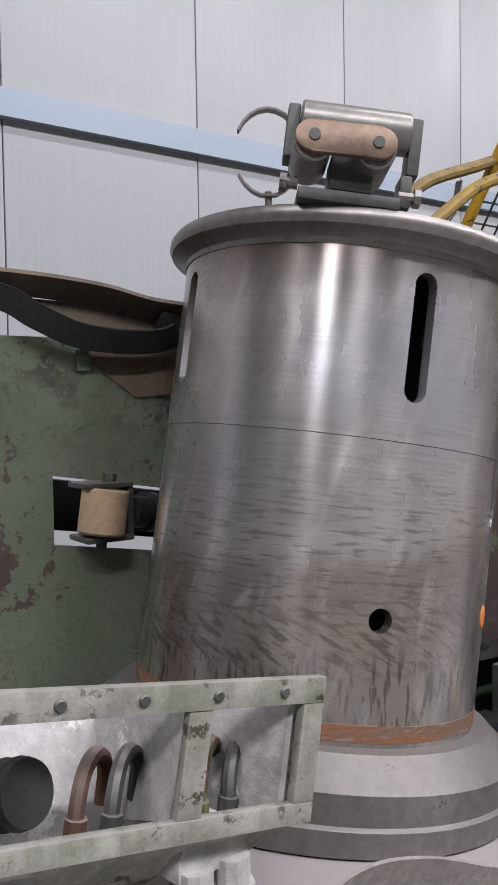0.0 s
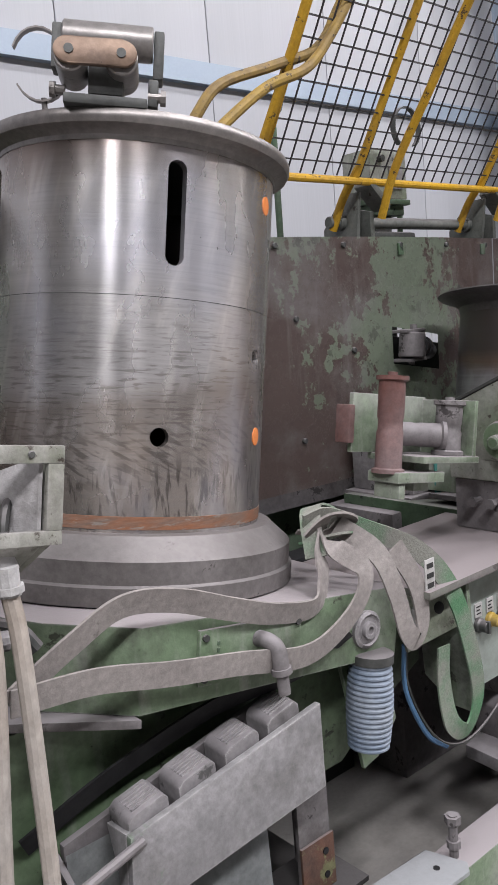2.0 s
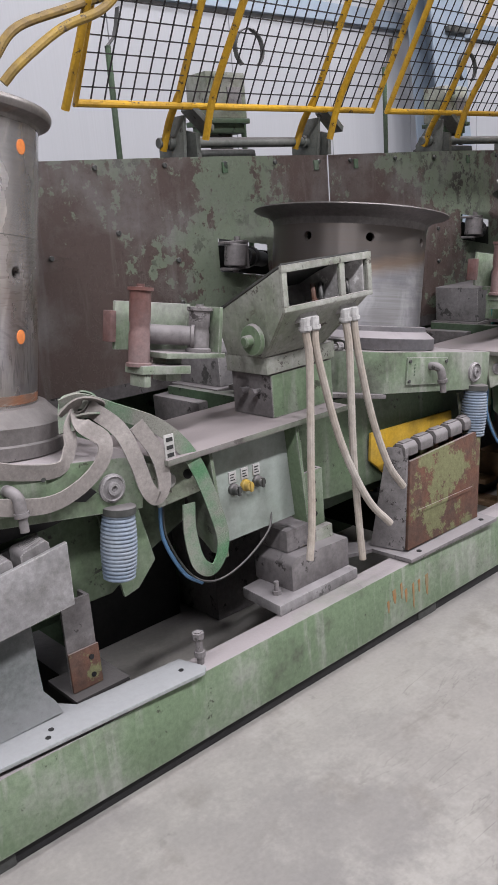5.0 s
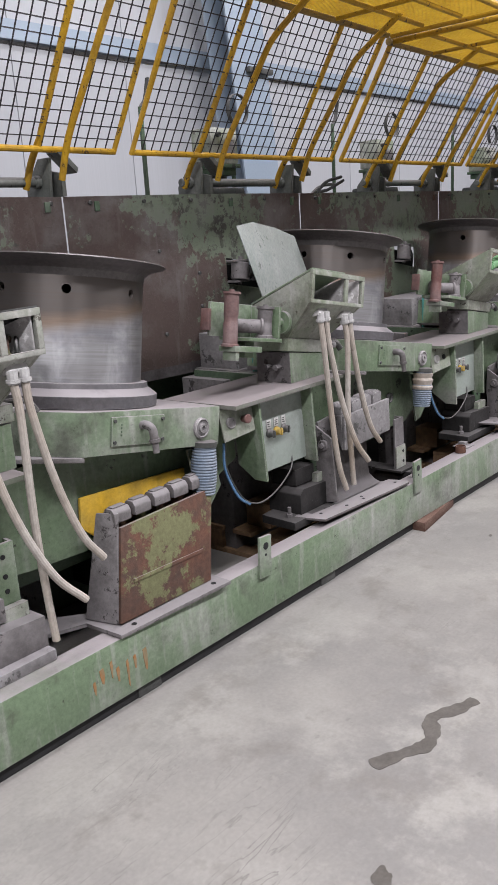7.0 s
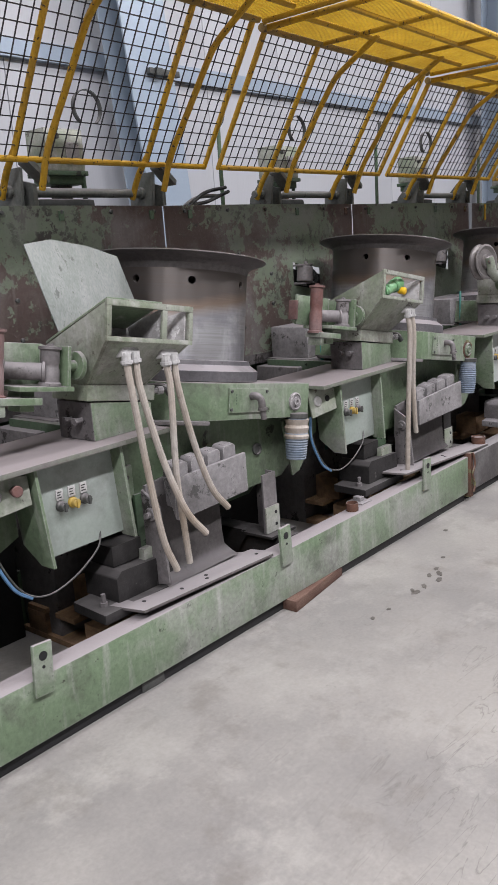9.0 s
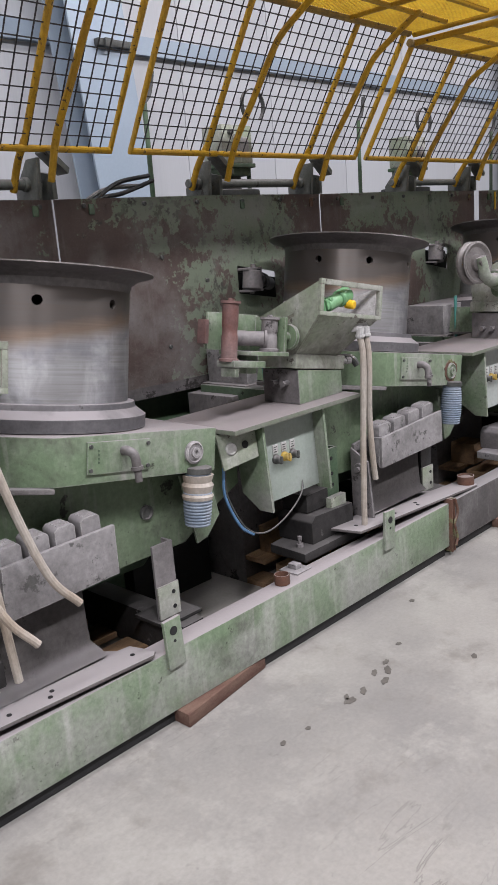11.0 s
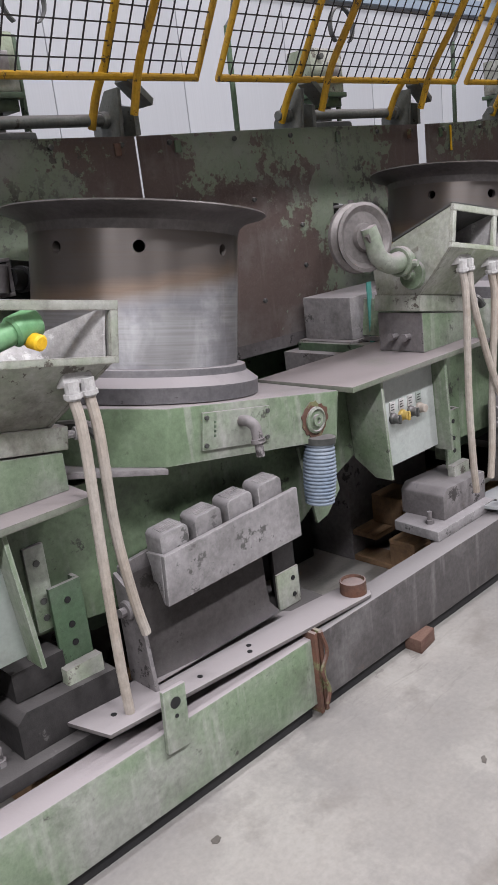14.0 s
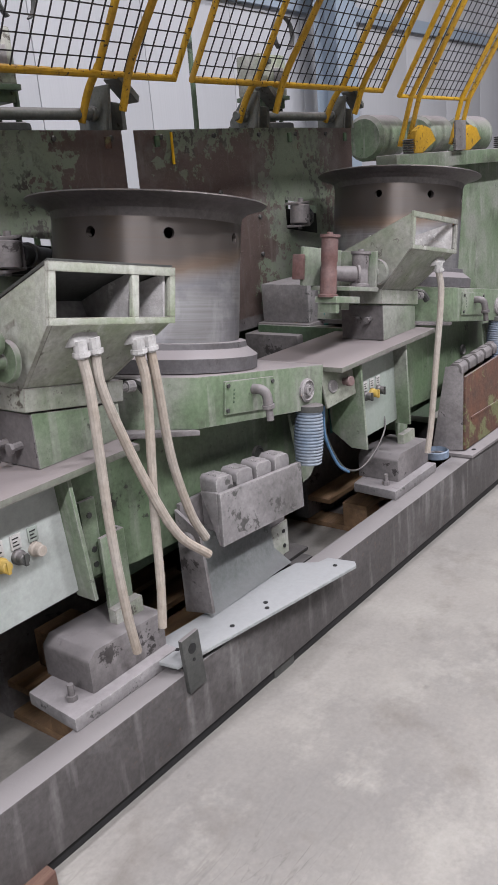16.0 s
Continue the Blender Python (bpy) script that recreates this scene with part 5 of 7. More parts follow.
def rusty_pad_holder(x, i):
    """A tall rusty plate with side cheeks on a bent foot, a row of round-nosed pads on its top edge."""
    ob = thing("pad_holder", (x - 0.36, 0.66, 0.2405), "rusty pad holder with flaking green paint", "pad holder", "pad holders")
    b = bm_new()
    prism(b, [(x - 0.475, 0.565, 0.262), (x - 0.065, 0.565, 0.256), (x + 0.0, 0.590, 0.570), (x - 0.415, 0.590, 0.556)], (0, 0.012, 0), 0.003)
    plate = part("front_plate", b, RUST, ob, "rusty plate with old green paint")
    b = bm_new()
    prism(b, [(x - 0.40, 0.5765, 0.372), (x - 0.085, 0.5765, 0.366), (x - 0.083, 0.578, 0.378), (x - 0.398, 0.578, 0.384)], (0, -0.006, 0), 0.001)
    part("weld_seam", b, RUST, plate)
    for s0, s1 in ((-0.477, -0.417), (-0.075, -0.012)):
        b = bm_new()
        prism(b, [(x + s0, 0.578, 0.258), (x + s0 - 0.03, 0.70, 0.258), (x + s1 - 0.03, 0.665, 0.60), (x + s1, 0.602, 0.60)], (0.010, 0, 0), 0.002)
        part("cheek", b, STEEL_DUSTY, ob, "grey side cheek streaked with rust")
    b = bm_new()
    prism(b, [(x - 0.44, 0.66, 0.56), (x - 0.02, 0.66, 0.57), (x - 0.06, 0.69, 0.27), (x - 0.50, 0.69, 0.27)], (0, 0.012, 0), 0.002)
    part("back_plate", b, RUST, ob)
    for k in range(5):
        b = bm_new()
        px, z0 = x - 0.425 + k * 0.086, 0.568 + 0.003 * k
        prism(b, [(px, 0.603, z0), (px, 0.603, z0 + 0.03), (px, 0.615, z0 + 0.045), (px, 0.645, z0 + 0.045), (px, 0.658, z0 + 0.03), (px, 0.658, z0)], (0.070, 0, 0), 0.005)
        box(b, px + 0.008, px + 0.062, 0.618, 0.642, z0 + 0.044, z0 + 0.049, 0.002)
        part("pad", b, STEEL_DUSTY, ob, "grey round-nosed pad")
    b = bm_new()
    prism(b, [(x - 0.515, 0.520, 0.243), (x - 0.03, 0.505, 0.243), (x - 0.02, 0.70, 0.243), (x - 0.46, 0.72, 0.243), (x - 0.62, 0.86, 0.243), (x - 0.76, 0.84, 0.243), (x - 0.74, 0.76, 0.243), (x - 0.52, 0.68, 0.243)], (0, 0, 0.012), 0.002)
    foot = part("base_plate", b, STEEL_DUSTY, ob, "bent dusty base plate")
    for px, py in ((-0.71, 0.80), (-0.08, 0.54), (-0.44, 0.545)):
        b = bm_new()
        rod(b, (x + px, py, 0.255), (x + px, py, 0.257), 0.009, 10)
        part("bolt_hole", b, BLACK, foot)
    return ob


def pad_holder(x, i):
    """Ribbed pads between a scraped front plate and a leaning back plate, over an apron that bends out into a foot plate."""
    ob = thing("pad_holder", (x - 0.36, 0.66, 0.2405), "grey scraped pad holder on a bent base plate", "pad holder", "pad holders")
    ua, ub, la, ta, lb, tb = PADS[i]
    b = bm_new()
    prism(b, [(x + ua, 0.598, la), (x + ub, 0.598, lb), (x + ub + 0.006, 0.604, tb), (x + ua + 0.012, 0.604, ta)], (0, 0.014, 0), 0.003)
    prism(b, [(x + ua, 0.613, la), (x + ua + 0.012, 0.619, ta), (x + ua + 0.012, 0.675, ta - 0.005)], (0.010, 0, 0), 0.001)
    part("front_plate", b, CAST if i else CAST_GREEN, ob, "scraped grey plate")
    n = 4
    step = (ub - ua - 0.03) / n

    def along(k, low, high):
        return low + (high - low) * k

    for k in range(n):
        px = x + ua + 0.02 + k * step
        z0 = along((k + 0.5) / n, la, lb) + 0.03
        z1 = along((k + 0.5) / n, ta, tb) + (0.042 if i else 0.012)
        w = step * 0.80
        b = bm_new()
        rise = (tb - ta) / (ub - ua)
        prism(b, [(px, 0.622, z0), (px + w, 0.622, z0), (px + w, 0.622, z1 + rise * w - 0.009), (px + w - 0.011, 0.622, z1 + rise * w), (px + 0.011, 0.622, z1), (px, 0.622, z1 - 0.009)], (0, 0.060, 0.004), 0.006)
        for r in range(6):
            yy = 0.632 + r * 0.008
            prism(b, [(px + 0.014, yy, z1 + 0.001), (px + w - 0.014, yy, z1 + rise * w + 0.001), (px + w - 0.014, yy + 0.004, z1 + rise * w + 0.001), (px + 0.014, yy + 0.004, z1 + 0.001)], (0, 0, 0.003))
        part("pad", b, CAST, ob, "ribbed worn pad")
    b = bm_new()
    prism(b, [(x + ua - 0.055, 0.692, ta - 0.02), (x + ub - 0.02, 0.692, tb + 0.01), (x + ub - 0.06, 0.700, lb - 0.03), (x + ua - 0.055, 0.700, la - 0.06)], (0, 0.014, 0), 0.003)
    part("back_plate", b, STEEL_DUSTY, ob)
    # apron and foot
    bx0, bx1, bz, yaw, drop = BASES[i]
    a0, a1 = ua - 0.06, ub - 0.085
    prof = [(0.676, lb + 0.07), (0.668, 0.36), (0.662, 0.315), (0.645, 0.285), (0.615, bz + 0.006)]
    b = bm_new()
    front = [[b.verts.new((x + px + (0.02 if k > 2 else 0.0) * s, py, pz)) for k, (py, pz) in enumerate(prof)] for px, s in ((a0, 0), ((a0 + a1) / 2, 0), (a1, 1))]
    for ca, cb in zip(front, front[1:]):
        for k in range(len(prof) - 1):
            b.faces.new((ca[k], cb[k], cb[k + 1], ca[k + 1]))
    bmesh.ops.solidify(b, geom=b.faces[:], thickness=0.008)
    part("apron", b, PALE_PLATE if i in (0, 4) else APRON, ob, "dusty apron sheet bent out at the foot", sharp=50)
    b = bm_new()
    prism(b, [(x + a0, 0.600, 0.29), (x + a0, 0.62, ta - 0.08), (x + a0, 0.70, ta - 0.03), (x + a0, 0.70, 0.27)], (-0.011, 0, 0), 0.002)
    part("end_bracket", b, STEEL_DUSTY, ob)
    b = bm_new()
    q = Vector((x + a0 - 0.011, 0.655, ta - 0.11))
    rod(b, q, q - Vector((0.012, 0, 0)), 0.024, 16, chamfer=0.003)
    rod(b, q - Vector((0.012, 0, 0)), q - Vector((0.03, 0.003, -0.002)), 0.011, 8)
    part("pivot", b, STEEL_DUSTY, ob, "grey pivot boss")
    m = Matrix.Translation((x + bx0, 0.540, bz)) @ Euler((0, radians(drop), radians(yaw))).to_matrix().to_4x4()
    L = bx1 - bx0
    inner = a1 - bx0
    b = bm_new()
    prism(b, [m @ Vector(p) for p in ((0.03, 0.0, 0), (L - 0.02, 0.0, 0), (L, 0.02, 0), (L - 0.03, 0.105, 0), (inner + 0.06, 0.105, 0), (inner + 0.02, 0.16, 0), (a0 - bx0 + 0.03, 0.15, 0), (-0.01, 0.13, 0))], (0, 0, 0.010), 0.002)
    plate = part("base_plate", b, PALE_PLATE if i in (0, 4) else APRON, ob, "bent dusty base plate")
    for u, v in ((0.08, 0.06), (0.33 * L, 0.035), (0.5 * L, 0.03), (0.5 * L + 0.02, 0.055), (L - 0.06, 0.05)):
        b = bm_new()
        rod(b, m @ Vector((u, v, 0.009)), m @ Vector((u, v, 0.0115)), 0.007, 10)
        part("bolt_hole", b, BLACK, plate)
    # packing between the beam and the tilted plate
    for u in (L - 0.20,):
        p = m @ Vector((u, 0.06, -0.001))
        b = bm_new()
        box(b, p.x - 0.03, p.x + 0.03, max(p.y - 0.02, 0.545), 0.606, 0.2402, max(p.z, 0.2415))
        part("shim", b, IRON, ob)
    if i == 0:
        b = bm_new()
        tube(b, smooth_path([(x + a0 - 0.03, 0.60, ta - 0.06), (x + a0 - 0.035, 0.585, ta - 0.10), (x + a0 - 0.01, 0.58, ta - 0.15), (x + a0 - 0.02, 0.585, ta - 0.22), (x + a0 - 0.01, 0.60, ta - 0.30)], 5), 0.013, 10)
        rod(b, (x + a0 - 0.06, 0.59, ta - 0.035), (x + a0 + 0.09, 0.60, ta - 0.01), 0.008, 10)
        part("pipe", b, STEEL_DUSTY, ob, "bent grey pipe end")
    return ob


def shield(x, i):
    """The painted splash shield behind a capstan, with a window for a guide roller."""
    x0, x1, y = x - PITCH + 0.137, x + 0.13, 1.40
    if i == 5:
        x0 += 0.05
    ob = thing("splash_shield", ((x0 + x1) / 2, y, 0.84), "tall splash shield with flaking green and brown paint", "shield", "splash shields")
    up = (0.07, 0.025, 0.02, 0.012, 0.03, 0.02)[i]
    wx0, wx1, wz0, wz1 = x - 0.530, x - 0.275, 1.165 + up, 1.285 + up
    zt, zb = 1.595, 0.845
    tan = math.tan(radians(TILT_DEG))

    def bend(px):
        return y - 0.05 * math.sin(math.pi * (px - x0) / (x1 - x0))

    def cut(px, z):
        """The window's edges run with the bed's slope."""
        return z - (px - wx0) * tan if wz0 - 0.01 < z < wz1 + 0.01 else z

    b = bm_new()
    cols = [x0, x0 + 0.25, x0 + 0.5, x0 + 0.7, wx0, (wx0 + wx1) / 2, wx1, x - 0.1, x1]
    rows = [zb, wz0, wz1, zt]
    grid = [[b.verts.new((c, bend(c), cut(c, r))) for r in rows] for c in cols]
    for k in range(len(cols) - 1):
        for q in range(3):
            if q == 1 and wx0 - 1e-6 <= cols[k] < wx1 - 1e-6:
                continue
            b.faces.new((grid[k][q], grid[k + 1][q], grid[k + 1][q + 1], grid[k][q + 1]))
    bmesh.ops.solidify(b, geom=b.faces[:], thickness=0.006)
    part("sheet", b, SHIELD, ob, sharp=20)
    b = bm_new()
    lo = [b.verts.new((c, bend(c) - 0.009, zb - 0.035)) for c in cols]
    hi = [b.verts.new((c, bend(c) - 0.009, zb + 0.012)) for c in cols]
    for k in range(len(cols) - 1):
        b.faces.new((lo[k], lo[k + 1], hi[k + 1], hi[k]))
    bmesh.ops.solidify(b, geom=b.faces[:], thickness=-0.006)
    part("lower_strip", b, STEEL_DUSTY, ob, "dusty strip along the foot")
    bolts = [(x0 + 0.12 + k * 0.27, zt - 0.025) for k in range(6)] + [(x - 0.72, 1.25), (x - 0.72, 1.10), (x - 0.95, 1.36), (x - 0.95, 1.0), (x + 0.02, 1.2), (x + 0.02, 1.05), (x - 1.2, 1.3)]
    for bx, bz in bolts:
        if not x0 + 0.02 < bx < x1 - 0.02:
            continue
        b = bm_new()
        yy = bend(bx)
        rod(b, (bx, yy + 0.002, bz), (bx, yy - 0.009, bz), 0.009, 8, chamfer=0.002)
        part("bolt", b, IRON, ob)
    for bx in (x - 0.47, x + 0.05, x - 1.25):
        b = bm_new()
        yy = bend(bx)
        box(b, bx - 0.012, bx + 0.012, yy - 0.008, yy - 0.001, zt - 0.058, zt - 0.02, 0.002)
        part("hook_plate", b, RUST if (i in (3, 4) and bx > x) else GREEN_DARK, ob)
    if i == 5:
        b = bm_new()
        yy = bend(x - 1.18)
        box(b, x - 1.185, x - 1.178, yy - 0.009, yy - 0.002, zt - 0.12, zt - 0.01)
        part("paint_mark", b, YELLOW_CLEAN, ob, "yellow paint mark")
    # the guide roller in the window, on a black arm with a mounting plate behind the sheet
    g = thing("window_roller", (x - 0.5, 1.38, 1.15), "small %s roller on a black arm in the shield's window" % ("tan fibre" if i == 0 else "grey steel"), "roller", "window rollers")
    cx, cy, cz = x - 0.505 + (0.05 if i == 0 else 0.02), 1.31, 1.22 + up
    b = bm_new()
    rod(b, (cx - 0.006, cy, cz - 0.04), (cx + 0.006, cy, cz + 0.04), 0.042, 20, chamfer=0.004)
    part("roller", b, FIBRE if i == 0 else STEEL_DUSTY, g)
    b = bm_new()
    box(b, cx - 0.04, cx + 0.05, cy - 0.02, cy + 0.06, cz + 0.042, cz + 0.052, 0.003)
    box(b, cx - 0.04, cx + 0.05, cy - 0.02, cy + 0.06, cz - 0.052, cz - 0.042, 0.003)
    rod(b, (cx + 0.012, cy, cz + 0.050), (cx + 0.014, cy, cz + 0.066), 0.012, 6)
    rod(b, (cx - 0.006, cy, cz - 0.062), (cx - 0.004, cy, cz - 0.048), 0.010, 8)
    box(b, cx + 0.04, cx + 0.052, cy - 0.015, cy + 0.06, cz - 0.052, cz + 0.052, 0.002)
    part("fork", b, STEEL_DUSTY if i else IRON, g)
    b = bm_new()
    rod(b, (cx + 0.05, cy + 0.01, cz - 0.005), (cx + 0.24, cy + 0.12, cz - 0.035), 0.03, 14)
    rod(b, (cx + 0.10, cy + 0.04, cz - 0.012), (cx + 0.12, cy + 0.05, cz - 0.016), 0.038, 14)
    q = Matrix.Translation((cx, 1.47, cz)) @ Euler((0, radians(TILT_DEG), 0)).to_matrix().to_4x4()
    box(b, -0.035, 0.40, 0, 0.05, -0.052, 0.044, 0.004, q)
    part("arm", b, BLACK, g, "black arm and mounting plate")
    return ob


def guard(x, i, z_left, z_right, hood=True):
    """A raised yellow tube guard: a leaning mesh panel on a hinge and a level hood over the walkway side."""
    x0, x1 = x - 1.045, x + 0.395
    ob = thing("mesh_guard", (x - 0.33, 1.50, 1.60), "raised yellow tube guard with square wire mesh, chipped", "guard", "mesh guards")
    yb, zb = 1.37, 1.765

    def top(px):
        z = z_left + (z_right - z_left) * (px - x0) / (x1 - x0)
        s = (z - zb) / 0.85
        return Vector((px, yb - 0.53 * s, z))

    def at(px, k):
        lo = Vector((px, yb, zb))
        return lo + (top(px) - lo) * k

    R = 0.0135
    b = bm_new()
    tube(b, [at(x0, 1.0), at(x0, 0), at(x1, 0), at(x1, 1.0)], R, 10)
    part("frame", b, YELLOW, ob)
    b = bm_new()
    rod(b, at(x0, 1.0) - Vector((0.03, 0, 0)), at(x1, 1.0) + Vector((0.03, 0, 0)), R * 1.35, 10)
    part("edge_tube", b, YELLOW_DIRTY, ob, "grimy brown-yellow edge tube")
    for px in (x - 0.64, x + 0.03):
        b = bm_new()
        rod(b, at(px, 0) + Vector((0, 0.01, 0)), at(px, 1), R * 0.95, 10)
        tube(b, smooth_path([(px, yb + 0.11, 1.63), (px, yb + 0.06, 1.72), at(px, 0.05) + Vector((0, 0.012, 0))], 5), R, 10)
        part("stay", b, YELLOW, ob)
    for px, hook in ((x - 0.53, 1), (x + 0.12, 0)):
        b = bm_new()
        off = Vector((0, -0.045, 0.0))
        bend_k = 0.66
        pts = [Vector((px, yb - 0.0, 1.655)), at(px, 0.06) + off, at(px + 0.01, 0.36) + off + Vector((0.0, -0.012, 0)), at(px + 0.02, bend_k) + off + Vector((0, -0.025, 0)), at(px + 0.02, 0.76) + off + Vector((0, -0.045, 0.0)), at(px + 0.02, 0.86) + off + Vector((0, -0.10, 0.0)), at(px + 0.02, 1.0) + Vector((0, -0.24, 0.005))]
        tube(b, smooth_path(pts, 5), R, 10)
        part("bent_arm", b, YELLOW, ob)
    # mesh: wires on a 50 mm grid, in two layers
    b = bm_new()
    nx = int((x1 - x0) / 0.0505)
    for k in range(1, nx):
        px = x0 + k * (x1 - x0) / nx
        p, q = at(px, 0.02), at(px, 0.99)
        tube(b, [p + Vector((0, -0.002, -0.002)), q + Vector((0, -0.002, -0.002))], 0.0027, 4)
    L = (top((x0 + x1) / 2) - Vector(((x0 + x1) / 2, yb, zb))).length
    nz = int(L / 0.05)
    for k in range(1, nz):
        tube(b, [at(x0 + 0.01, k / nz), at(x1 - 0.01, k / nz)], 0.0027, 4)
    part("mesh", b, WIRE, ob, "dark square wire mesh")
    if hood:
        ho = Vector((0, -0.60, 0.0))
        b = bm_new()
        tube(b, [at(x0, 1), at(x0, 1) + ho, at(x1 + 0.07, 1) + ho, at(x1 + 0.07, 1)], R * 1.1, 10)
        for px in (x - 0.62, x - 0.05):
            rod(b, at(px, 1), at(px, 1) + ho, R, 10)
        for k in (0.35, 0.68):
            rod(b, at(x0, 1) + ho * k, at(x1, 1) + ho * k, R, 10)
        hd = part("hood_frame", b, YELLOW, ob)
        b = bm_new()
        for k in range(1, int((x1 + 0.07 - x0) / 0.016)):
            px = x0 + k * 0.016
            tube(b, [at(px, 1) + Vector((0, 0, 0.004)), at(px, 1) + ho + Vector((0, 0, 0.004))], 0.0034, 4)
        for k in range(1, 38):
            tube(b, [at(x0, 1) + ho * k / 38 + Vector((0, 0, 0.008)), at(x1 + 0.07, 1) + ho * k / 38 + Vector((0, 0, 0.008))], 0.0034, 4)
        part("hood_mesh", b, WIRE_YELLOW, ob, "yellow mesh hood")
    # hinge: a shaft in two plate brackets on the shield's top
    hg = thing("guard_hinge", (x - 0.25, 1.46, 1.596), "dark steel hinge shaft in plate brackets on the shield", "hinge", "guard hinges")
    for px in (x - 0.60, x + 0.09):
        b = bm_new()
        prism(b, [(px, 1.42, 1.55), (px, 1.56, 1.55), (px, 1.56, 1.64), (px, 1.47, 1.74), (px, 1.40, 1.74)], (0.014, 0, 0), 0.002)
        prism(b, [(px + 0.05, 1.40, 1.597), (px + 0.05, 1.50, 1.597), (px + 0.05, 1.48, 1.70), (px + 0.05, 1.40, 1.68)], (0.02, 0, 0), 0.002)
        prism(b, [(px + 0.015, 1.36, 1.755), (px + 0.10, 1.36, 1.68), (px + 0.108, 1.36, 1.70), (px + 0.025, 1.36, 1.775)], (0, 0.07, 0), 0.002)
        rod(b, (px - 0.02, 1.48, 1.655), (px + 0.06, 1.48, 1.655), 0.026, 14, chamfer=0.004)
        part("bracket", b, HINGE, hg)
    b = bm_new()
    rod(b, (x - 0.66, 1.48, 1.655), (x + 0.17, 1.48, 1.655), 0.019, 14, chamfer=0.003)
    part("shaft", b, HINGE, hg)
    return ob


def motor_box(x, i):
    """A junction box on a post behind the shield."""
    ob = thing("junction_box", (x - 0.24, 1.62, 0.0), "green junction box on a post behind the shield", "junction box", "junction boxes")
    b = bm_new()
    box(b, x - 0.34, x - 0.14, 1.57, 1.70, 1.755, 1.925, 0.008)
    body = part("box", b, DIE_GREEN, ob)
    b = bm_new()
    box(b, x - 0.345, x - 0.135, 1.56, 1.71, 1.735, 1.7545, 0.004)
    box(b, x - 0.33, x - 0.15, 1.58, 1.69, 1.70, 1.735, 0.004)
    part("base", b, GREEN_DARK, ob)
    b = bm_new()
    box(b, x - 0.24, x - 0.17, 1.563, 1.57, 1.79, 1.87, 0.002)
    part("plate", b, CAST, body, "pale rating plate")
    b = bm_new()
    rod(b, (x - 0.29, 1.57, 1.89), (x - 0.29, 1.55, 1.89), 0.012, 10)
    part("gland", b, IRON, body)
    b = bm_new()
    box(b, x - 0.27, x - 0.20, 1.60, 1.66, 0.0, 1.70, 0.003)
    part("post", b, IRON, ob)
    b = bm_new()
    box(b, x - 0.42, x - 0.12, 1.55, 1.72, 1.57, 1.64, 0.02)
    part("gear_head", b, IRON, ob)
    # pole with a strip hook
    for k, dx in enumerate((-0.72, -0.10)):
        pl = thing("hook_pole", (x + dx, 1.64, 0.0), "thin green pole topped with a curved strip hook", "pole", "hook poles")
        b = bm_new()
        rod(b, (x + dx, 1.66, 0.0), (x + dx, 1.64, 2.0 if k == 0 else 1.93), 0.011, 10)
        part("pole", b, GREEN_DARK, pl)
        b = bm_new()
        zc = 2.10 if k == 0 else 2.03
        pts = [(x + dx + 0.06 + 0.075 * math.cos(a), 1.64, zc + 0.075 * math.sin(a)) for a in [radians(d) for d in range(235, -60, -16)]] if k else [(x + dx, 1.64, 2.0), (x + dx + 0.03, 1.64, 2.03), (x + dx + 0.045, 1.64, 2.07), (x + dx + 0.06, 1.64, 2.13)]
        tube(b, pts, 0.01, flat=(0.011, 0.0025), up=(1, 0, 0.01))
        part("hook", b, IRON, pl)
    return ob


HOSES = {
    0: [(-0.94, ((-0.955, 0.60, 0.42), (-0.88, 0.56, 0.35))), (-0.755, ((-0.765, 0.60, 0.30), (-0.70, 0.56, 0.32)))],
    1: [(-0.92, ((-0.98, 0.52, 0.42), (-0.64, 0.50, 0.43))), (-0.755, ((-0.73, 0.54, 0.33), (-0.545, 0.52, 0.52)))],
    2: [(-0.92, ((-0.79, 0.54, 0.36), (-0.68, 0.50, 0.46))), (-0.755, ((-0.72, 0.55, 0.36), (-0.52, 0.54, 0.50)))],
    3: [(-0.755, ((-0.73, 0.58, 0.30), (-0.66, 0.57, 0.47)))],
    4: [(-0.92, ((-0.86, 0.56, 0.36), (-0.62, 0.52, 0.52))), (-0.755, ((-0.77, 0.56, 0.38), (-0.58, 0.56, 0.54)))],
    5: [(-0.755, ((-0.80, 0.58, 0.35),))],
}
for i, x in enumerate(XS):
    bed(x, i)
    duct(x, i)
    capstan(x, tall=(i == 0))
    control_desk(x, i)
    desk_legs(x, i)
    back_leg(x, i)
    die_box(x, i, doubles=i not in (3, 5), hoses=HOSES[i])
    if i in (1, 2, 3, 5):
        roller_guide(x, i)
    (rusty_pad_holder if i in (1, 5) else pad_holder)(x, i)
    shield(x, i)
    if i:
        motor_box(x, i)
GUARDS = {1: (2.43, 2.40), 2: (2.35, 2.325), 3: (2.30, 2.28), 4: (2.245, 2.25), 5: (2.25, 2.25)}
for i, (za, zc) in GUARDS.items():
    guard(XS[i], i, za, zc, hood=i > 1)

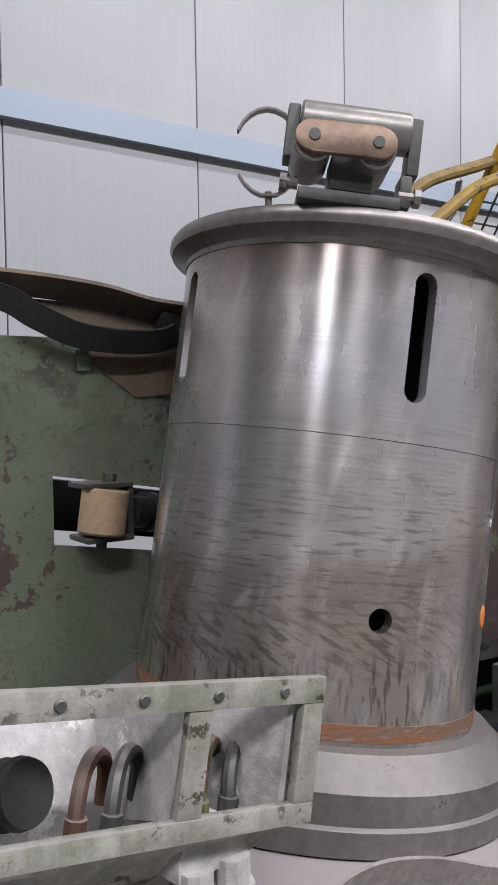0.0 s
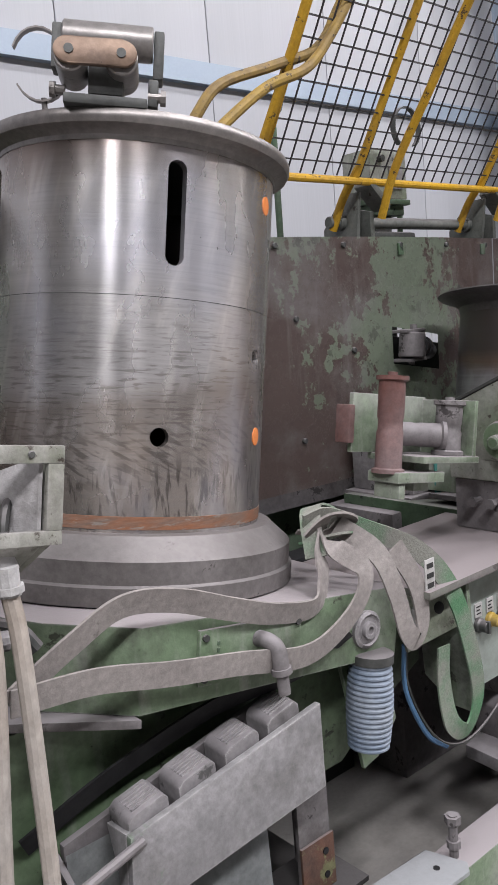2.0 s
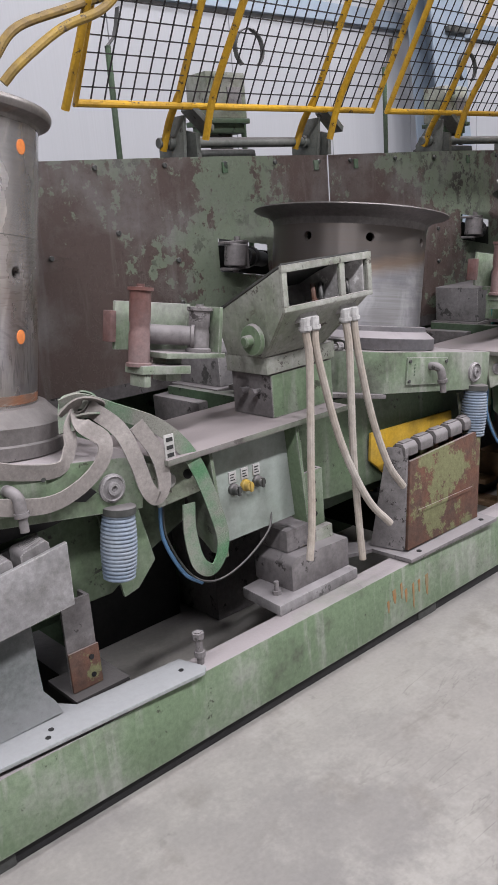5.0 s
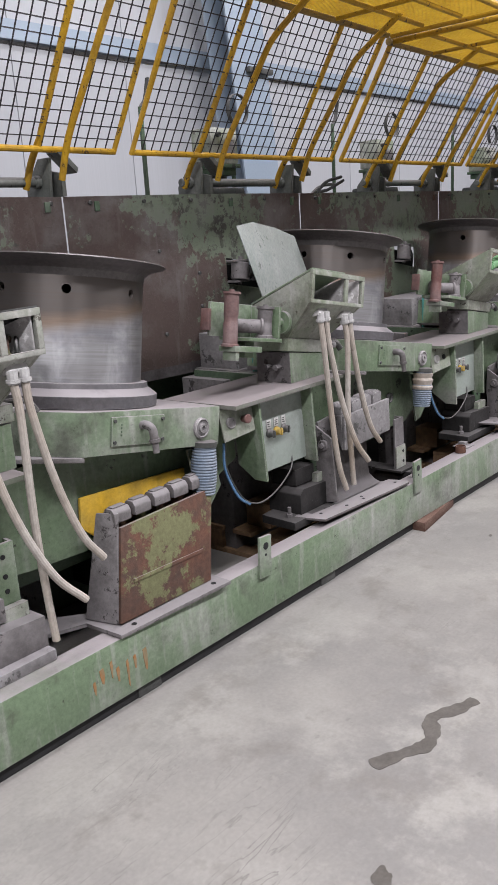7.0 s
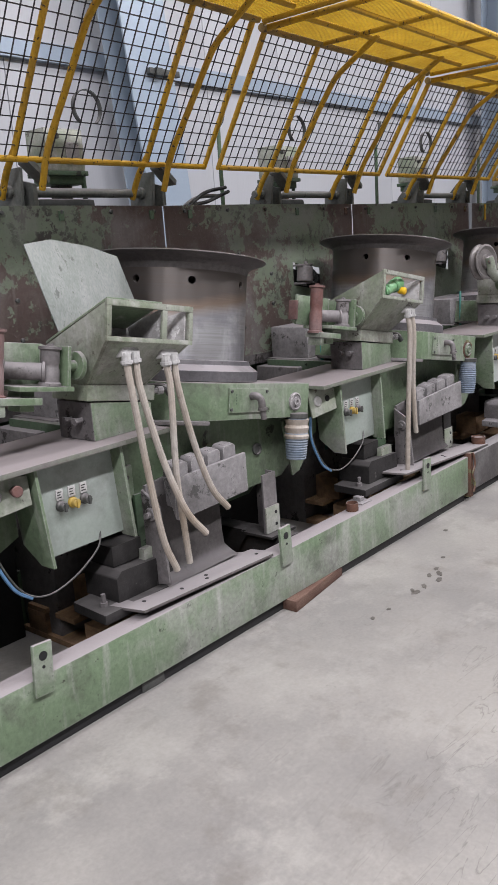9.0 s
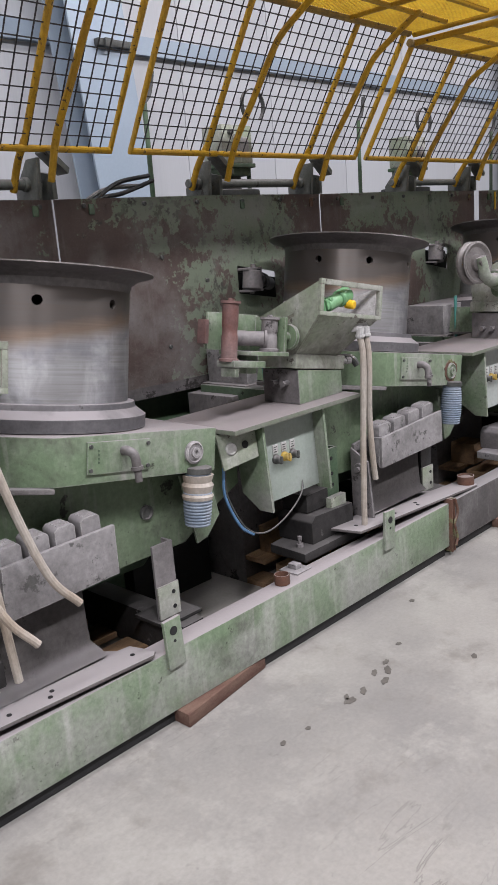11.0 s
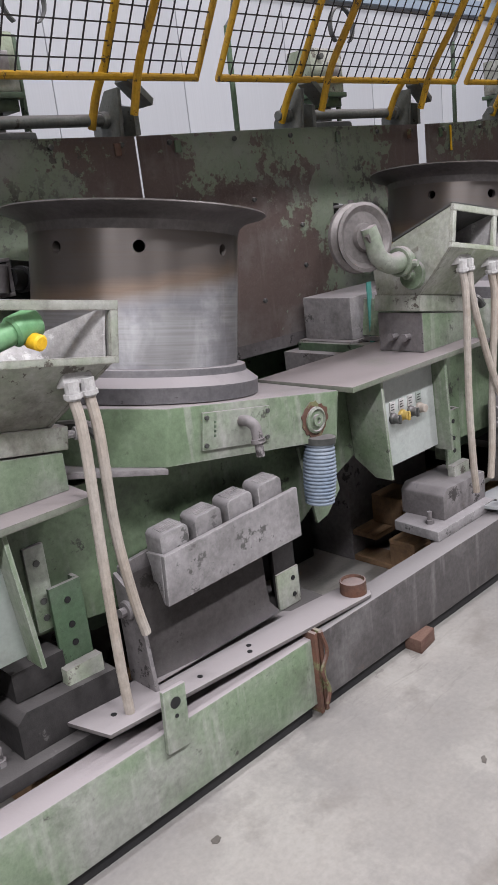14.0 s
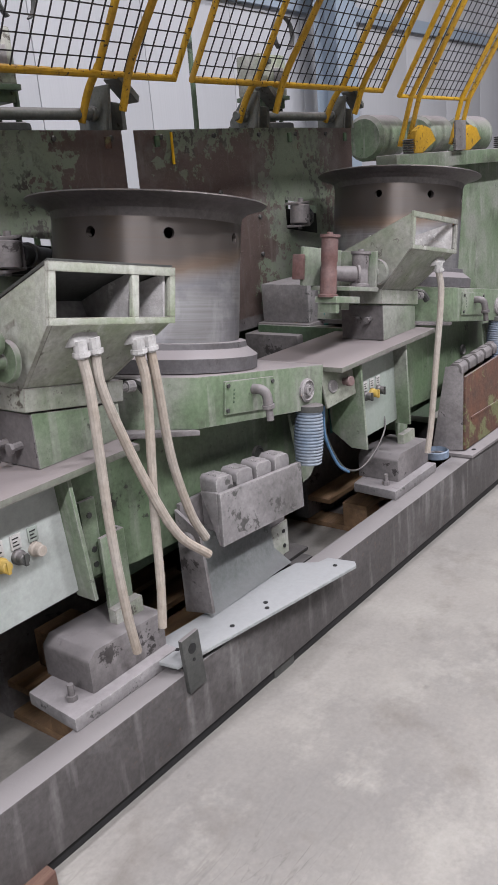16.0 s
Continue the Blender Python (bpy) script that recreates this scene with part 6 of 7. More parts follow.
# ---- beyond the last capstan: the next machine, in yellow and green ----
far = thing("take_up_machine", (9.9, 1.2, 0.0), "green take-up machine beyond the last capstan", "machine")
b = bm_new()
box(b, 9.15, 11.6, 1.42, 1.9, 0.0, 1.40, 0.02)
part("body", b, GREEN, far)
b = bm_new()
box(b, 9.15, 11.6, 1.30, 1.42, 1.38, 1.46, 0.008)
part("ledge", b, GREEN, far)
for k in range(3):
    b = bm_new()
    mx = 9.35 + k * 0.62
    rod(b, (mx, 1.60, 1.56), (mx + 0.30, 1.60, 1.56), 0.12, 18, chamfer=0.02)
    part("motor", b, GREEN, far, "green ribbed motor")
    b = bm_new()
    prism(b, [(mx, 1.30, 1.46), (mx + 0.10, 1.30, 1.46), (mx + 0.26, 1.30, 1.52), (mx + 0.20, 1.30, 1.58), (mx + 0.10, 1.30, 1.60), (mx + 0.02, 1.30, 1.57)], (0, 0.03, 0), 0.004)
    lever = part("lever_bracket", b, YELLOW, far, "yellow lever bracket")
    b = bm_new()
    for s in range(6):
        lathe(b, [(0.022, s * 0.012), (0.030, s * 0.012 + 0.003), (0.030, s * 0.012 + 0.007), (0.022, s * 0.012 + 0.010)], 14, Matrix.Translation((mx - 0.03, 1.32, 1.461)))
    part("spring", b, IRON, far, "dark coil spring")
b = bm_new()
box(b, 9.80, 9.94, 1.27, 1.282, 1.462, 1.62, 0.003)
part("grey_plate", b, CAST, far)

FG0, FG1, FGZ = 9.33, 10.20, 1.745
fg = thing("mesh_guard", ((FG0 + FG1) / 2, 1.37, 1.60), "raised yellow tube guard with wire mesh on the take-up machine", "guard", "mesh guards")


def far_at(px, k):
    return Vector((px, 1.37 - 0.53 * k, FGZ + 0.85 * k))


b = bm_new()
tube(b, [far_at(FG0, 1), far_at(FG0, 0), far_at(FG1, 0), far_at(FG1, 1), far_at(FG0, 1)], 0.0135, 10)
part("frame", b, YELLOW, fg)
for px in (FG0 + 0.10, FG0 + 0.19, FG1 - 0.13, FG1 - 0.03):
    b = bm_new()
    tube(b, [(px - 0.05, 1.40, 1.50), far_at(px, 0) - Vector((0, 0.02, 0)), far_at(px, 1) - Vector((0, 0.02, 0))], 0.0135, 10)
    part("stay", b, YELLOW, fg)
b = bm_new()
for k in range(1, 14):
    px = FG0 + (FG1 - FG0) * k / 14
    tube(b, [far_at(px, 0.01), far_at(px, 0.99)], 0.0027, 4)
for k in range(1, 20):
    tube(b, [far_at(FG0 + 0.01, k / 20) + Vector((0, 0.004, 0)), far_at(FG1 - 0.01, k / 20) + Vector((0, 0.004, 0))], 0.0027, 4)
part("mesh", b, WIRE, fg, "dark square wire mesh")

# ---- tall capstan's roller head ----
mA = Matrix.Translation((0.735, 0.815, 1.727)) @ Euler((0, radians(TILT_DEG), 0)).to_matrix().to_4x4() @ Matrix.Diagonal((0.56, 0.56, 0.56, 1))
STEEL_ROLL = mat("worn_roller_steel", (0.27, 0.255, 0.245), 0.38, 0.6, (0.18, 0.168, 0.16), 0.9, 9, (0.11, 0.10, 0.095), 0.64, 22, bump=0.06)
head = thing("wire_straightener", mA.translation, "grey steel wire straightener with a bronze link plate on the drum", "wire straightener")


def lying(material, name, c, d, r, L, label="", parent=head, seg=22):
    bb = bm_new()
    q = mA @ Matrix.Translation(c) @ Vector(d).to_track_quat("Z", "Y").to_matrix().to_4x4()
    lathe(bb, [(r - 0.004, 0), (r, 0.004), (r, L - 0.004), (r - 0.004, L), (0.008, L + 0.0005)], seg, q)
    return part(name, bb, material, parent, label)


ax = Vector((0.83, -0.56, 0)).normalized()
fr = Vector((-0.56, -0.83, 0)).normalized()
b = bm_new()
for s0, s1, w0, w1 in ((-0.12, 0.12, 0.0, 0.03), (0.132, 0.162, 0.10, 0.24), (0.12, 0.15, 0.02, 0.10), (-0.162, -0.132, 0.11, 0.24), (-0.05, 0.05, 0.03, 0.12)):
    front = 0.05 if s1 - s0 > 0.05 else 0.012
    pts = [ax * s0 + fr * front, ax * s1 + fr * front, ax * s1 - fr * 0.06, ax * s0 - fr * 0.06]
    prism(b, [p + Vector((0, 0, w0)) for p in pts], (0, 0, w1 - w0), 0.004, mA)
part("saddle", b, IRON, head)
lying(STEEL_ROLL, "top_roller", ax * -0.13 + Vector((0, 0, 0.20)), ax, 0.05, 0.26)
for off in (-0.10, 0.045):
    lying(STEEL_ROLL, "short_roller", ax * off + Vector((0, 0, 0.115)) - fr * 0.06, fr, 0.046, 0.16, "short round steel roller")
c0 = Vector((0, 0, 0.122)) + fr * 0.102
pts = []
for k in range(24):
    a = 2 * math.pi * k / 24
    s = 0.044 * math.cos(a) + (0.045 if math.cos(a) > 0 else -0.10)
    pts.append(c0 + ax * s + Vector((0, 0, 0.038 * math.sin(a))))
b = bm_new()
prism(b, pts, fr * 0.018, 0.003, mA)
link = part("link_plate", b, BRONZE, head, "bronze link plate with two screws")
for off in (-0.10, 0.045):
    b = bm_new()
    rod(b, mA @ (c0 + ax * off + fr * 0.017), mA @ (c0 + ax * off + fr * 0.022), 0.0075, 12)
    part("screw", b, IRON, link)
b = bm_new()
hc = Vector((0.668, 0.895, 1.812))
ring = [hc + ax * 0.046 * math.cos(t) + Vector((0, 0, 0.058 * math.sin(t))) for t in [radians(v) for v in range(150, -151, -15)]]
tube(b, ring, 0.01, flat=(0.0014, 0.009), up=(0.56, 0.83, 0.02))
rod(b, hc - Vector((0, 0, 0.085)), hc - Vector((0, 0, 0.052)), 0.005, 8)
part("strip_hook", b, STEEL_RIM, head, "thin curved steel strip hook")
for s0, s1 in ((0.12, 0.165), (-0.155, -0.12)):
    b = bm_new()
    rod(b, mA @ (ax * s0 + Vector((0, 0, 0.05))), mA @ (ax * s1 + Vector((0, 0, 0.05))), 0.008, 10)
    tip = s1 if s1 > 0 else s0
    rod(b, mA @ (ax * (tip - 0.008) + Vector((0, 0, 0.05))), mA @ (ax * (tip + 0.008) + Vector((0, 0, 0.05))), 0.013, 8)
    part("side_bolt", b, STEEL_ROLL, head)

# the raised guard of the tall capstan: two bent tubes alone come into view
b = bm_new()
tube(b, smooth_path([(1.20, 1.22, 1.80), (1.23, 1.20, 1.86), (1.30, 1.19, 1.93), (1.48, 1.19, 1.995), (1.64, 1.19, 2.06), (1.72, 1.17, 2.18), (1.84, 1.13, 2.36)], 6), 0.0135, 10)
tube_a = b
b = bm_new()
tube(b, smooth_path([(1.22, 1.17, 1.78), (1.27, 1.15, 1.83), (1.41, 1.15, 1.925), (1.55, 1.15, 1.985), (1.64, 1.15, 2.07), (1.72, 1.13, 2.19), (1.80, 1.09, 2.34)], 6), 0.0135, 10)
tube(b, [(1.72, 1.17, 2.18), (1.72, 1.13, 2.19)], 0.012, 8)
g0 = thing("bent_guard_rail", (1.2, 1.2, 1.78), "pair of bent yellow guard tubes with worn steel bends", "guard rail")
part("tube", tube_a, YELLOW_DIRTY, g0)
part("tube", b, YELLOW_DIRTY, g0)
b = bm_new()
tube(b, smooth_path([(1.50, 1.34, 1.74), (1.52, 1.24, 1.92), (1.53, 1.10, 2.15), (1.54, 1.0, 2.35)], 5), 0.0135, 10)
part("upright", b, YELLOW, g0)

# leather belt slung over the shield beside the tall capstan
belt = thing("leather_belt", (0.55, 1.36, 1.58), "brown leather belt slung in folds over the shield", "belt")
b = bm_new()
tube(b, smooth_path([(-0.05, 1.345, 1.665), (0.15, 1.345, 1.685), (0.45, 1.34, 1.683), (0.61, 1.335, 1.672), (0.72, 1.335, 1.652), (0.86, 1.34, 1.645)], 6), 0.03, flat=(0.030, 0.004), up=(0, 0.55, 1))
part("upper_fold", b, BELT, belt)
b = bm_new()
tube(b, smooth_path([(0.30, 1.33, 1.675), (0.44, 1.32, 1.655), (0.50, 1.315, 1.625), (0.57, 1.31, 1.597), (0.66, 1.31, 1.588), (0.74, 1.315, 1.595), (0.775, 1.325, 1.615), (0.74, 1.335, 1.632)], 6), 0.03, flat=(0.022, 0.004), up=(0, 1, 0.45))
part("hanging_loop", b, BLACK, belt, "black inner side of the loop")
b = bm_new()
prism(b, [(0.50, 1.353, 1.66), (0.82, 1.353, 1.65), (0.84, 1.353, 1.50), (0.70, 1.353, 1.49), (0.60, 1.353, 1.56)], (0, 0.004, 0), 0.001)
part("drape", b, BELT, belt)

# lashing straps on the first bed
def strap(name, pts, material, label, half=0.020, up=(0, 1, 0.35)):
    bb = bm_new()
    tube(bb, smooth_path(pts, 7), 0.02, flat=(half, 0.0022), up=up)
    return single(name, bb, material, label, "strap", "lashing straps", sharp=60)


strap("lashing_strap", [(0.36, 0.60, 0.905), (0.46, 0.598, 0.955), (0.54, 0.595, 0.985), (0.63, 0.592, 0.968), (0.73, 0.59, 0.925), (0.83, 0.60, 0.885), (0.93, 0.61, 0.865), (0.975, 0.63, 0.90), (1.0, 0.66, 0.945), (1.045, 0.70, 0.975)], STRAP, "dusty grey webbing strap slung across the bed")
strap("lashing_strap", [(0.36, 0.594, 0.905), (0.48, 0.588, 0.895), (0.60, 0.583, 0.865), (0.73, 0.58, 0.837), (0.87, 0.585, 0.80), (0.96, 0.59, 0.812), (1.03, 0.592, 0.855), (1.05, 0.60, 0.905), (1.02, 0.64, 0.945), (1.03, 0.69, 0.97)], STRAP, "dusty grey webbing strap pulled round the elbow", up=(0, 1, 0.15))
strap("lashing_strap", [(1.00, 0.70, 0.985), (1.05, 0.69, 0.99), (1.12, 0.66, 0.955), (1.22, 0.61, 0.895), (1.29, 0.585, 0.80), (1.34, 0.58, 0.66), (1.365, 0.585, 0.545), (1.33, 0.59, 0.48), (1.285, 0.595, 0.51), (1.27, 0.60, 0.60), (1.275, 0.60, 0.68)], STRAP_GREEN, "green webbing strap hanging in a loop from the knot")
strap("lashing_strap", [(1.06, 0.67, 0.975), (1.10, 0.61, 0.92), (1.125, 0.59, 0.84), (1.145, 0.585, 0.76), (1.175, 0.585, 0.728), (1.20, 0.59, 0.76), (1.19, 0.595, 0.84), (1.15, 0.61, 0.92)], STRAP, "grey webbing strap end in a hanging loop")
strap("lashing_strap", [(0.99, 0.66, 0.93), (1.02, 0.70, 0.99), (1.07, 0.74, 1.0), (1.12, 0.73, 0.975), (1.10, 0.68, 0.95), (1.04, 0.66, 0.96), (1.02, 0.72, 0.94)], STRAP_GREEN, "knotted green webbing on the bed", up=(0.2, 0.4, 1))
strap("lashing_strap", [(1.0, 0.69, 0.96), (1.04, 0.66, 1.0), (1.08, 0.66, 0.985), (1.07, 0.70, 0.955), (1.02, 0.74, 0.96)], STRAP, "knotted grey webbing on the bed", up=(0.5, 0.2, 1))
strap("lashing_strap", [(0.40, 0.72, 0.62), (0.55, 0.70, 0.68), (0.75, 0.69, 0.72), (0.92, 0.65, 0.74), (1.0, 0.60, 0.80)], BLACK, "black webbing strap passing under the bed")
# small lettered tag on the strap
b = bm_new()
box(b, 1.21, 1.24, 0.586, 0.589, 0.815, 0.88, 0.001)
tag = single("strap_tag", b, LABEL_WHITE, "white woven tag on the strap", "tag")
b = bm_new()
for k in range(3):
    box(b, 1.215, 1.235, 0.5848, 0.5856, 0.822 + 0.02 * k, 0.832 + 0.02 * k)
part("print", b, INK, tag)

# ---- second unit: yellow sheet behind the rusty pad holder ----
x = XS[1]
b = bm_new()
prism(b, [(x - 0.46, 0.716, 0.645), (x + 0.0, 0.716, 0.625), (x + 0.0, 0.716, 0.50), (x - 0.37, 0.716, 0.46), (x - 0.47, 0.716, 0.55)], (0, 0.012, 0), 0.003)
single("yellow_plate", b, YELLOW_OLD, "old yellow painted plate under the bed", "plate")

# ---- third unit: loose sheet leaning on the capstan ----
b = bm_new()
pts = [(3.135, 0.86, 1.44), (3.25, 0.875, 1.452), (3.40, 0.88, 1.425), (3.515, 0.87, 1.385), (3.55, 0.80, 1.14), (3.36, 0.75, 1.10), (3.165, 0.76, 1.13)]
prism(b, pts, (0.0, 0.004, 0.0), 0.001)
SHEET = mat("scuffed_sheet", (0.135, 0.150, 0.138), 0.5, 0.2, (0.20, 0.208, 0.20), 0.8, 5, (0.09, 0.10, 0.09), 0.60, 10, bump=0.05, stretch=(3, 3, 1))
single("loose_sheet", b, SHEET, "pale scuffed steel sheet leaning on the die box", "sheet")

# ---- fourth unit: small green valve lying in the die box ----
m = slant(XS[3])
v = thing("green_valve", m @ Vector((-0.93, -0.06, 0.125)), "bright green valve with a yellow cap lying in the die box", "valve")
VALVE = mat("bright_green_enamel", (0.10, 0.24, 0.11), 0.4, 0, (0.17, 0.30, 0.17), 0.7, 14, bump=0.1)
b = bm_new()
rod(b, m @ Vector((-0.955, -0.055, 0.150)), m @ Vector((-0.86, -0.05, 0.188)), 0.024, 16, chamfer=0.004)
rod(b, m @ Vector((-0.885, -0.055, 0.178)), m @ Vector((-0.83, -0.05, 0.200)), 0.030, 16, chamfer=0.005)
part("barrel", b, VALVE, v)
b = bm_new()
for k in range(3):
    q = m @ Matrix.Translation((-0.985 + 0.022 * k, -0.075, 0.128 + 0.008 * k)) @ Euler((0, radians(-25), 0)).to_matrix().to_4x4()
    box(b, 0, 0.014, 0, 0.05, 0, 0.036, 0.003, q)
part("lugs", b, VALVE, v)
b = bm_new()
rod(b, m @ Vector((-0.852, -0.062, 0.166)), m @ Vector((-0.846, -0.098, 0.160)), 0.016, 14, chamfer=0.004)
part("cap", b, YELLOW_CLEAN, v, "yellow screw cap")

# ---- fifth unit: grooved wheel on a bent arm ----
w = thing("guide_wheel", (6.02, 0.66, 1.12), "grey grooved guide wheel on a bent green arm", "guide wheel")
nrm = Vector((-0.2, -0.97, 0.06)).normalized()
q = Matrix.Translation(Vector((5.985, 0.66, 1.222)) - nrm * 0.02) @ nrm.to_track_quat("Z", "Y").to_matrix().to_4x4()
b = bm_new()
lathe(b, [(0.02, -0.012), (0.088, -0.014), (0.098, -0.010), (0.096, 0.0), (0.080, 0.010), (0.080, 0.018), (0.094, 0.026), (0.096, 0.034), (0.086, 0.037), (0.070, 0.026), (0.040, 0.026), (0.036, 0.040), (0.02, 0.041)], 40, q)
part("wheel", b, RING, w)
b = bm_new()
rod(b, q @ Vector((0, 0, 0.03)), q @ Vector((0, 0, 0.066)), 0.013, 12)
rod(b, q @ Vector((0, 0, 0.052)), q @ Vector((0, 0, 0.064)), 0.020, 6)
part("axle_nut", b, STEEL_RIM, w)
b = bm_new()
e0 = q @ Vector((0, 0, 0.048))
tube(b, smooth_path([e0 + Vector((0.0, 0, 0.025)), e0 + Vector((0.01, -0.004, -0.01)), e0 + Vector((0.03, -0.005, -0.06)), e0 + Vector((0.08, -0.005, -0.085)), e0 + Vector((0.14, 0.0, -0.085)), e0 + Vector((0.19, 0.02, -0.09))], 6), 0.03, 14, radius=lambda t: 0.75 + 0.35 * t)
part("arm", b, GREEN, w)
b = bm_new()
rod(b, e0 + Vector((0.125, 0.0, -0.085)), e0 + Vector((0.15, 0.002, -0.086)), 0.044, 18, chamfer=0.004)
rod(b, e0 + Vector((0.14, -0.03, -0.09)), e0 + Vector((0.145, -0.055, -0.092)), 0.010, 8)
part("collar", b, GREEN, w)

# ---- on and about the beams ----
for bx, lean in ((2.775, 4), (3.91, -3), (5.02, 3), (6.50, -4)):
    b = bm_new()
    q = Matrix.Translation((bx, 0.5285, 0.19)) @ Euler((0, radians(lean), 0)).to_matrix().to_4x4()
    pts = [(-0.032, 0, 0), (0.032, 0, 0), (0.032, 0, 0.155), (-0.032, 0, 0.155)]
    prism(b, [Vector(p) for p in pts], (0, -0.012, 0), 0.002, q)
    br = single("stop_bracket", b, GREEN if bx < 5.5 else IRON, "worn flat stop bracket with an eye hole on the beam", "bracket", "stop brackets")
    b = bm_new()
    for zz, r in ((0.118, 0.014), (0.085, 0.005)):
        rod(b, q @ Vector((0.0, -0.0115, zz)), q @ Vector((0.0, -0.0135, zz)), r, 14)
    part("eye_hole", b, BLACK, br)
    b = bm_new()
    rod(b, (bx + 0.05, 0.57, 0.2405), (bx + 0.05, 0.57, 0.29), 0.010, 8)
    rod(b, (bx + 0.05, 0.57, 0.258), (bx + 0.05, 0.57, 0.272), 0.016, 6)
    single("bolt", b, STEEL_DUSTY, "dusty upright bolt on the beam", "bolt", "beam bolts")
b = bm_new()
rod(b, (1.24, 0.572, 0.2405), (1.24, 0.572, 0.335), 0.010, 10)
rod(b, (1.24, 0.572, 0.262), (1.24, 0.572, 0.278), 0.015, 10)
rod(b, (1.24, 0.572, 0.315), (1.24, 0.572, 0.332), 0.017, 6)
single("bolt", b, STEEL_DUSTY, "dusty long upright bolt on the beam", "bolt", "beam bolts")
for cx, cy, matl, lab in ((4.45, 0.575, RUST, "rusty short pipe end on the beam"), (5.735, 0.588, RUST, "rusty can filled with grit on the beam"), (8.20, 0.66, DUCT, "striped blue and white ring on the base")):
    b = bm_new()
    lathe(b, [(0.024, 0), (0.027, 0.001), (0.027, 0.036), (0.024, 0.036), (0.0235, 0.006)] if cx < 5 else [(0.036, 0), (0.038, 0.002), (0.038, 0.052), (0.034, 0.053), (0.032, 0.044), (0.02, 0.049), (0.006, 0.047)] if cx < 8 else [(0.045, 0), (0.05, 0.004), (0.05, 0.03), (0.045, 0.034), (0.040, 0.004)], 22, Matrix.Translation((cx, cy, 0.2405)))
    single("pipe_end", b, matl, lab, "pipe end")
b = bm_new()
box(b, 4.53, 4.61, 0.575, 0.66, 0.2405, 0.246, 0.002)
box(b, 4.555, 4.585, 0.60, 0.64, 0.246, 0.265, 0.003)
single("clip_plate", b, CAST, "small grey clip plate on the beam", "plate")
b = bm_new()
box(b, 8.35, 8.62, 0.545, 0.60, 0.2405, 0.247, 0.002)
single("name_strip", b, IRON, "dark metal strip on the beam", "plate")

# pallets under the machine
def pallet(x0, y0, n=5):
    ob = thing("pallet", (x0 + 0.4, y0 + 0.5, 0.0), "rough wooden pallet under the machine", "pallet", "pallets")
    for k in range(n):
        bb = bm_new()
        box(bb, x0, x0 + 0.8, y0 + k * 0.17, y0 + k * 0.17 + 0.11, 0.105, 0.125, 0.002)
        part("board", bb, WOOD, ob)
    for kx in (0.0, 0.35, 0.70):
        bb = bm_new()
        box(bb, x0 + kx, x0 + kx + 0.10, y0, y0 + 0.80, 0.0, 0.022, 0.002)
        part("runner", bb, WOOD, ob)
        for ky in (0.0, 0.345, 0.69):
            bb = bm_new()
            box(bb, x0 + kx, x0 + kx + 0.10, y0 + ky, y0 + ky + 0.11, 0.0225, 0.1045, 0.002)
            part("block", bb, WOOD, ob)
    return ob


for pxx in (3.22, 4.78, 6.32, 7.85):
    pallet(pxx, 0.80, 4)
for pxx in (4.85, 3.30, 6.42):
    b = bm_new()
    box(b, pxx, pxx + 0.14, 0.92, 1.06, 0.126, 0.24, 0.004)
    single("timber_block", b, WOOD, "pale timber block on the pallet", "timber block", "timber blocks")

# grey castings stacked behind the desks, bound with teal tape
for i, x in enumerate(XS):
    cs = thing("gear_casing", (x - 0.72, 1.22, 0.0), "grey dusty slotted gear casing behind the desk", "casing", "gear casings")
    b = bm_new()
    box(b, x - 0.90, x - 0.40, 1.08, 1.34, 0.0, 0.80, 0.006)
    box(b, x - 0.82, x - 0.33, 1.075, 1.33, 0.8005, 0.83, 0.004)
    part("lower_case", b, STEEL_DUSTY, cs)
    b = bm_new()
    box(b, x - 0.79, x - 0.33, 1.09, 1.32, 0.831, 0.985, 0.005)
    part("upper_case", b, CAST, cs)
    for k in range(4):
        b = bm_new()
        box(b, x - 0.86 + 0.08 * k, x - 0.815 + 0.08 * k, 1.070, 1.082, 0.66, 0.76, 0.003)
        part("slot", b, BLACK, cs)
    b = bm_new()
    box(b, x - 0.73, x - 0.705, 1.055, 1.06, 0.35, 1.03, 0.001)
    single("strapping_band", b, TAPE, "teal plastic strapping band", "band", "strapping bands")
    # black block added to stand for the deep shade under the shield
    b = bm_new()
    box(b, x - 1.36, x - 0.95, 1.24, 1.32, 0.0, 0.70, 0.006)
    # added panel: closes off the bright wall below the shield
    if i:
        hb = bm_new()
        box(hb, x - 1.30, x + 0.16, 1.46, 1.54, 0.0, 0.90, 0.008)
        single("rear_blocker", hb, GREEN_DARK, "dark green panel added behind the shield to hide the bright wall", "housing", "rear housings")
    single("shade_block", b, BLACK, "black block standing for the deep shade under the shield", "casing", "drive casings")

# cables over the shield
for k, (x0, z1) in enumerate(((4.40, 1.64), (4.44, 1.66), (4.46, 1.62))):
    b = bm_new()
    tube(b, smooth_path([(x0, 1.50, 0.88), (x0, 1.48, 1.30), (x0 + 0.02, 1.46, 1.54), (x0 + 0.08, 1.46, 1.60), (x0 + 0.2, 1.48, z1), (x0 + 0.38, 1.50, z1 + 0.01 + 0.02 * k)], 6), 0.009, 8)
    single("cable", b, BLACK if k else IRON, "black cable looped over the shield", "cable", "shield cables")

ORANGE_RUN = mat("rust_run_stain", (0.30, 0.135, 0.05), 0.7, 0, (0.17, 0.15, 0.095), 0.95, 30, bump=0.05)
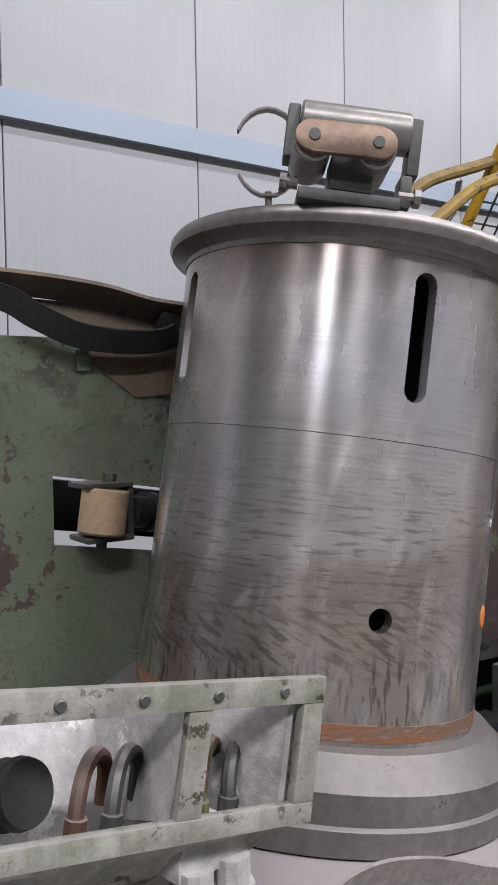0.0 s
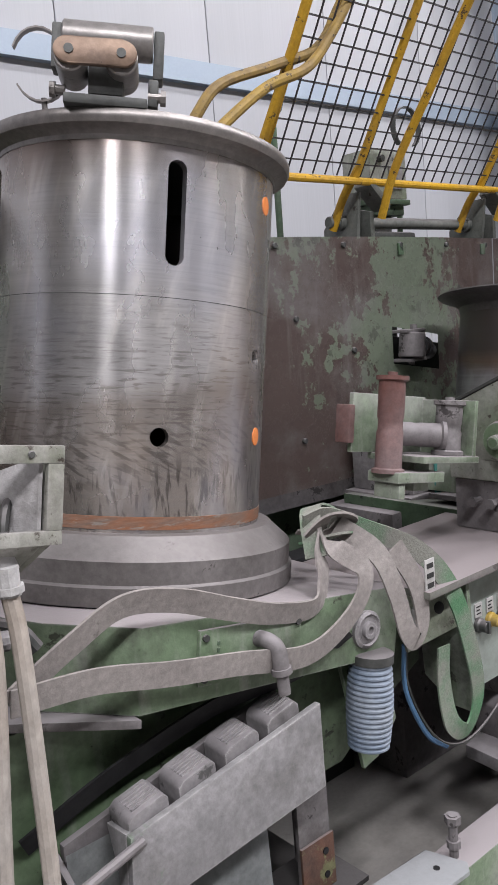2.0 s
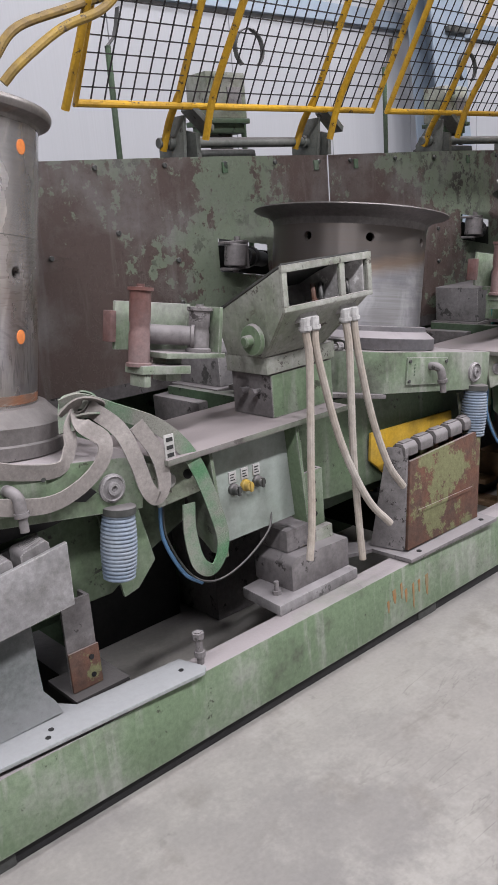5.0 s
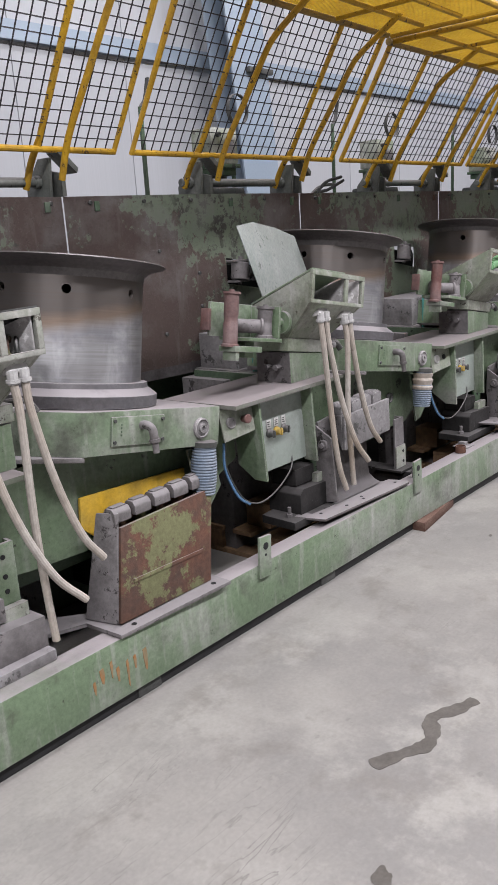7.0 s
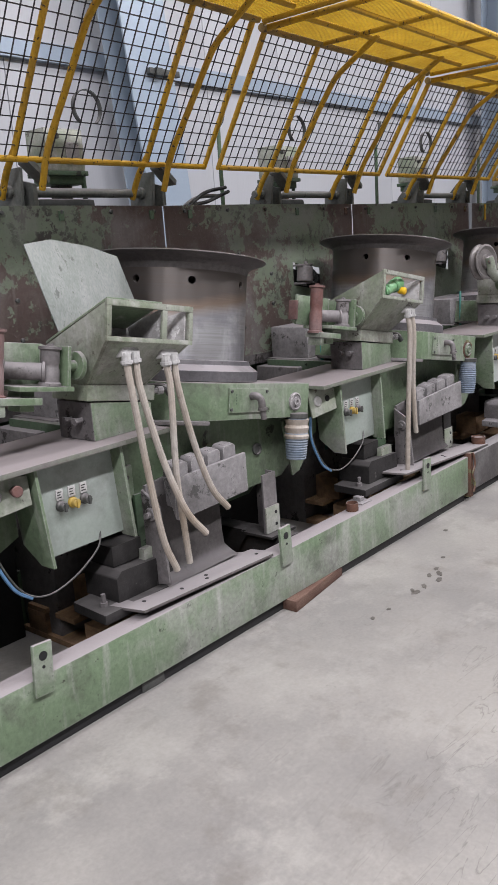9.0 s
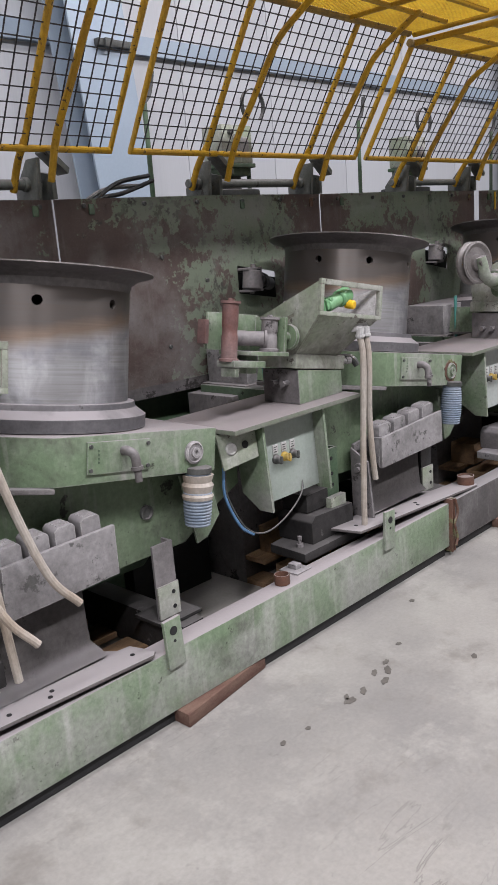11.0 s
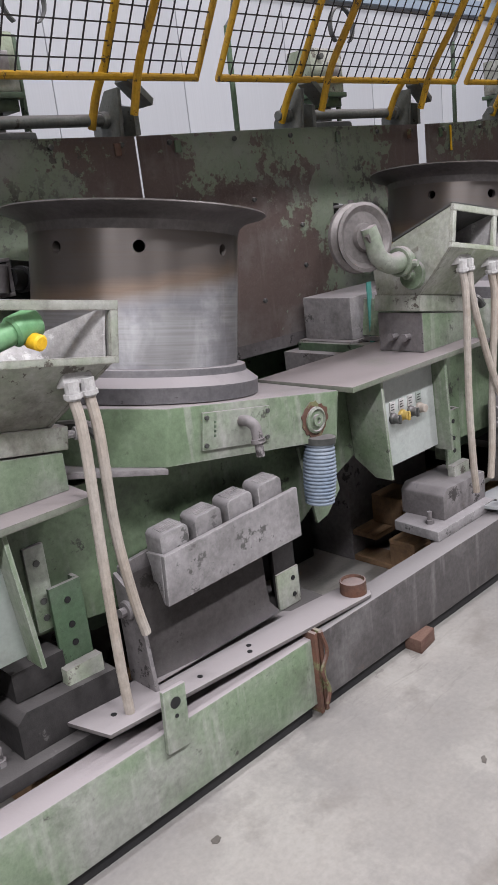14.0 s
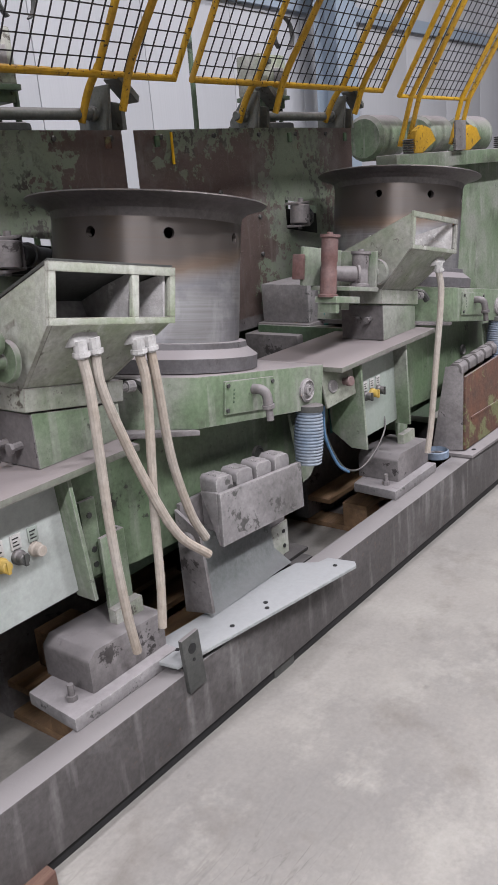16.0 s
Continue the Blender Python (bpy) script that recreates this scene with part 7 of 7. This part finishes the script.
# orange rust runs down the face of the green beam
for k in range(7):
    rr = random.Random(40 + k)
    mx = 1.975 + 0.033 * k + rr.uniform(-0.008, 0.008)
    zt, ht, wd = 0.185 - rr.uniform(0, 0.045), rr.uniform(0.04, 0.10), rr.uniform(0.004, 0.010)
    b = bm_new()
    prism(b, [(mx - wd, 0.5288, zt), (mx + wd * 0.6, 0.5288, zt + 0.004), (mx + wd, 0.5288, zt - ht * 0.3), (mx + wd * 0.4, 0.5288, zt - ht), (mx - wd * 0.3, 0.5288, zt - ht * 0.9), (mx - wd * 0.8, 0.5288, zt - ht * 0.4)], (0, 0.0016, 0))
    single("rust_run", b, ORANGE_RUN, "faded orange rust run on the green beam", "rust mark", "rust runs")

# ---- marks on the floor ----
def stain(x, y, rx, ry, turn, seed, label="dark damp stain on the floor"):
    rnd = random.Random(seed)
    bb = bm_new()
    pts = []
    for k in range(44):
        a = 2 * math.pi * k / 44
        r = 0.85 + 0.14 * math.sin(2 * a + seed) + 0.10 * math.sin(5 * a + 2 * seed) + rnd.uniform(-0.03, 0.03)
        u, v2 = rx * r * math.cos(a), ry * r * math.sin(a)
        pts.append((x + u * math.cos(turn) - v2 * math.sin(turn), y + u * math.sin(turn) + v2 * math.cos(turn), 0.0004))
    prism(bb, pts, (0, 0, 0.0012))
    return single("floor_stain", bb, STAIN, label, "stain", "floor stains")


bb = bm_new()
path = smooth_path([(2.28, -0.235, 0), (2.37, -0.275, 0), (2.44, -0.31, 0), (2.50, -0.30, 0), (2.57, -0.262, 0), (2.65, -0.30, 0), (2.73, -0.325, 0)], 14)
n = len(path)
left, right = [], []
for k, p in enumerate(path):
    d = (path[min(k + 1, n - 1)] - path[max(k - 1, 0)]).normalized()
    s = Vector((-d.y, d.x, 0))
    wdt = 0.022 + 0.004 * math.sin(k * 0.30) + 0.002 * math.sin(k * 0.8)
    if k in (0, n - 1):
        wdt = 0.006
    left.append(p + s * wdt)
    right.append(p - s * wdt)
prism(bb, [(v.x, v.y, 0.0004) for v in left + right[::-1]], (0, 0, 0.0012))
single("floor_stain", bb, STAIN, "dark winding damp stain on the floor", "stain", "floor stains")
for k, (sx, sy, r) in enumerate(((1.95, -0.47, 0.05), (4.52, 0.20, 0.028), (4.48, 0.225, 0.022), (4.56, 0.235, 0.02), (4.69, 0.27, 0.016), (5.01, 0.42, 0.018), (4.76, 0.02, 0.02), (4.31, 0.21, 0.018), (4.37, 0.19, 0.024), (4.46, 0.17, 0.026), (4.30, 0.19, 0.03), (4.11, 0.20, 0.014), (4.01, 0.21, 0.016), (2.75, -0.55, 0.02), (5.60, 0.10, 0.015))):
    stain(sx, sy, r * 0.95, r * 0.55, 0.35 + 0.3 * math.sin(k), k)
